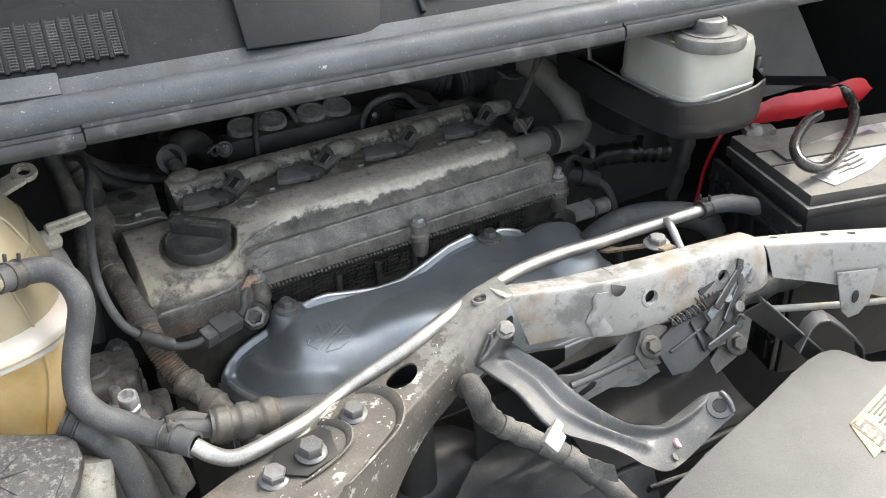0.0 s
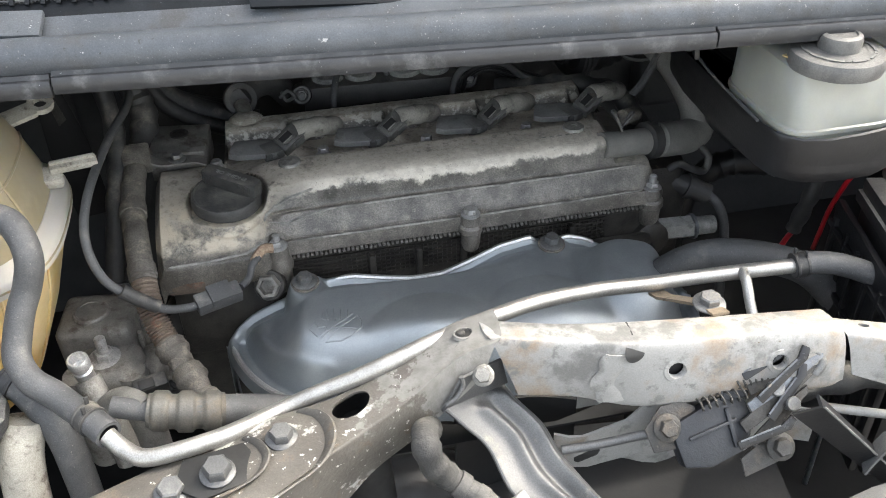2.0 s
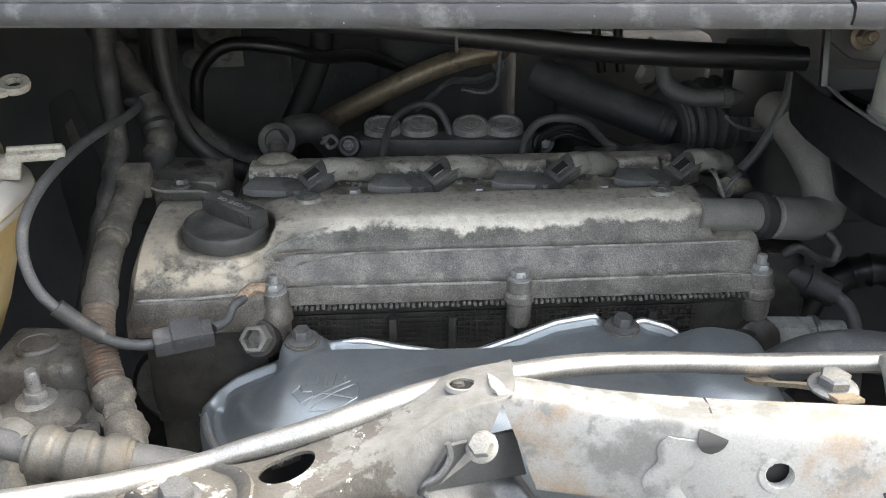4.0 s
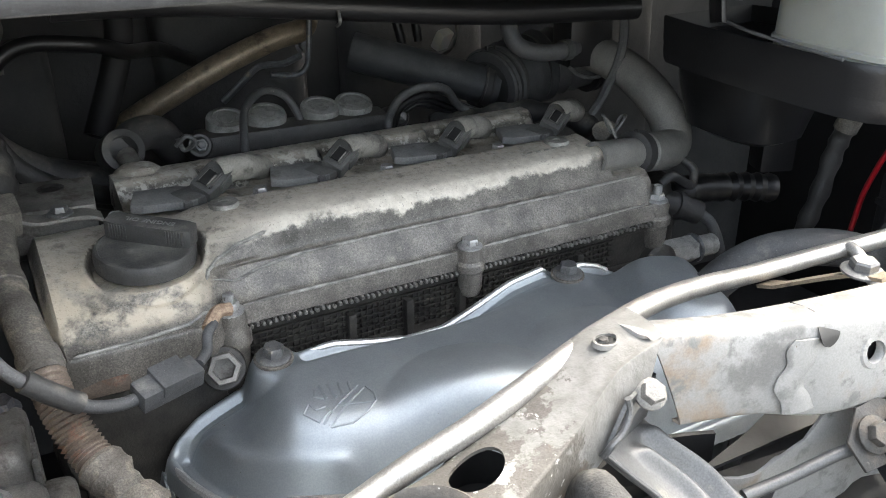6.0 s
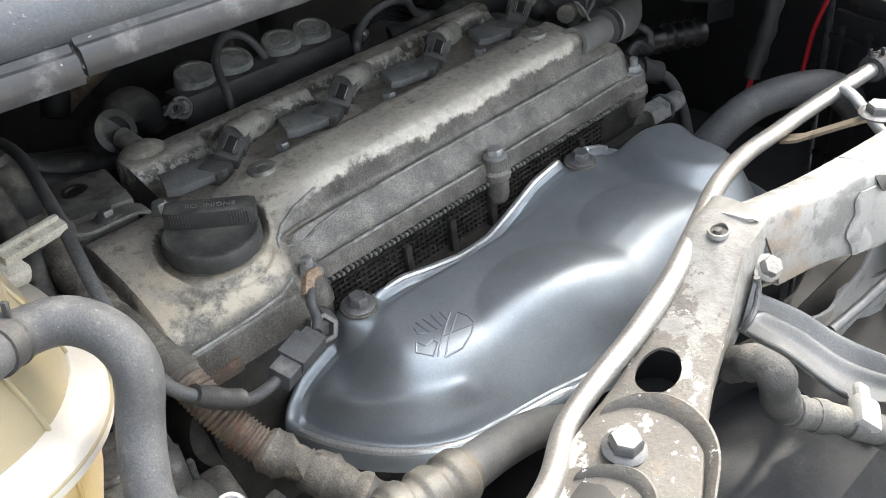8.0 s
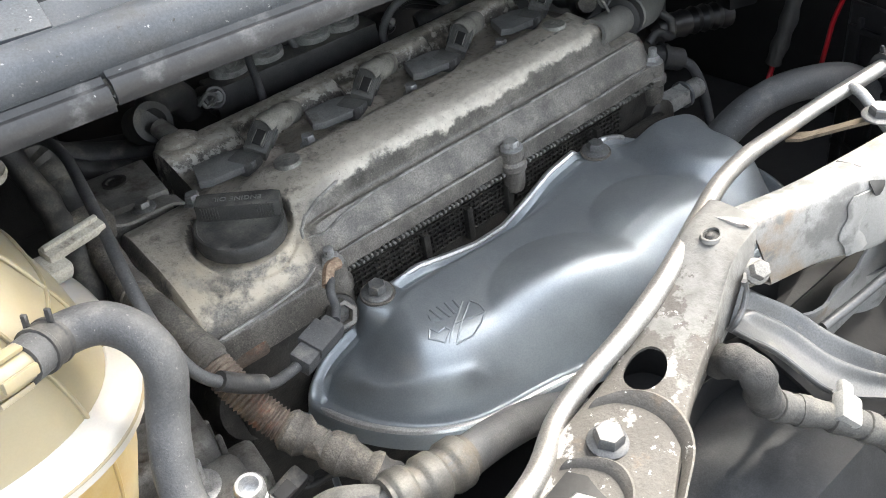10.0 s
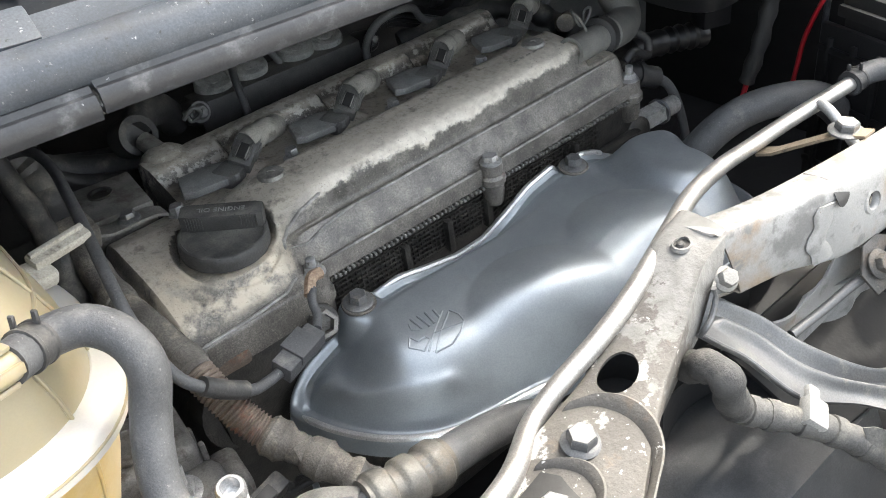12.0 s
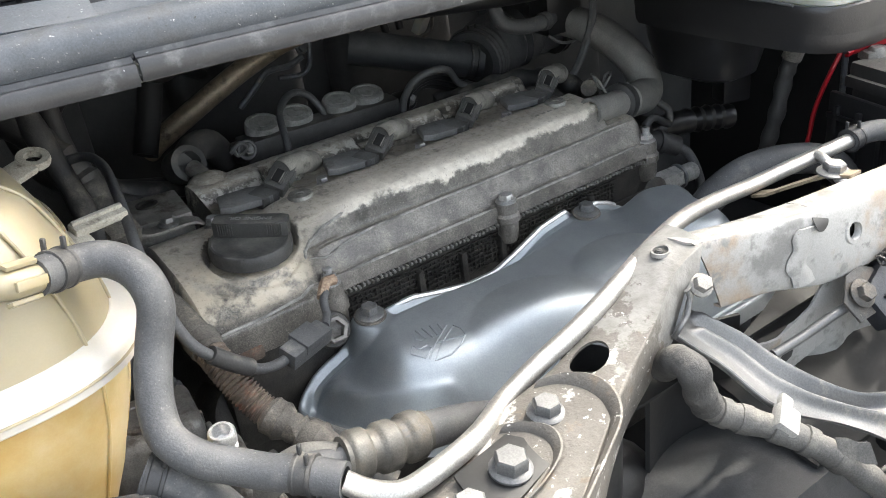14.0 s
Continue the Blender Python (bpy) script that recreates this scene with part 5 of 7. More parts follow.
part("logo_patch", block((0.034, 0.020, 0.0004), pose(0.715, 0.476, 0.8911, 0, 0, 4), 0.0001), mat("purple_black_print", (0.03, 0.025, 0.06), (0.09, 0.05, 0.06), 120, 0.35), lab, "dark purple printed patch")
part("white_patch", prism([(0.6188, 0.4511), (0.6123, 0.4263), (0.6351, 0.4332), (0.6393, 0.458)], 0.0004, Matrix.Translation((0, 0, 0.8912)), 0.0001), M_CLIP, lab)
part("terminal", lathe([(0.008, 0), (0.007, 0.008), (0.005, 0.010)], Matrix.Translation((0.640, 0.545, 0.888)), 20), M_ALU, bat)
part("terminal_clamp", block((0.030, 0.016, 0.008), axes((0.644, 0.545, 0.891), (0, 0, 1), (1, -0.5, 0)), 0.002), M_ALU, bat)

strap = thing("red_strap", "red vinyl terminal cover strap over the battery", "strap")
UP = spline([(0.6199, 0.565, 0.8966), (0.6407, 0.555, 0.9131), (0.6657, 0.545, 0.9222), (0.698, 0.537, 0.9225), (0.7285, 0.53, 0.9216)], 6)
DN = spline([(0.6210, 0.563, 0.8930), (0.6437, 0.553, 0.8974), (0.6630, 0.544, 0.8986), (0.6950, 0.535, 0.9000), (0.7364, 0.528, 0.9017)], 6)
part("band", sheet([[mix(a, b, j / 6) + Vector((0, -0.0035 * math.sin(math.pi * j / 6), 0.0007 * math.sin(i * 1.9 + j))) for j in range(7)] for i, (a, b) in enumerate(zip(UP, DN))], 0.003), M_RED, strap)
for k in range(4):
    part("embossed_ring", sweep([mix(UP[10 + 3 * k], DN[10 + 3 * k], 0.5) + Vector((0.0045 * math.cos(a), -0.0036, 0.0055 * math.sin(a))) for a in [2 * math.pi * q / 12 for q in range(13)]], 0.0008, 6, None, True), M_RED, strap)
EU = spline([(0.7300, 0.536, 0.9214), (0.745, 0.536, 0.9218), (0.7640, 0.536, 0.9220), (0.7800, 0.536, 0.9170), (0.7880, 0.536, 0.9080)], 4)
ED = spline([(0.7340, 0.534, 0.8990), (0.748, 0.534, 0.8935), (0.7640, 0.534, 0.8925), (0.7790, 0.534, 0.8960), (0.7882, 0.534, 0.9060)], 4)
part("end_flap", sheet([[mix(a, b, j / 5) + Vector((0, -0.004 * math.sin(math.pi * j / 5), 0)) for j in range(6)] for a, b in zip(EU, ED)], 0.004), M_RED, strap)

hose("red_wire", "thin red wire hanging from the battery terminal", "wire", [(0.624, 0.568, 0.893), (0.617, 0.571, 0.877), (0.616, 0.577, 0.859), (0.615, 0.582, 0.839), (0.614, 0.584, 0.819), (0.613, 0.586, 0.798)], 0.0021, M_RED, (), 10)
hose("battery_hook", "thick blackened steel hook bent in a loop above the battery", "hook", [(0.7264, 0.5313, 0.9169), (0.7422, 0.5345, 0.9153), (0.7469, 0.5268, 0.9094), (0.7352, 0.5094, 0.9017), (0.701, 0.485, 0.8965), (0.6469, 0.4561, 0.8965), (0.6148, 0.4452, 0.899), (0.5956, 0.4484, 0.9057), (0.5983, 0.4625, 0.9115), (0.6171, 0.4786, 0.9142), (0.6534, 0.4979, 0.915), (0.678, 0.5056, 0.9132)], 0.0052, M_BLACKSTEEL, (), 16)

# ---- coolant tank ----
tank = thing("coolant_tank", "yellowed translucent plastic coolant tank", "coolant tank")


def rounded(bm, secs, cx, cy, p=0.45, n=40):
    rings_ = []
    for z, hx, hy, dx, dy in secs:
        ring_ = []
        for q in range(n):
            a = 2 * math.pi * q / n
            c, s = math.cos(a), math.sin(a)
            ring_.append(bm.verts.new((cx + dx + hx * math.copysign(abs(c) ** p, c), cy + dy + hy * math.copysign(abs(s) ** p, s), z)))
        rings_.append(ring_)
    for a, b in zip(rings_, rings_[1:]):
        for k in range(n):
            bm.faces.new((a[k], a[(k + 1) % n], b[(k + 1) % n], b[k]))
    bm.faces.new(rings_[0])
    bm.faces.new(rings_[-1])
    return bm


UPPER = [(0.905, 0.080, 0.085, 0, 0), (0.93, 0.078, 0.084, -0.001, 0), (0.955, 0.072, 0.079, -0.003, 0), (0.980, 0.064, 0.071, -0.007, 0.001), (0.995, 0.052, 0.058, -0.016, 0.003), (1.005, 0.040, 0.042, -0.028, 0.004)]
LOWER = [(0.78, 0.052, 0.068, -0.018, 0), (0.79, 0.060, 0.076, -0.016, 0), (0.83, 0.070, 0.082, -0.008, 0), (0.87, 0.078, 0.085, -0.002, 0), (0.905, 0.082, 0.087, 0, 0)]
part("lower_shell", rounded(bmesh.new(), LOWER, -0.078, 0.622, 0.70, 64), M_TANK, tank, "amber lower half with coolant inside")
part("upper_shell", rounded(bmesh.new(), UPPER, -0.078, 0.622, 0.70, 64), M_TANKTOP, tank)
part("seam_band", rounded(bmesh.new(), [(0.8985, 0.0800, 0.0850, 0, 0), (0.8990, 0.0880, 0.0935, 0, 0), (0.9005, 0.0900, 0.0955, 0, 0), (0.9095, 0.0900, 0.0955, 0, 0), (0.9115, 0.0888, 0.0940, 0, 0), (0.9140, 0.0830, 0.0885, 0, 0), (0.9170, 0.0795, 0.0848, 0, 0)], -0.078, 0.622, 0.70, 64), M_TANKBAND, tank, "whitish welded seam band")
part("weld_groove", sweep([(-0.078 + 0.0900 * math.copysign(abs(math.cos(0.1 * k)) ** 0.7, math.cos(0.1 * k)), 0.622 + 0.0955 * math.copysign(abs(math.sin(0.1 * k)) ** 0.7, math.sin(0.1 * k)), 0.9050) for k in range(-24, 12)], 0.0009, 6), M_TANKTOP, tank)


def on_tank(sec, a):
    z, hx, hy, dx, dy = sec
    c, s_ = math.cos(a), math.sin(a)
    return Vector((-0.078 + dx + hx * math.copysign(abs(c) ** 0.70, c), 0.622 + dy + hy * math.copysign(abs(s_) ** 0.70, s_), z))


for secs, material in ((UPPER[:5], M_TANKTOP), (LOWER[1:], M_TANK)):
    for a in (-0.95, -0.30):
        part("mould_line", sweep([on_tank(q, a) for q in secs], 0.0011, 8), material, tank)
part("shoulder_line", sweep([on_tank(UPPER[2], -2.0 + 0.1 * k) for k in range(26)], 0.0012, 8), M_TANKTOP, tank)
part("cap", lathe([(0.022, 1.006), (0.024, 1.01), (0.024, 1.030), (0.021, 1.034)], Matrix.Translation((-0.085, 0.585, 0)), 28), M_BLACKDUST, tank)
spg = part("spigot", sweep([(-0.074, 0.566, 0.971), (-0.058, 0.540, 0.968), (-0.0465, 0.5335, 0.9652), (-0.0355, 0.5395, 0.9615), (-0.0290, 0.5436, 0.9597)], 0.0069, 18), M_TANKTOP, tank)
for k in range(5):
    part("spigot_rib", block((0.016, 0.0022, 0.0045), axes((-0.0425, 0.5355, 0.9640), (0.83, 0.50, -0.25)) @ pose(0, 0, 0, 0, 0, 72 * k) @ Matrix.Translation((0, 0.0085, 0)) @ pose(0, 0, 0, 0, 90, 0), 0.0008), M_TANKTOP, spg)

# ---- pipes behind and beside the engine ----
hose("coolant_outlet_hose", "grey rubber coolant hose elbow at the engine's end", "hose", [(0.455, 0.702, 0.860), (0.500, 0.712, 0.853), (0.534, 0.722, 0.846), (0.556, 0.730, 0.842), (0.569, 0.738, 0.846), (0.571, 0.748, 0.862), (0.566, 0.764, 0.880), (0.560, 0.786, 0.894), (0.555, 0.812, 0.902), (0.552, 0.840, 0.905)], lambda s: 0.0125 if s < 0.26 else 0.0165, M_HOSE, (0.14,), 20)
part("end_collar", lathe([(0.0150, -0.006), (0.0180, -0.005), (0.0182, 0.005), (0.0160, 0.006)], axes((0.508, 0.7155, 0.8512), (0.9, 0.3, -0.15)), 24), M_BLACKDUST, bpy.data.objects["coolant_outlet_hose"])
hose("brass_pipe", "brownish metal pipe bending across the firewall", "pipe", [(0.16, 1.06, 0.825), (0.175, 1.045, 0.842), (0.258, 1.034, 0.885), (0.315, 1.036, 0.905), (0.350, 1.04, 0.912), (0.358, 1.05, 0.93)], 0.0115, M_GOLD)
hose("cross_rod", "black steel rod across the rear of the bay", "rod", [(0.10, 0.80, 0.99), (0.18, 0.80, 0.9864), (0.289, 0.803, 0.9730), (0.4256, 0.80, 0.9573), (0.56, 0.79, 0.951)], 0.0100, M_BLACK)
hose("breather_duct", "black plastic duct sloping to the intake bellows", "duct", [(0.385, 1.0, 0.893), (0.43, 0.97, 0.88), (0.475, 0.945, 0.866), (0.51, 0.93, 0.856)], 0.019, M_GUIDE, (0.9,))
hose("intake_bellows", "ribbed black rubber intake bellows", "bellows", [(0.50, 0.93, 0.858), (0.54, 0.945, 0.862), (0.58, 0.95, 0.868), (0.64, 0.945, 0.875)], lambda s: 0.034 + 0.005 * math.sin(s * 60), M_RUBBER, (0.06, 0.95), 24)

rail = thing("fuel_rail_cover", "black rail with four round caps behind the valve cover", "fuel rail")
part("rail", block((0.165, 0.030, 0.030), axes((0.283, 0.893, 0.850), (0, 0, 1), (1, -0.06, 0)), 0.003), M_CAP, rail)
for x, y in ((0.228, 0.905), (0.262, 0.903), (0.309, 0.900), (0.340, 0.898)):
    part("round_cap", lathe([(0.0165, 0.852), (0.0170, 0.862), (0.0170, 0.872), (0.0158, 0.8745), (0.0125, 0.8750), (0.0118, 0.8738), (0.0080, 0.8738), (0.0076, 0.8744), (0.0002, 0.8744)], axes((x, y, 0.0), (0, 0, 1)) @ Matrix.Translation((0, 0, 0.866)) @ pose(0, 0, 0, 16, 0, 0) @ Matrix.Translation((0, 0, -0.866)) , 32), M_ROUNDCAP, rail)
for x, y in ((0.198, 0.874), (0.372, 0.868)):
    lug = part("lug", lathe([(0.0105, -0.02), (0.0105, 0.004), (0.009, 0.006)], axes((x, y + 0.008, 0.860), (0, -1, 0.35)), 22), M_BLACK, rail)
    part("bolt", hexbolt(bmesh.new(), axes((x, y + 0.003, 0.862), (0, -1, 0.35)), 0.0058, 0.006, 1.2, 0.004), M_STEEL, lug)

pcv = thing("breather_valve", "round black breather fitting on the cover's rear corner", "breather valve")
part("cup", lathe([(0.0150, -0.02), (0.0165, 0.0), (0.0158, 0.005), (0.0105, 0.006), (0.0098, 0.0), (0.0002, 0.0)], axes((0.137, 0.862, 0.872), (0.15, -0.85, 0.35)), 28), M_BLACKDUST, pcv)
part("elbow", sweep([(0.139, 0.868, 0.872), (0.152, 0.882, 0.876), (0.170, 0.893, 0.872), (0.185, 0.905, 0.85)], 0.0135, 18), M_BLACKDUST, pcv)
part("stem", sweep([(0.138, 0.852, 0.871), (0.141, 0.838, 0.866), (0.146, 0.824, 0.860)], 0.0075, 14), M_ALU, pcv)

# ---- wiring ----
loom = thing("taped_wiring_loom", "dusty taped wiring loom beside the valve cover", "wiring loom")
LP = [(0.048, 0.770, 0.874), (0.044, 0.745, 0.872), (0.042, 0.703, 0.858), (0.046, 0.663, 0.851), (0.050, 0.633, 0.841), (0.054, 0.608, 0.826), (0.062, 0.590, 0.808), (0.074, 0.569, 0.796), (0.088, 0.542, 0.785), (0.105, 0.52, 0.765)]
LS = spline(LP, 10)
part("taped_length", sweep(LS[:44], lambda s: 0.0100 + 0.0003 * math.sin(s * 150), 16, None, True), M_TAPE, loom)
part("ribbed_length", sweep([p for a, b in zip(LS[43:64], LS[44:65]) for p in (a, mix(a, b, 0.25), mix(a, b, 0.5), mix(a, b, 0.75))], lambda s: 0.0094 + 0.0009 * math.sin(s * 132), 16, None, True), M_RIBLOOM, loom, "brown-dusted corrugated length")
part("torn_tape", sweep(LS[62:82], lambda s: 0.0108 + 0.0018 * math.sin(s * 13) + 0.0008 * math.sin(s * 41), 14, None, True), M_TAPE, loom, "torn loose tape wrapping")
part("dark_sleeve", sweep(LS[80:], lambda s: 0.0100 + 0.0008 * math.sin(s * 20), 14, None, True), M_BLACKDUST, loom)
for i in (6, 21, 40):
    d = (LS[i + 1] - LS[i - 1]).normalized()
    part("tape_band", lathe([(0.0100, -0.006), (0.0112, -0.005), (0.0113, 0.005), (0.0100, 0.006)], axes(LS[i], d), 18), M_TAPE, loom)
part("loose_flap", sheet([[LS[70] + Vector((0.004 * i - 0.006, -0.006 - 0.002 * j, 0.011 - 0.005 * j + 0.0015 * (i % 2))) for j in range(4)] for i in range(4)], 0.0007), M_TAPE, loom)
wire = thing("sensor_wire", "thin grey sensor wire with a taped joint and plug", "wire")
WP = [(0.035, 0.80, 0.925), (0.047, 0.785, 0.928), (0.049, 0.753, 0.928), (0.041, 0.701, 0.929), (0.034, 0.661, 0.925), (0.028, 0.629, 0.917), (0.025, 0.606, 0.904), (0.027, 0.593, 0.887), (0.034, 0.589, 0.867), (0.050, 0.590, 0.848), (0.066, 0.592, 0.834), (0.080, 0.600, 0.825), (0.092, 0.603, 0.824)]
part("lead", sweep(WP, 0.0034, 12), M_RUBBER, wire)
part("joint_tape", sweep([(0.041, 0.589, 0.8585), (0.052, 0.5905, 0.8465), (0.063, 0.592, 0.8365)], 0.0055, 10), M_BLACKDUST, wire)
part("connector", block((0.036, 0.014, 0.012), axes((0.106, 0.607, 0.825), (0.1, -0.3, 1), (0.9, 0.3, 0.08)), 0.0015), M_RUBBER, wire)
part("connector_lock", block((0.018, 0.017, 0.008), axes((0.108, 0.607, 0.829), (0.1, -0.3, 1), (0.9, 0.3, 0.08)), 0.001), M_RUBBER, wire)
part("tail", sweep([(0.124, 0.613, 0.828), (0.131, 0.622, 0.829), (0.134, 0.63, 0.834), (0.140, 0.638, 0.836)], 0.003, 10), M_RUBBER, wire)
part("bare_strands", sweep([(0.136, 0.636, 0.834), (0.144, 0.644, 0.839), (0.152, 0.646, 0.838)], 0.004, 8), M_COPPER, wire)

sens = thing("temperature_sensor", "grey metal sensor with plug at the engine's end", "sensor")
part("hex_body", sweep([(0.500, 0.680, 0.774), (0.512, 0.678, 0.774), (0.545, 0.677, 0.773)], 0.0115, 6, None, True), M_ROUNDCAP, sens)
part("plug", sweep([(0.545, 0.677, 0.773), (0.555, 0.677, 0.7725), (0.568, 0.677, 0.772)], 0.0090, 14, None, True), M_ROUNDCAP, sens)
part("collar", lathe([(0.0100, -0.002), (0.0125, -0.0015), (0.0125, 0.0015), (0.0100, 0.002)], axes((0.546, 0.677, 0.773), (1, 0, 0)), 20), M_DARKSTEEL, sens)


# ---- lower front ----
cov = thing("grey_front_cover", "flat grey plastic cover with a yellow label at the bay's front", "cover panel")
CVM = axes((0.345, 0.300, 0.797), (0.02, -0.06, 1), (1, 0.05, 0))
part("panel", prism([(-0.045, -0.18), (0.33, -0.18), (0.33, -0.02), (0.235, -0.002), (0.219, 0.0036), (0.208, 0.0100), (0.2050, 0.0180), (0.2021, 0.0272), (0.1990, 0.0330), (0.1927, 0.0368), (0.182, 0.0390), (0.167, 0.0384), (0.142, 0.0344), (0.097, 0.0245), (0.022, 0.0106), (-0.034, -0.003)], 0.006, CVM, 0.003), M_GREYPLATE, cov)
lb = part("label", prism([(0.1318, -0.0265), (0.1995, -0.0134), (0.1823, -0.0464), (0.1182, -0.0569)], 0.0008, CVM @ Matrix.Translation((0, 0, 0.0009)), 0.0002), M_LABEL, cov, "yellow warning sticker with unreadable print")
LBM = CVM @ axes((0.1318, -0.0265, 0.0011), (0, 0, 1), (0.0677, 0.0131, 0))
part("print_strip", block((0.015, 0.030, 0.0003), LBM @ Matrix.Translation((0.0075, -0.0165, 0)) @ pose(-0.004, 0, 0, 0, 0, -13), 0.0001), M_TAPE, lb)
for k in range(5):
    part("print_bar", block((0.009, 0.0028, 0.0003), LBM @ pose(0.0065 - 0.0026 * k, -0.0045 - 0.0058 * k, 0.0004, 0, 0, 3), 0), M_LABEL, lb)
for k in range(8):
    part("print_bar", block((0.030 - 0.006 * (k % 3), 0.0016, 0.0003), LBM @ pose(0.036 - 0.0016 * k, -0.0045 - 0.0034 * k, 0.0002, 0, 0, 0), 0), M_INK_SHADE, lb)
tabl = [[(0.5100, 0.356, 0.7960), (0.5150, 0.357, 0.8040), (0.5225, 0.358, 0.8145), (0.5300, 0.357, 0.8190), (0.5380, 0.354, 0.8195), (0.5480, 0.350, 0.8120), (0.5600, 0.345, 0.8000), (0.5720, 0.340, 0.7860), (0.5760, 0.338, 0.7700)]]
part("hook_tab", sheet([[Vector(p) + Vector((0.004 * a, 0.009 * a, 0.0)) for p in tabl[0]] for a in (0.0, 0.5, 1.0, 1.5)], 0.0016), M_BRACKET, cov)

rad = thing("radiator_top_sheet", "dusty grey plastic sheet sloping over the radiator top", "air guide")
part("sheet", sheet([[(mix(0.335, 0.495, i / 8), mix(0.480, 0.385, j / 6) - 0.10 * (mix(0.335, 0.495, i / 8) - 0.335), mix(0.752, 0.728, j / 6) + 0.003 * math.sin(j)) for j in range(7)] for i in range(9)], 0.003), M_BAY, rad)
part("edge_strip", sweep([(0.395, 0.375, 0.716), (0.45, 0.370, 0.722), (0.52, 0.358, 0.728), (0.60, 0.345, 0.732)], 0.006, 10), M_BLACK, rad)
grl = thing("lower_grille", "black lower grille slats in the bumper opening", "grille")
for k in range(9):
    part("slat", block((0.30, 0.004, 0.010), axes((0.52, 0.352 - 0.014 * k, 0.700 - 0.012 * k), (0, -0.4, 1), (1, -0.12, 0)), 0.001), M_BLACK, grl)
duct = thing("air_duct", "dusty grey plastic air duct below the support", "air duct")
part("shell", sheet([[(mix(0.215, 0.385, i / 12), mix(0.475, 0.350, j / 8), 0.712 + 0.012 * math.sin(math.pi * j / 8) - 0.06 * sm(6, 8, j) - 0.03 * sm(3, 0, i)) for j in range(9)] for i in range(13)], 0.003), M_GUIDE, duct)
part("back_shell", sheet([[(mix(0.262, 0.352, i / 8), 0.462 + 0.012 * math.sin(math.pi * i / 8), mix(0.80, 0.705, j / 6)) for j in range(7)] for i in range(9)], 0.003), M_BAY, duct)
part("side_tube", sweep([(0.125, 0.47, 0.60), (0.175, 0.475, 0.67), (0.225, 0.480, 0.70), (0.26, 0.49, 0.68), (0.275, 0.50, 0.60)], 0.036, 20), M_BLACK, duct)

arm = thing("support_bracket", "stamped grey steel bracket bolted below the support", "bracket")
U_EDGE = spline([(0.298, 0.459, 0.831), (0.306, 0.448, 0.823), (0.319, 0.434, 0.812), (0.326, 0.417, 0.802), (0.338, 0.397, 0.790), (0.349, 0.381, 0.782), (0.361, 0.373, 0.779), (0.378, 0.365, 0.779), (0.399, 0.363, 0.787), (0.415, 0.361, 0.795), (0.422, 0.356, 0.797)], 8)
L_EDGE = spline([(0.248, 0.429, 0.848), (0.260, 0.423, 0.835), (0.274, 0.414, 0.820), (0.283, 0.390, 0.803), (0.299, 0.381, 0.791), (0.323, 0.370, 0.778), (0.336, 0.358, 0.771), (0.347, 0.345, 0.764), (0.364, 0.336, 0.761), (0.402, 0.338, 0.776), (0.421, 0.337, 0.787)], 8)
ARM_UP = Vector((0.35, -0.45, 0.82)).normalized()


def on_arm(s, f, lift=0.0):
    """A place on the bracket: s along it and f across it, both 0 to 1."""
    k = s * (len(U_EDGE) - 1)
    i = min(int(k), len(U_EDGE) - 2)
    a, b = mix(U_EDGE[i], U_EDGE[i + 1], k - i), mix(L_EDGE[i], L_EDGE[i + 1], k - i)
    return mix(a, b, f) + ARM_UP * lift


def arm_lift(s, f):
    """Two long beads pressed along the bracket, a groove between them and a turned-down rear edge."""
    up = 0.0052 * bump(f, 0.20, 0.085) * sm(0.0, 0.06, s) * sm(0.92, 0.80, s) + 0.0050 * bump(f, 0.58 + 0.05 * sm(0.3, 0.6, s), 0.10) * sm(0.03, 0.09, s) * sm(0.70, 0.62, s)
    return up - 0.0030 * bump(f, 0.39, 0.07) * sm(0.02, 0.08, s) * sm(0.70, 0.60, s) - 0.006 * sm(0.06, 0.0, f)


part("plate", sheet([[on_arm(i / 100, j / 40, arm_lift(i / 100, j / 40)) for j in range(41)] for i in range(101)], 0.0022), M_BRACKET, arm)
HOLE_M = axes(on_arm(0.955, 0.50), (-0.42, -0.40, 0.82))
# hole's darkness is a black disc, nothing is cut
part("end_hole", lathe([(0.0052, -0.001), (0.0050, 0.0012), (0.0002, 0.0011)], HOLE_M, 20), M_INK_SHADE, arm)
part("hole_boss", lathe([(0.0105, -0.002), (0.0098, 0.0008), (0.0056, 0.0014), (0.0052, 0.0)], HOLE_M, 24, None, None, True), M_BRACKET, arm)
part("end_lip", sweep([on_arm(1.0, 0.10 + 0.1 * k, 0.0008 + 0.002 * math.sin(k * 0.4)) for k in range(9)], 0.0020, 8), M_BRACKET, arm)
part("top_flange", sheet([[mix(mix(L_EDGE[0], U_EDGE[0], f / 8), mix(Vector((0.2600, 0.4310, 0.8700)), Vector((0.2900, 0.4480, 0.8640)), f / 8), j / 5) for f in range(9)] for j in range(6)], 0.0018), M_BRACKET, arm)
part("curled_edge", sweep([(0.2480, 0.4280, 0.8470), (0.2500, 0.4260, 0.8530), (0.2565, 0.4270, 0.8570), (0.2610, 0.4290, 0.8640), (0.2600, 0.4300, 0.8710)], 0.0016, 8), M_BRACKET, arm)
part("lobe_edge", sweep([p + ARM_UP * 0.0006 for p in L_EDGE[:26]], 0.0014, 8, None, True), M_BRACKET, arm)
part("weld_spot", lathe([(0.0035, -0.001), (0.0030, 0.0012), (0.0002, 0.0012)], axes(on_arm(0.79, 0.80), ARM_UP), 16), M_BRACKET, arm)
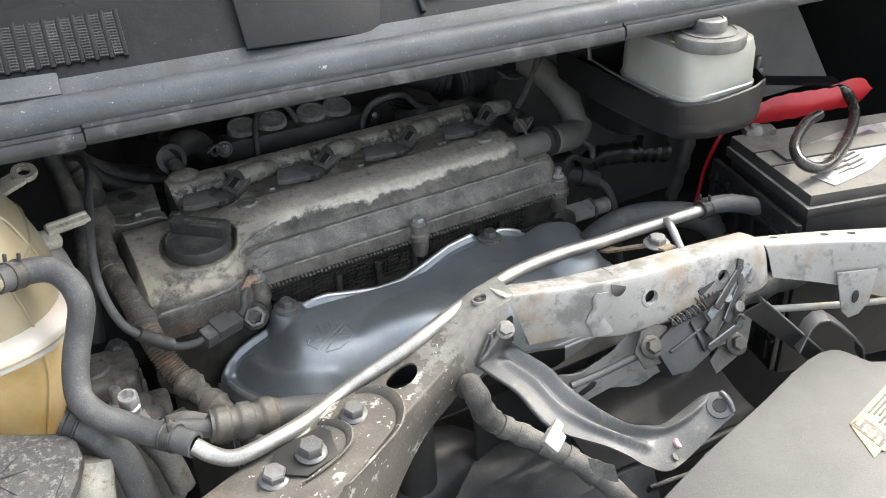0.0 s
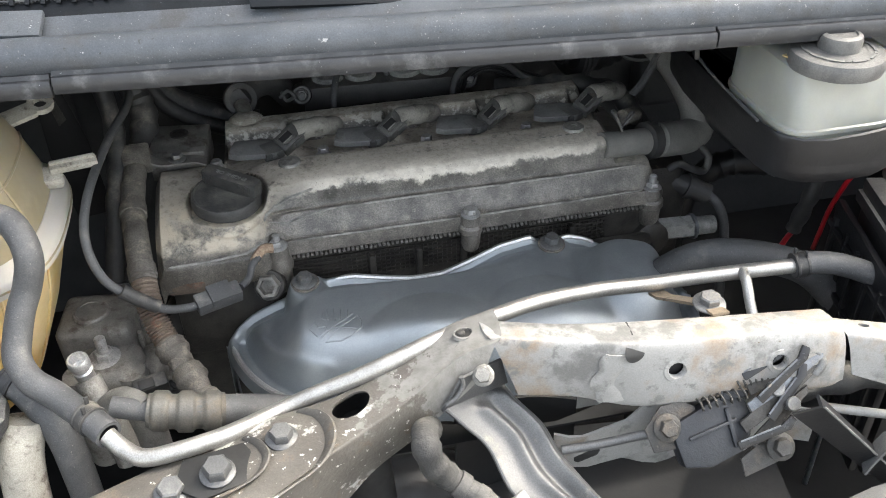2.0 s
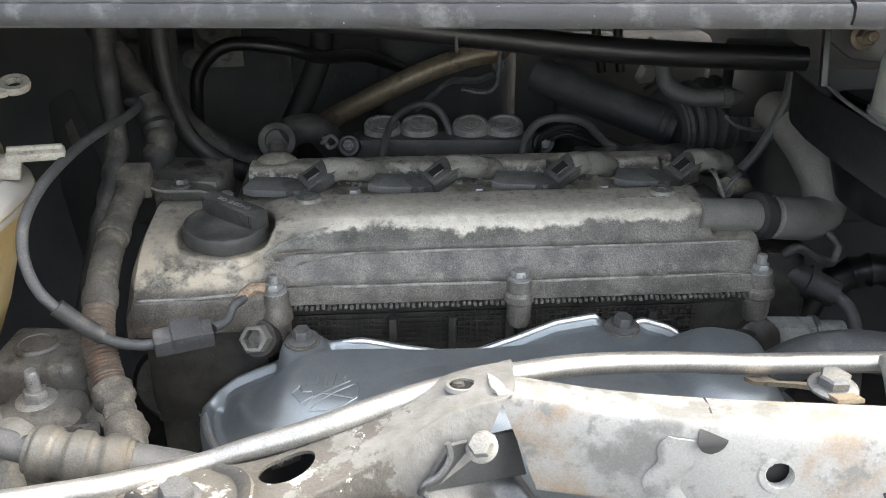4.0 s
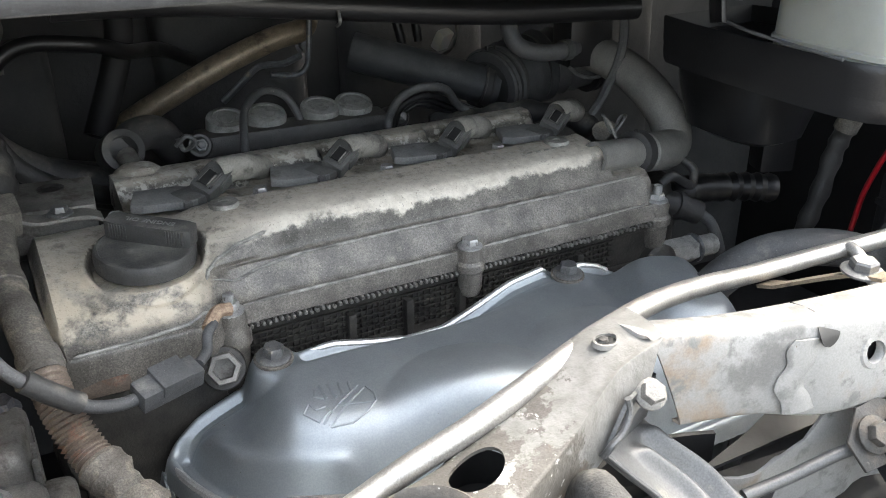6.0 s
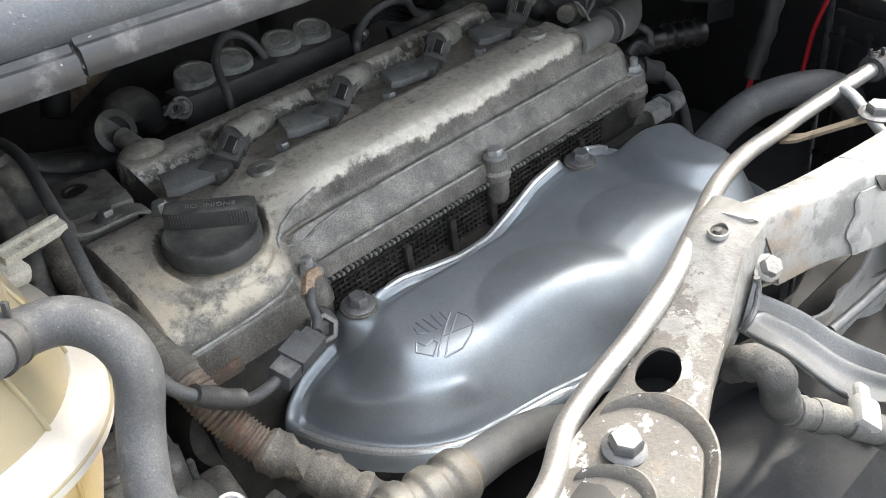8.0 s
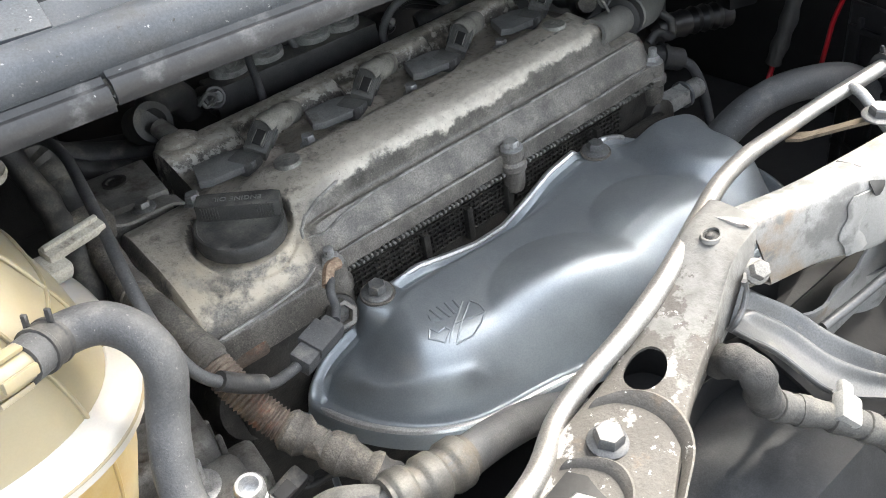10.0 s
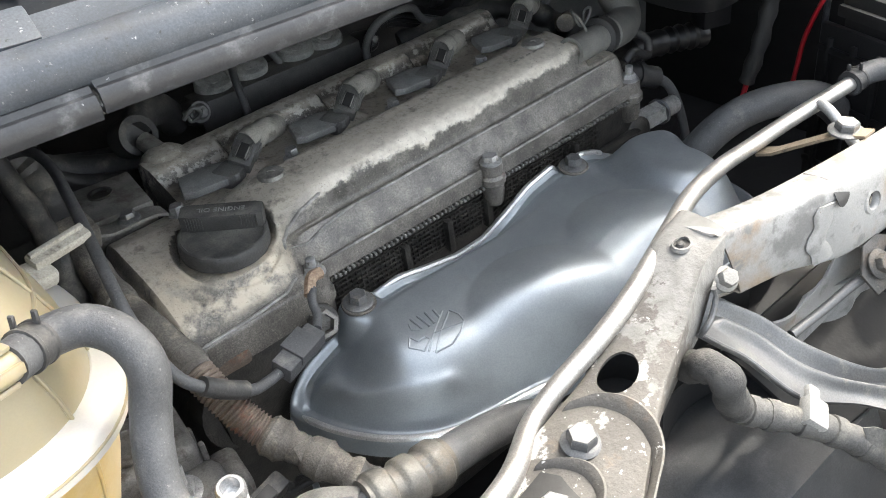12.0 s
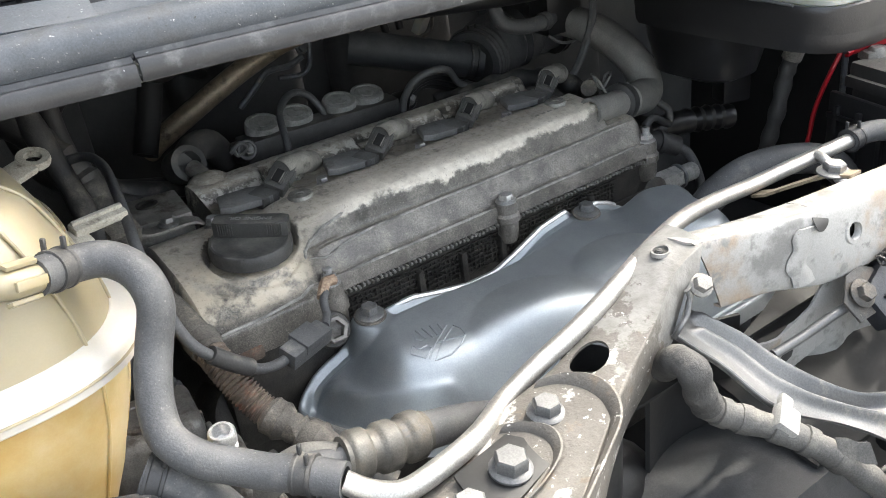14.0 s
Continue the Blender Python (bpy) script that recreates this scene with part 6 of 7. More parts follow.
part("paint_dot", lathe([(0.0040, -0.001), (0.0036, 0.0008), (0.0002, 0.0008)], axes(on_arm(0.79, 0.58), ARM_UP), 12), mat("pink_paint_mark", (0.55, 0.25, 0.32), (0.6, 0.32, 0.38), 90, 0.6), arm, "pink paint mark")

harn = thing("front_harness", "dusty taped wiring harness clipped to the bracket", "wiring harness")
part("cloth_elbow", sweep([(0.238, 0.428, 0.832), (0.233, 0.412, 0.846), (0.2316, 0.4020, 0.8460), (0.2350, 0.4000, 0.832), (0.2430, 0.4010, 0.818)], lambda s: 0.0088 + 0.0006 * math.sin(s * 26), 14), M_DARKTAPE, harn, "grey woven cloth elbow of the harness")
part("wrap", sweep([(0.2400, 0.4005, 0.823), (0.2480, 0.4000, 0.8120), (0.2610, 0.3920, 0.8030), (0.2770, 0.3765, 0.7950), (0.2920, 0.3620, 0.7830), (0.3080, 0.3470, 0.7660), (0.3220, 0.3350, 0.7480)], lambda s: 0.0078 + 0.0006 * math.sin(s * 31), 12), M_HARN, harn)
for k in range(5):
    q = spline([(0.2480, 0.4000, 0.8120), (0.2610, 0.3920, 0.8030), (0.2770, 0.3765, 0.7950), (0.2920, 0.3620, 0.7830), (0.3080, 0.3470, 0.7660)], 10)
    i = 3 + 8 * k
    part("tape_turn", lathe([(0.0076, -0.004), (0.0087, -0.0035), (0.0088, 0.0035), (0.0076, 0.004)], axes(q[i], q[i + 1] - q[i - 1]), 14), M_HARN, harn)
part("loose_tape", sheet([[(0.296 + 0.005 * i, 0.3560 - 0.003 * j - 0.004 * i, 0.791 - 0.002 * i - 0.006 * j + 0.0015 * (i % 2)) for j in range(3)] for i in range(4)], 0.0008), M_HARN, harn)
clip_m = axes((0.2790, 0.3755, 0.8010), (0.20, -0.62, 0.75), (0.52, -0.72, -0.42))
clip_b = block((0.0142, 0.0172, 0.0088), clip_m, 0.0026)
block((0.0086, 0.009, 0.0052), clip_m @ Matrix.Translation((-0.0026, 0.0108, 0.001)), 0.0025, clip_b)
part("clip", clip_b, M_CLIP, harn, "white nylon clip")

# ---- hood latch ----
lower = thing("latch_plate", "dull white painted plate carrying the hood latch", "latch plate")
lp = [(0.333, 0.797), (0.329, 0.791), (0.3285, 0.784), (0.332, 0.778), (0.338, 0.774), (0.347, 0.773), (0.372, 0.779), (0.40, 0.787), (0.418, 0.788), (0.43, 0.786), (0.437, 0.790), (0.455, 0.800), (0.488, 0.826), (0.505, 0.838), (0.40, 0.842), (0.372, 0.812)]
LM = axes((0.40, 0.418, 0.80), (-0.12, -1, 0.12), (1, -0.12, 0))
lpl = part("plate", prism([(x - 0.40, z - 0.80) for x, z in lp], 0.002, LM, 0.0006), M_WHITE, lower)
# slot and opening are black inlays painting the shade behind the plate
part("slot", prism([(-0.063, -0.017), (-0.048, -0.010), (-0.045, -0.012), (-0.047, -0.016), (-0.060, -0.0215), (-0.063, -0.020)], 0.0008, LM @ Matrix.Translation((0, 0, 0.0006)), 0.0002), M_INK_SHADE, lpl)
part("oval_opening", prism([(0.022, -0.004), (0.030, -0.001), (0.038, -0.002), (0.036, -0.006), (0.026, -0.007)], 0.0008, LM @ Matrix.Translation((0, 0, 0.0006)), 0.0002), M_INK_SHADE, lpl)
latch = thing("hood_latch", "dusty black and steel hood latch with spring and levers", "latch")
LT = axes((0.425, 0.399, 0.816), (-0.1, -0.75, 0.65), (0.93, -0.15, 0.25))
body = prism([(-0.030, -0.018), (-0.012, -0.022), (0.010, -0.017), (0.018, -0.008), (0.022, 0.004), (0.020, 0.018), (0.010, 0.022), (-0.006, 0.018), (-0.026, 0.012), (-0.032, 0.002)], 0.016, LT @ Matrix.Translation((0, 0, 0.010)), 0.003)
hs = part("housing", body, M_NAVY, latch, "blue-black plastic latch housing")
part("housing_tab", prism([(0.004, 0.018), (0.022, 0.016), (0.026, 0.026), (0.021, 0.031), (0.018, 0.024), (0.006, 0.025)], 0.005, LT @ Matrix.Translation((0, 0, 0.011)), 0.001), M_NAVY, hs)
part("housing_rib", block((0.034, 0.0025, 0.003), LT @ pose(-0.006, 0.002, 0.0108, 0, 0, 8), 0.001), M_NAVY, hs)
part("housing_rib", block((0.003, 0.026, 0.003), LT @ pose(0.006, 0.0, 0.0108, 0, 0, 0), 0.001), M_NAVY, hs)
for k, (a, b, c, w, l, rot) in enumerate(((0.022, 0.020, 0.014, 0.007, 0.050, 16), (0.018, 0.010, 0.018, 0.006, 0.058, 22), (0.012, -0.002, 0.014, 0.008, 0.062, 26), (0.016, -0.014, 0.010, 0.006, 0.050, 30), (0.030, 0.026, 0.008, 0.006, 0.036, 12))):
    part("lever", prism([(0.0, -w / 2), (l * 0.5, -w * 0.7), (l, -w / 3), (l + 0.003, w / 3), (l * 0.6, w * 0.6), (0.001, w / 2)], 0.0022, LT @ pose(a, b, c, 4 * (k % 3) - 4, -5, rot), 0.0007), (M_GRIMESTEEL, M_DARKSTEEL, M_GRIMESTEEL)[k % 3], latch)
for a, b, c in ((0.038, 0.018, 0.022), (0.052, 0.026, 0.020), (0.046, 0.006, 0.020)):
    part("rivet", lathe([(0.0048, -0.008), (0.0050, 0.0), (0.0042, 0.0014), (0.0002, 0.0016)], LT @ Matrix.Translation((a, b, c)), 16), M_STEEL, latch)
for k, (a, b, c, l, rot) in enumerate(((0.020, 0.030, 0.018, 0.044, 18), (0.024, 0.014, 0.024, 0.040, 30), (0.030, 0.000, 0.018, 0.036, 40), (0.006, -0.012, 0.016, 0.034, 8))):
    m = LT @ pose(a, b, c, 8 * (k % 2), -8, rot)
    part("lever", prism([(0.0, -0.003), (l, -0.002), (l + 0.006, 0.002), (l + 0.004, 0.007), (l - 0.004, 0.003), (0.0, 0.003)], 0.0026, m, 0.0008), M_BLACKSTEEL, latch)
    part("rubbed_edge", sweep([m @ Vector((0.002, 0.0028, 0.0002)), m @ Vector((l * 0.5, 0.0030, 0.0002)), m @ Vector((l - 0.005, 0.0030, 0.0002))], 0.0007, 6, None, True), M_DARKSTEEL, latch, "rubbed lever edge")
part("catch_hook", sweep([LT @ Vector(q) for q in ((0.050, 0.030, 0.016), (0.062, 0.036, 0.020), (0.070, 0.034, 0.020), (0.072, 0.026, 0.018), (0.066, 0.020, 0.016))], 0.0036, 12), M_STEEL, latch)
part("spring_coil", sweep([LT @ Vector((-0.012 + 0.00055 * k, 0.0195 + 0.0040 * math.cos(k * 0.7), 0.013 + 0.0040 * math.sin(k * 0.7))) for k in range(60)], 0.0007, 6, None, True), M_GRIMESTEEL, latch)
part("striker_guide", sheet([[LT @ Vector((0.054 + 0.009 * math.cos(q), 0.036 + 0.007 * math.sin(q), 0.004 + 0.012 * h)) for h in (0, 0.5, 1)] for q in [k * 0.5 - 0.6 for k in range(9)]], 0.0016), M_GRIMESTEEL, latch)
part("spring", sweep([LT @ Vector((0.016 + 0.0011 * k * 0.5, 0.026 + 0.0034 * math.cos(k * 0.9), 0.012 + 0.0034 * math.sin(k * 0.9))) for k in range(56)], 0.0008, 6, None, True), M_GRIMESTEEL, latch)
for a, b, c in ((-0.034, 0.010, 0.008), (0.034, -0.020, 0.010)):
    part("bolt", hexbolt(bmesh.new(), LT @ Matrix.Translation((a, b, c)), 0.0062, 0.007, 1.5), M_GRIMESTEEL, latch)
part("flange_plate", prism([(-0.046, -0.004), (-0.020, -0.006), (-0.012, 0.018), (-0.020, 0.024), (-0.034, 0.024), (-0.048, 0.012)], 0.002, LT @ Matrix.Translation((0, 0, 0.006)), 0.0007), M_GRIMESTEEL, latch)
part("lower_tab", prism([(-0.012, -0.034), (0.012, -0.030), (0.020, -0.020), (0.002, -0.016), (-0.012, -0.022)], 0.0022, LT @ Matrix.Translation((0.02, 0, 0.006)), 0.0007), M_GRIMESTEEL, latch)
part("cable", sweep([(0.325, 0.416, 0.802), (0.350, 0.412, 0.806), (0.380, 0.406, 0.814), (0.402, 0.398, 0.818)], 0.0032, 10), M_BRACKET, latch)
part("cable_end", lathe([(0.005, -0.006), (0.0056, -0.004), (0.0056, 0.004), (0.005, 0.006)], axes((0.400, 0.399, 0.817), (0.9, -0.3, 0.15)), 14), M_GRIMESTEEL, latch)
strut = thing("stay_bar", "black angle-steel stay running down from the latch", "stay")
# paler line along the bar paints its edge highlight
part("edge", sweep([(mix(0.4765, 0.5440, i / 6), mix(0.3705, 0.3540, i / 6), mix(0.8515, 0.7815, i / 6)) for i in range(7)], 0.0009, 6, None, True), M_STEEL, strut, "edge highlight painted in paler steel")
part("web", sheet([[(mix(0.460, 0.534, i / 6), mix(0.376, 0.362, i / 6), mix(0.843, 0.774, i / 6)), (mix(0.476, 0.543, i / 6), mix(0.371, 0.355, i / 6), mix(0.851, 0.781, i / 6)), (mix(0.478, 0.545, i / 6), mix(0.380, 0.364, i / 6), mix(0.853, 0.783, i / 6))] for i in range(7)], 0.002), M_BLACK, strut)
hose("white_stay_rod", "thin pale metal rod across the front opening", "rod", [(0.505, 0.40, 0.815), (0.56, 0.39, 0.803), (0.64, 0.375, 0.788), (0.74, 0.36, 0.775)], 0.0032, M_WHITE, (), 10)
hose("corrugated_conduit", "black corrugated conduit behind the outer beam", "conduit", [(0.48, 0.43, 0.805), (0.53, 0.425, 0.812), (0.58, 0.415, 0.82), (0.64, 0.40, 0.83)], lambda s: 0.011 + 0.0012 * math.sin(s * 130), M_BLACKDUST, (), 14)

# ---- air-conditioning pipe at the left front ----
ac = thing("aircon_pipe", "dusty aluminium air-conditioning pipe with a crimped sleeve", "pipe")
part("pipe", sweep([(0.040, 0.486, 0.842), (0.070, 0.480, 0.836), (0.106, 0.480, 0.829), (0.140, 0.489, 0.812), (0.175, 0.498, 0.790), (0.215, 0.508, 0.756)], lambda s: 0.0105 if s > 0.2 else 0.007, 18), M_RUBBER, ac)
part("crimp_sleeve", sweep([(0.062, 0.4815, 0.8375), (0.085, 0.4795, 0.8330), (0.110, 0.4805, 0.8280)], lambda s: 0.0115 + 0.0022 * sm(0.35, 0.75, abs(math.sin(s * 9.5))), 22, None, False, 0, 20), M_CRIMP, ac, "ribbed crimped aluminium sleeve")
port = thing("service_port", "shiny threaded service valve on an alloy fitting", "service port")
PM = axes((0.0185, 0.525, 0.838), (-0.03, -0.22, 1))
part("valve", lathe([(0.0062, -0.006), (0.0062, 0.004), (0.0070, 0.005), (0.0070, 0.008), (0.0058, 0.009), (0.0058, 0.012), (0.0072, 0.0125), (0.0072, 0.0185), (0.0062, 0.020), (0.0048, 0.020), (0.0044, 0.012), (0.0002, 0.012)], PM, 24), M_RIM, port)
part("fitting", sweep([(0.018, 0.526, 0.834), (0.024, 0.517, 0.818), (0.032, 0.507, 0.800), (0.036, 0.50, 0.775)], 0.0092, 14), M_ALU, port)
part("fitting_arm", sweep([(0.026, 0.514, 0.815), (0.045, 0.500, 0.834), (0.062, 0.482, 0.8375)], 0.0085, 14), M_ALU, port)

# ---- engine mount and clutter at the left ----
mount = thing("engine_mount", "dull cast aluminium engine mount with a stud and nut", "engine mount")
mm = axes((0.010, 0.602, 0.738), (0, -0.06, 1), (1, -0.12, 0))
cast = block((0.050, 0.044, 0.10), mm @ Matrix.Translation((0.004, -0.002, 0)), 0.012, None, 4)
for dx in (-0.017, 0.023):
    lathe([(0.0135, -0.05), (0.0135, 0.040), (0.0115, 0.047), (0.0002, 0.048)], mm @ Matrix.Translation((dx, -0.012, 0)), 20, cast)
part("casting", cast, M_ALU, mount)
part("step", block((0.060, 0.050, 0.11), axes((0.006, 0.642, 0.750), (0, -0.06, 1), (1, -0.12, 0)), 0.009, None, 4), M_ALU, mount)
for dy in (-0.016, 0.0, 0.016):
    part("rib", block((0.004, 0.005, 0.085), axes((0.037, 0.642 + dy, 0.748), (0, -0.06, 1), (1, -0.12, 0)), 0.0018), M_ALU, mount)
part("side_ear", block((0.020, 0.036, 0.06), axes((0.043, 0.612, 0.745), (0, -0.06, 1), (1, -0.12, 0)), 0.008, None, 3), M_ALU, mount)
part("plug", lathe([(0.0150, 0.800), (0.0148, 0.8060), (0.0135, 0.8075), (0.0118, 0.8078), (0.0112, 0.8070), (0.0002, 0.8070)], Matrix.Translation((0.002, 0.638, 0)), 28), M_ALU, mount)
stud = part("stud", hexbolt(bmesh.new(), axes((0.012, 0.600, 0.787), (0.05, -0.1, 1)), 0.0080, 0.009, 1.6, 0.015), M_BOLT, mount)
part("washer", lathe([(0.0072, -0.002), (0.0150, -0.0018), (0.0152, 0.0006), (0.0072, 0.0010)], axes((0.012, 0.600, 0.787), (0.05, -0.1, 1)), 28, None, None, True), M_STEEL, stud)
part("bolt", hexbolt(bmesh.new(), axes((0.026, 0.660, 0.802), (0, -0.1, 1)), 0.0075, 0.008, 1.4), M_DARKSTEEL, mount)
sc = thing("wire_clip", "small black plastic connector clip below the wiring loom", "clip")
cm = axes((0.047, 0.570, 0.779), (0.1, -0.5, 1), (1, 0.2, 0.1))
part("frame", block((0.026, 0.012, 0.016), cm, 0.003), M_BLACKDUST, sc)
# black block colours in the shade of the clip's slot
part("slot", block((0.012, 0.008, 0.004), cm @ Matrix.Translation((-0.003, -0.001, 0.0072)), 0.001), M_INK_SHADE, sc)
part("latch", block((0.006, 0.004, 0.014), cm @ Matrix.Translation((-0.015, -0.002, 0.002)), 0.0012), M_RUBBER, sc)
for k in range(3):
    part("lead", sweep([(0.052 + 0.004 * k, 0.574, 0.776), (0.060 + 0.003 * k, 0.572, 0.768), (0.070, 0.566 + 0.003 * k, 0.772), (0.080, 0.560, 0.778 - 0.003 * k)], 0.0022, 8), M_BLACKDUST, sc)
sp = thing("body_strut", "dark painted steel strut with a slot beside the coolant tank", "bracket")
strut_m = axes((-0.034, 0.86, 0.835), (0.25, -1, 0.1), (1, 0.25, 0))
part("plate", prism([(-0.016, 0.075), (0.004, 0.085), (0.020, 0.010), (0.024, -0.070), (-0.010, -0.070), (-0.018, 0.0)], 0.004, strut_m, 0.0012), M_BAY, sp)
part("slot", prism([(-0.006, 0.055), (0.000, 0.060), (0.006, 0.035), (-0.002, 0.030)], 0.001, strut_m @ Matrix.Translation((0, 0, 0.0006)), 0.0002), M_GRIMESTEEL, sp)
lid = thing("washer_filler_lid", "dusty ridged black plastic filler lid", "filler lid")
WM = axes((-0.062, 0.480, 0.862), (0.1, -0.15, 1), (1, -0.3, 0))
part("lid", prism([(-0.045, -0.052), (0.028, -0.048), (0.036, -0.040), (0.042, -0.010), (0.043, 0.008), (0.038, 0.022), (0.028, 0.030), (-0.045, 0.036)], 0.012, WM, 0.005), M_LIDDUST, lid)
part("lid_panel", prism([(-0.045, -0.044), (0.022, -0.040), (0.028, -0.034), (0.033, -0.008), (0.033, 0.006), (0.028, 0.016), (0.020, 0.022), (-0.045, 0.027)], 0.002, WM @ Matrix.Translation((0, 0, 0.0016)), 0.0008), M_LIDDUST, lid)
for k in range(9):
    a = radians(20 + 38 * k)
    part("ridge", block((0.016, 0.0016, 0.0012), WM @ pose(-0.008 + 0.013 * math.cos(a), -0.008 + 0.013 * math.sin(a), 0.0020, 0, 0, math.degrees(a)), 0.0005), M_LIDDUST, lid)
part("neck", lathe([(0.024, -0.09), (0.026, -0.02), (0.030, -0.014)], WM @ Matrix.Translation((0.0, -0.01, 0)), 24), M_CLAMP, lid)
low = thing("lower_coolant_pipe", "tan plastic coolant pipe below the tank", "pipe")
part("pipe", sweep([(-0.015, 0.49, 0.84), (-0.022, 0.478, 0.815), (-0.026, 0.47, 0.77), (-0.03, 0.47, 0.70)], 0.014, 16), M_CLAMP, low)

# engine front-left clutter
pulley = thing("belt_tensioner", "oily dark belt tensioner below the cover's corner", "tensioner")
part("housing", lathe([(0.026, -0.03), (0.028, 0.0), (0.024, 0.006), (0.010, 0.008)], axes((0.075, 0.672, 0.752), (0.1, -0.9, 0.3)), 24), M_HEAD, pulley)
part("arm", block((0.05, 0.03, 0.06), axes((0.095, 0.680, 0.755), (0, -0.3, 1), (1, 0, 0)), 0.008), M_HEAD, pulley)
part("rusty_lug", block((0.032, 0.012, 0.012), axes((0.078, 0.655, 0.806), (0, 0, 1), (1, -0.05, 0)), 0.004), M_RIBLOOM, pulley)
hexp = thing("hex_fitting", "brassy hexagon socket fitting below the cover's bolt", "fitting")
part("socket", lathe([(0.0105, -0.02), (0.0105, 0.002), (0.0095, 0.004), (0.0068, 0.004), (0.0064, -0.004), (0.0002, -0.004)], axes((0.143, 0.641, 0.803), (-0.15, -0.8, 0.45)), 6), M_ALU, hexp)
part("collar", lathe([(0.0135, -0.022), (0.0135, -0.008), (0.0125, -0.006)], axes((0.143, 0.641, 0.803), (-0.15, -0.8, 0.45)), 24), M_HEAD, hexp)

# bracket on the cover's rear-left corner, its strap and the tank's clamp
lbr = thing("cover_bracket", "dusty steel bracket box bolted at the valve cover's corner", "bracket")
part("box", block((0.050, 0.050, 0.03), axes((0.080, 0.792, 0.858), (0.02, -0.05, 1), (1, -0.1, 0)), 0.002), M_ALU, lbr)
part("plug_hole", lathe([(0.0085, 0.8735), (0.0085, 0.8748), (0.006, 0.8750), (0.005, 0.8738), (0.0002, 0.8738)], Matrix.Translation((0.080, 0.798, 0)), 22), M_HEAD, lbr)
part("strap", sheet([[p + Vector((0, -0.007 + 0.007 * j, 0.0)) for j in range(3)] for p in spline([(0.050, 0.755, 0.880), (0.064, 0.752, 0.873), (0.080, 0.751, 0.8725), (0.095, 0.751, 0.872), (0.104, 0.751, 0.868)], 4)], 0.002), M_ALU, lbr)
part("bolt", hexbolt(bmesh.new(), Matrix.Translation((0.080, 0.751, 0.873)), 0.0052, 0.006, 1.5), M_STEEL, lbr)
part("loom_clip", block((0.024, 0.020, 0.020), axes((0.046, 0.752, 0.878), (0.1, -0.4, 1), (1, 0.1, 0)), 0.003), M_TAPE, lbr)
clampw = thing("tank_clamp", "grimy whitish plastic wire clamp on the coolant tank's side", "clamp")
part("strip", block((0.034, 0.010, 0.006), axes((0.018, 0.658, 0.9300), (0.1, -0.25, 1), (0.93, 0.25, -0.05)), 0.002), M_CLAMP, clampw)
part("ridge", block((0.032, 0.003, 0.003), axes((0.018, 0.658, 0.9340), (0.1, -0.25, 1), (0.93, 0.25, -0.05)), 0.001), M_CLAMP, clampw)
part("base", block((0.020, 0.016, 0.010), axes((0.000, 0.652, 0.924), (0.3, -0.25, 1), (0.93, 0.25, -0.05)), 0.003), M_CLAMP, clampw)
eyelet = thing("tank_eyelet", "milky plastic mounting eyelet on the tank's shoulder", "mounting lug")
lug_m = axes((0.000, 0.690, 0.966), (0.1, -0.35, 1), (0.85, 0.5, 0.1))
part("lug", lathe([(0.0050, -0.002), (0.0050, 0.002), (0.0092, 0.0024), (0.0098, 0.0), (0.0092, -0.0024)], lug_m, 28, None, None, True), M_CLAMP, eyelet)
part("arm", block((0.034, 0.015, 0.0042), lug_m @ Matrix.Translation((-0.023, -0.002, 0)), 0.0015), M_CLAMP, eyelet)
hose("corrugated_loom", "dusty black corrugated loom tube beside the engine", "conduit", [(0.020, 0.82, 0.99), (0.022, 0.80, 0.95), (0.030, 0.775, 0.905), (0.030, 0.745, 0.875), (0.022, 0.72, 0.84), (0.012, 0.70, 0.79)], lambda s: 0.0085 + 0.0009 * math.sin(s * 210), M_BLACKDUST, (), 16)
hose("corrugated_loom", "dusty black corrugated loom tube beside the engine", "conduit", [(-0.005, 0.87, 0.99), (0.010, 0.86, 0.955), (0.035, 0.84, 0.92), (0.05, 0.82, 0.89), (0.045, 0.79, 0.86)], lambda s: 0.0125 + 0.0012 * math.sin(s * 130), M_BLACKDUST, (), 16)

# ---- behind the engine ----
hose("vacuum_hose", "grey-black rubber hose drooping to the valve cover's rear", "hose", [(0.040, 0.90, 0.99), (0.0416, 0.90, 0.951), (0.0402, 0.90, 0.907), (0.053, 0.90, 0.877), (0.080, 0.90, 0.855), (0.113, 0.895, 0.842), (0.15, 0.89, 0.832)], 0.0120, M_BLACKDUST)
hose("thin_vacuum_hose", "thin black hose beside the thicker one", "hose", [(0.038, 0.91, 0.90), (0.048, 0.905, 0.868), (0.078, 0.895, 0.842), (0.115, 0.888, 0.828), (0.15, 0.88, 0.82)], 0.0068, M_BLACKDUST)
hose("heater_hose", "dusty black heater hose drooping behind the valve cover", "hose", [(0.022, 0.93, 0.97), (0.024, 0.925, 0.925), (0.034, 0.92, 0.885), (0.060, 0.915, 0.862), (0.095, 0.91, 0.848), (0.14, 0.905, 0.838)], 0.0100, M_BLACKDUST)
hose("heater_hose", "dusty black heater hose drooping behind the valve cover", "hose", [(0.046, 0.87, 0.97), (0.048, 0.872, 0.92), (0.058, 0.874, 0.878), (0.082, 0.876, 0.852), (0.112, 0.876, 0.838), (0.14, 0.874, 0.830)], 0.0075, M_BLACKDUST)
hose("arched_hose", "black hose arching across the firewall", "hose", [(0.050, 0.955, 0.86), (0.052, 0.95, 0.885), (0.0587, 0.95, 0.916), (0.0867, 0.95, 0.9386), (0.137, 0.95, 0.935), (0.17, 0.98, 0.920), (0.21, 1.05, 0.905), (0.25, 1.10, 0.88)], 0.0065, M_BLACK)
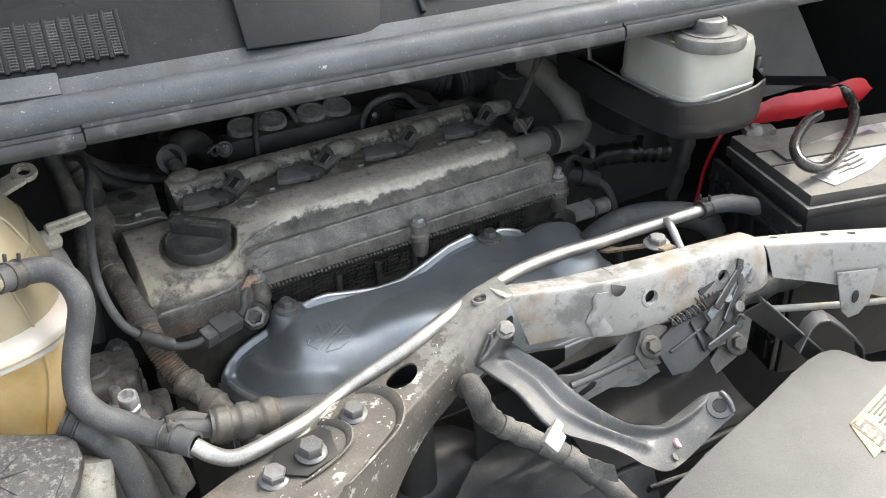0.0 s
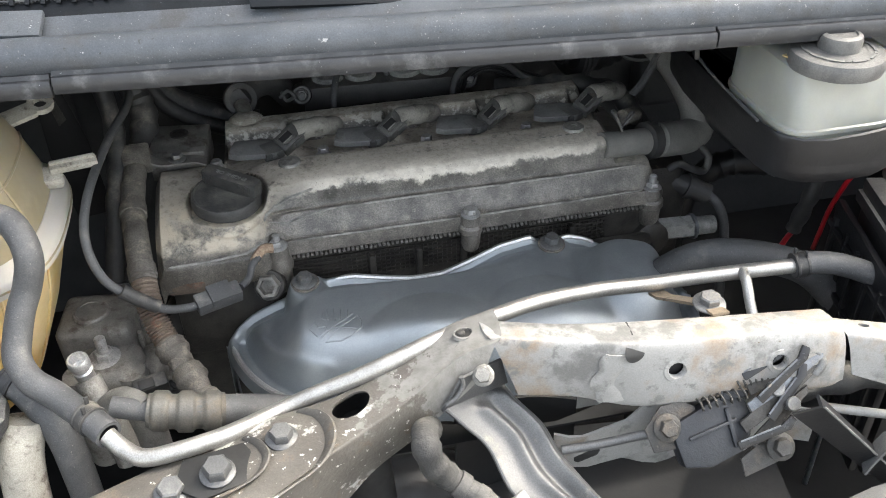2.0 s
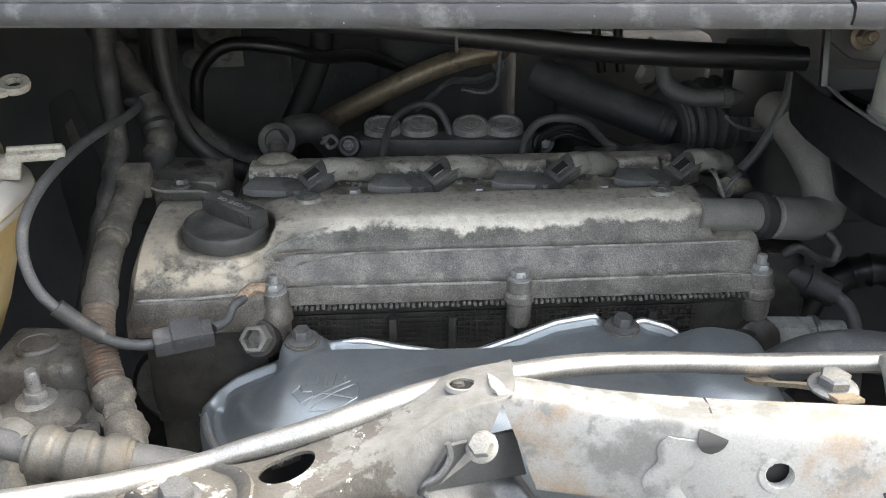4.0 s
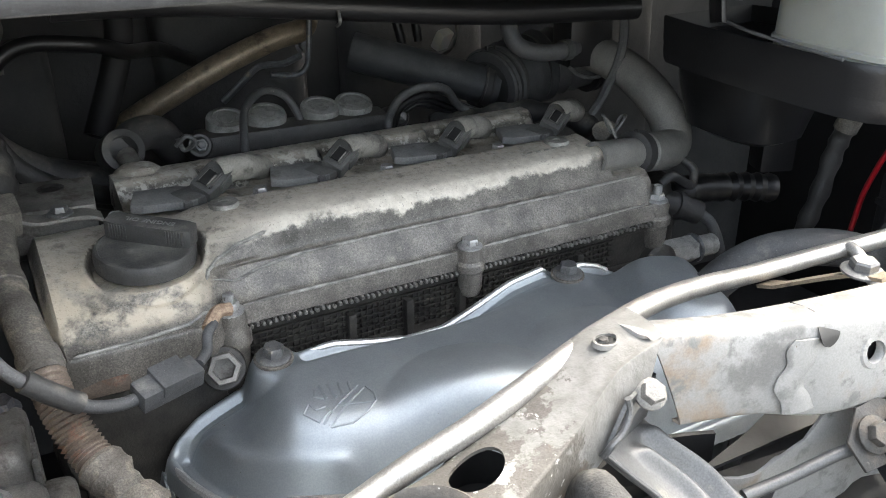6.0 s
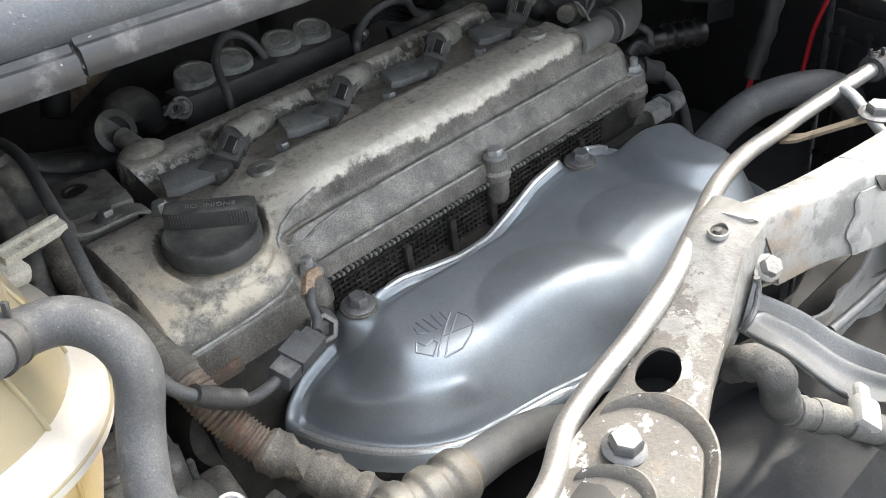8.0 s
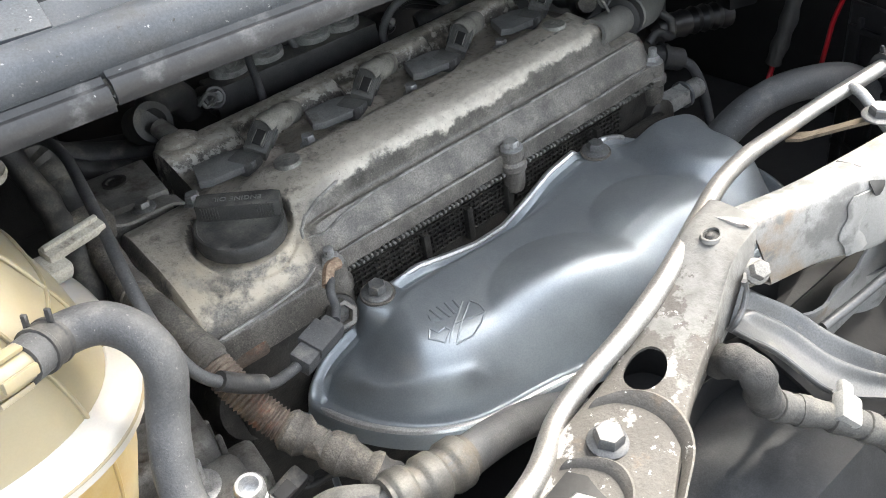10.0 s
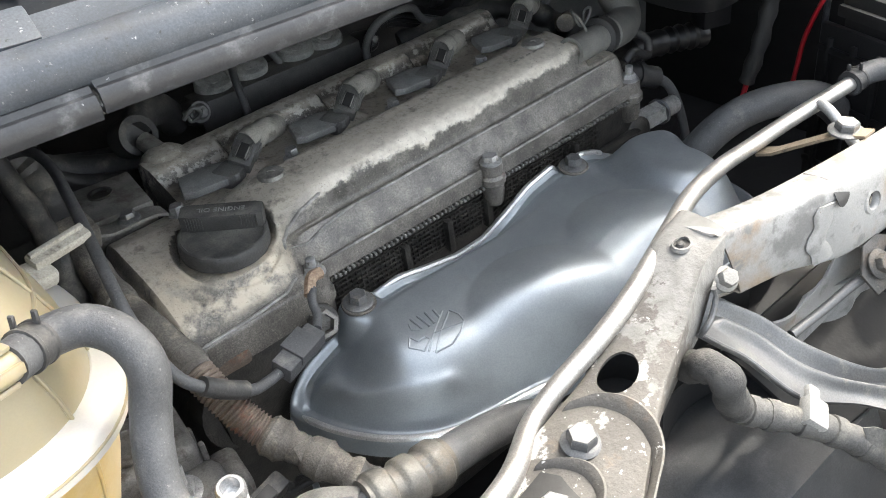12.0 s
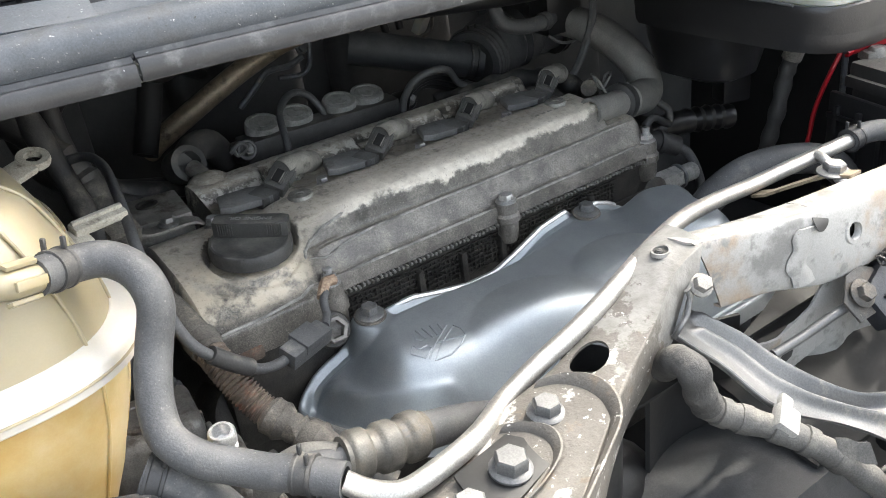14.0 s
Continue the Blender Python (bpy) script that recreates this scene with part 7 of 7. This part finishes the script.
hose("firewall_hose", "fat black hose down the firewall", "hose", [(0.165, 1.0, 0.985), (0.170, 1.0, 0.94), (0.160, 1.0, 0.90), (0.135, 0.98, 0.85)], 0.012, M_BAY)
pump = thing("washer_motor", "pale metal motor bracket at the firewall", "motor")
part("can", lathe([(0.020, 0), (0.021, 0.004), (0.021, 0.03), (0.016, 0.034)], axes((0.055, 1.06, 0.925), (0.2, -0.7, 0.5)), 24), M_ALU, pump)
part("lug", lathe([(0.010, 0), (0.010, 0.004), (0.004, 0.005)], axes((0.030, 1.05, 0.905), (0.1, -0.9, 0.3)), 16), M_STEEL, pump)
part("bracket", block((0.05, 0.004, 0.05), axes((0.052, 1.08, 0.915), (0, 0, 1), (1, 0.1, 0)), 0.001), M_ALU, pump)
gb = thing("pipe_bracket", "thin dark steel bracket holding the brown pipe", "bracket")
part("strip", sweep([(0.353, 1.028, 0.975), (0.3515, 1.024, 0.930), (0.349, 1.024, 0.897), (0.347, 1.026, 0.880), (0.341, 1.028, 0.8715), (0.331, 1.030, 0.869), (0.310, 1.032, 0.872)], 0.0030, 8), M_DARKSTEEL, gb)
part("stay", sweep([(0.345, 1.038, 0.886), (0.326, 1.036, 0.8805), (0.310, 1.036, 0.881), (0.297, 1.036, 0.879), (0.281, 1.036, 0.866), (0.262, 1.040, 0.849)], 0.0034, 8), M_DARKSTEEL, gb)
part("bolt", hexbolt(bmesh.new(), axes((0.352, 1.05, 0.893), (0, -1, 0.2)), 0.006, 0.007, 1.3), M_DARKSTEEL, gb)
part("clip", sweep([(0.2885, 0.7935, 0.972), (0.2885, 0.791, 0.964), (0.2890, 0.798, 0.9600)], 0.0014, 8), M_STEEL, gb)

hose("breather_wire", "thin black wire looping over the fuel rail", "wire", [(0.228, 0.852, 0.845), (0.229, 0.858, 0.865), (0.240, 0.885, 0.884), (0.262, 0.902, 0.892), (0.280, 0.903, 0.885), (0.289, 0.897, 0.868), (0.291, 0.895, 0.855)], 0.0034, M_RUBBER, (), 10)
hose("injector_wire", "black wire bundle looping behind the valve cover", "wire", [(0.350, 0.845, 0.850), (0.351, 0.848, 0.868), (0.358, 0.838, 0.888), (0.373, 0.829, 0.897), (0.40, 0.838, 0.890), (0.423, 0.853, 0.868), (0.45, 0.85, 0.856)], 0.0036, M_RUBBER, (), 10)
for k in range(3):
    hose("injector_wire", "black wire bundle looping behind the valve cover", "wire", [(0.365 + 0.004 * k, 0.868 + 0.004 * k, 0.852), (0.372 + 0.004 * k, 0.864 + 0.004 * k, 0.872 - 0.003 * k), (0.395, 0.860 + 0.005 * k, 0.880 - 0.005 * k), (0.425, 0.862 + 0.004 * k, 0.868 - 0.005 * k), (0.46, 0.86, 0.852)], 0.003, M_BLACK, (), 8)
lm = thing("rear_wiring_loom", "dusty black wiring loom behind the cover's end", "wiring loom")
part("wrap", sweep([(0.40, 0.865, 0.850), (0.44, 0.850, 0.855), (0.475, 0.835, 0.860), (0.505, 0.815, 0.858), (0.52, 0.79, 0.850), (0.518, 0.765, 0.845)], lambda s: 0.010 + 0.0015 * math.sin(s * 40), 12), M_BLACKDUST, lm)
part("branch", sweep([(0.50, 0.80, 0.862), (0.49, 0.785, 0.868), (0.478, 0.775, 0.872), (0.468, 0.772, 0.872)], 0.0065, 10), M_TAPE, lm)
part("branch", sweep([(0.515, 0.765, 0.850), (0.505, 0.748, 0.862), (0.490, 0.738, 0.866)], 0.008, 10), M_TAPE, lm)
vs = thing("vacuum_switch", "black plastic purge valve with hoses behind the engine", "valve")
part("body", block((0.044, 0.034, 0.052), axes((0.540, 0.835, 0.922), (0, 0, 1), (1, -0.1, 0)), 0.005), M_BLACK, vs)
part("head", block((0.052, 0.036, 0.016), axes((0.545, 0.838, 0.948), (0, 0, 1), (1, -0.1, 0)), 0.004), M_BLACK, vs)
part("wire_bail", sweep([(0.512, 0.815, 0.900), (0.522, 0.812, 0.892), (0.540, 0.812, 0.888), (0.558, 0.813, 0.892)], 0.0016, 8), M_STEEL, vs)
part("inlet", sweep([(0.525, 0.825, 0.914), (0.508, 0.820, 0.914), (0.485, 0.825, 0.914), (0.468, 0.835, 0.922), (0.464, 0.845, 0.945)], 0.0075, 12), M_RUBBER, vs)
part("clamp", lathe([(0.0080, -0.004), (0.0092, -0.004), (0.0092, 0.004), (0.0080, 0.004)], axes((0.512, 0.821, 0.914), (1, 0.1, 0)), 18), M_STEEL, vs)
part("strap", sweep([(0.556, 0.800, 0.955), (0.552, 0.792, 0.925), (0.546, 0.790, 0.905), (0.542, 0.792, 0.892), (0.532, 0.793, 0.872), (0.520, 0.795, 0.856)], 0.0042, 8), M_RUBBER, vs)
hose("slim_cable", "slim black cables on the firewall", "cable", [(0.452, 1.05, 0.99), (0.454, 1.05, 0.93), (0.462, 1.045, 0.885)], 0.005, M_BLACK, (), 10)
hose("slim_cable", "slim black cables on the firewall", "cable", [(0.475, 1.05, 0.99), (0.476, 1.05, 0.94), (0.482, 1.045, 0.885)], 0.005, M_BLACK, (), 10)
wc = thing("white_connector", "small yellowed connector on the firewall", "connector")
part("plug", block((0.020, 0.012, 0.022), axes((0.510, 1.042, 0.884), (0.2, -0.5, 1), (0.8, 0.2, 0.3)), 0.003), M_TANKBAND, wc)
part("wire", sweep([(0.512, 1.05, 0.92), (0.528, 1.045, 0.905), (0.524, 1.04, 0.878), (0.508, 1.04, 0.866)], 0.0022, 8), M_TAPE, wc)

# ---- right end of the engine ----
housing = thing("thermostat_housing", "oily black housing at the engine's end", "housing")
part("casting", rounded(bmesh.new(), [(0.70, 0.030, 0.034, 0, 0), (0.79, 0.032, 0.036, 0, 0), (0.825, 0.026, 0.030, 0, 0)], 0.523, 0.735, 0.55), M_HEAD, housing)
part("ear", lathe([(0.016, -0.03), (0.017, 0.0), (0.012, 0.003)], axes((0.499, 0.664, 0.774), (0, -1, 0.1)), 20), M_HEAD, housing)
# black disc gives the ear's hole its shade
part("ear_hole", lathe([(0.0048, 0.0005), (0.0044, 0.004), (0.0002, 0.0038)], axes((0.496, 0.662, 0.768), (0, -1, 0.1)), 14), M_INK_SHADE, housing)
cs = thing("cam_sensor", "black sensor plug with a drooping cable at the engine's end", "sensor")
part("plug", sweep([(0.535, 0.712, 0.806), (0.552, 0.706, 0.800), (0.570, 0.699, 0.792)], 0.0105, 12, None, True), M_BLACKDUST, cs)
part("collar", lathe([(0.0125, -0.003), (0.0125, 0.003)], axes((0.552, 0.706, 0.800), (0.9, -0.3, -0.35)), 18), M_BLACKDUST, cs)
part("cable", sweep([(0.570, 0.699, 0.792), (0.580, 0.692, 0.782), (0.585, 0.684, 0.762), (0.584, 0.674, 0.735), (0.58, 0.66, 0.69)], 0.0048, 10), M_RUBBER, cs)
part("lead_loop", sweep([(0.525, 0.700, 0.826), (0.535, 0.698, 0.832), (0.552, 0.700, 0.822), (0.566, 0.706, 0.816), (0.572, 0.712, 0.826), (0.566, 0.72, 0.834)], 0.0038, 10), M_BLACKDUST, cs)
ck = thing("hose_clip", "bent spring wire clip on the outlet hose", "clip")
part("wire", sweep([(0.474, 0.700, 0.873), (0.470, 0.704, 0.884), (0.466, 0.708, 0.890), (0.470, 0.712, 0.888), (0.474, 0.706, 0.876), (0.480, 0.702, 0.884), (0.486, 0.706, 0.888), (0.484, 0.711, 0.884), (0.477, 0.706, 0.874)], 0.0012, 8), M_BRACKET, ck)
for i, (x, y, z) in enumerate(((0.176, 0.859, 0.870),)):
    pc = thing("hose_clip", "bent spring wire clip on the breather hose", "clip")
    part("wire", sweep([(x, y, z), (x + 0.008, y - 0.004, z + 0.008), (x + 0.014, y - 0.004, z + 0.002), (x + 0.006, y, z - 0.004), (x + 0.002, y, z + 0.006)], 0.0018, 8), M_STEEL, pc)

# ---- beside the battery ----
bowl = thing("master_cylinder_shroud", "black plastic bowl under the reservoir tray", "shroud")
part("bowl", rounded(bmesh.new(), [(0.862, 0.022, 0.034, 0.0, 0), (0.868, 0.034, 0.046, 0.0, 0), (0.90, 0.043, 0.054, 0, 0), (0.95, 0.047, 0.060, 0, 0)], 0.593, 0.685, 0.7), M_BLACK, bowl)
part("rim", rounded(bmesh.new(), [(0.944, 0.046, 0.059, 0, 0), (0.944, 0.050, 0.063, 0, 0), (0.949, 0.050, 0.063, 0, 0), (0.949, 0.046, 0.059, 0, 0)], 0.593, 0.685, 0.7), M_BLACK, bowl)
for k in range(6):
    part("moulded_mark", block((0.006, 0.0012, 0.003), axes((0.590 + 0.010 * (k % 3), 0.6310, 0.916 - 0.008 * (k // 3)), (0, 0.1, 1), (1, 0.05, 0)), 0.0003), M_BLACKDUST, bowl)
side = thing("battery_box", "black ribbed plastic box round the battery", "battery box")
part("side", block((0.006, 0.145, 0.16), BM @ Matrix.Translation((-0.118, 0, 0.785)), 0.002), M_BLACK, side)
for k in range(6):
    part("rib", block((0.004, 0.005, 0.14), BM @ Matrix.Translation((-0.1225, -0.062 + 0.0245 * k, 0.785)), 0.001), M_BLACK, side)
for z in (0.74, 0.80, 0.845):
    part("rail", block((0.004, 0.142, 0.005), BM @ Matrix.Translation((-0.1225, 0, z)), 0.001), M_BLACK, side)
part("end", block((0.18, 0.006, 0.13), BM @ Matrix.Translation((0.02, 0.090, 0.78)), 0.002), M_BLACK, side)
hose("corrugated_hose", "black corrugated hose curving beside the battery", "hose", [(0.59, 0.80, 0.60), (0.60, 0.80, 0.72), (0.635, 0.79, 0.764), (0.685, 0.775, 0.768), (0.73, 0.755, 0.765)], lambda s: 0.014 + 0.0013 * math.sin(s * 150), M_BLACK, (), 16)
cw = thing("battery_loom", "corrugated battery loom with bare red and blue leads", "wiring loom")
part("conduit", sweep([(0.640, 0.62, 0.89), (0.636, 0.627, 0.86), (0.633, 0.632, 0.82), (0.63, 0.64, 0.78)], lambda s: 0.0075 + 0.0009 * math.sin(s * 110), 12), M_BLACKDUST, cw)
part("tape", sweep([(0.642, 0.617, 0.905), (0.640, 0.620, 0.890), (0.638, 0.624, 0.875)], 0.0092, 12), M_TAPE, cw)
part("red_lead", sweep([(0.648, 0.612, 0.925), (0.638, 0.614, 0.908), (0.631, 0.617, 0.890)], 0.0034, 8), M_RED, cw)
part("red_stub", sweep([(0.63, 0.64, 0.778), (0.622, 0.638, 0.768), (0.616, 0.636, 0.755)], 0.0026, 8), M_RED, cw)
holder = thing("relay_holder", "black plastic relay holder by the shroud", "relay holder")
part("body", block((0.030, 0.024, 0.045), axes((0.640, 0.690, 0.845), (0, 0, 1), (1, -0.4, 0)), 0.003), M_BLACK, holder)
part("tab", block((0.012, 0.006, 0.012), axes((0.636, 0.675, 0.876), (0, 0, 1), (1, -0.4, 0)), 0.002), M_BLACKDUST, holder)
plate = thing("tower_panel", "dusty grey painted inner panel behind the battery", "inner panel")
part("panel", prism([(-0.02, 0.10), (-0.02, -0.05), (0.06, -0.11), (0.10, -0.12), (0.225, -0.125), (0.165, -0.035), (0.118, 0.03), (0.10, 0.10)], 0.004, axes((0.700, 0.690, 0.965), (0.05, -1, 0.12), (1, 0, 0)), 0.001), M_TOWER, plate)
hd = thing("battery_hold_down", "black steel battery hold-down with a threaded stud", "hold-down")
part("bar", sheet([[(mix(0.690, 0.80, i / 6), mix(0.605, 0.575, i / 6) + 0.014 * j, 0.912 - 0.016 * (i / 6) + 0.004 * (j == 1)) for j in range(3)] for i in range(7)], 0.003), M_BLACK, hd)
part("stud", hexbolt(bmesh.new(), Matrix.Translation((0.704, 0.610, 0.917)), 0.006, 0.008, 1.5, 0.012), M_STEEL, hd)
part("rod", sweep([(0.704, 0.610, 0.917), (0.704, 0.609, 0.82), (0.706, 0.608, 0.60), (0.708, 0.608, 0.428)], 0.003, 10), M_DARKSTEEL, hd)
rt = thing("reservoir_stay", "grey steel stay from the cowl to the reservoir tray", "bracket")
part("plate", prism([(-0.006, 0.0), (0.010, -0.012), (0.034, -0.016), (0.036, 0.012), (0.0, 0.022)], 0.003, axes((0.520, 0.668, 0.990), (0, -1, 0.1), (1, 0, 0)), 0.0008), M_BRACKET, rt)
part("bolt", hexbolt(bmesh.new(), axes((0.534, 0.664, 0.992), (0, -1, 0.2)), 0.006, 0.008, 1.4, 0.006), M_GOLD, rt)
part("blade", block((0.004, 0.02, 0.034), axes((0.500, 0.640, 0.985), (0, 0.2, 1), (1, -0.4, 0)), 0.001), M_BLACK, rt)
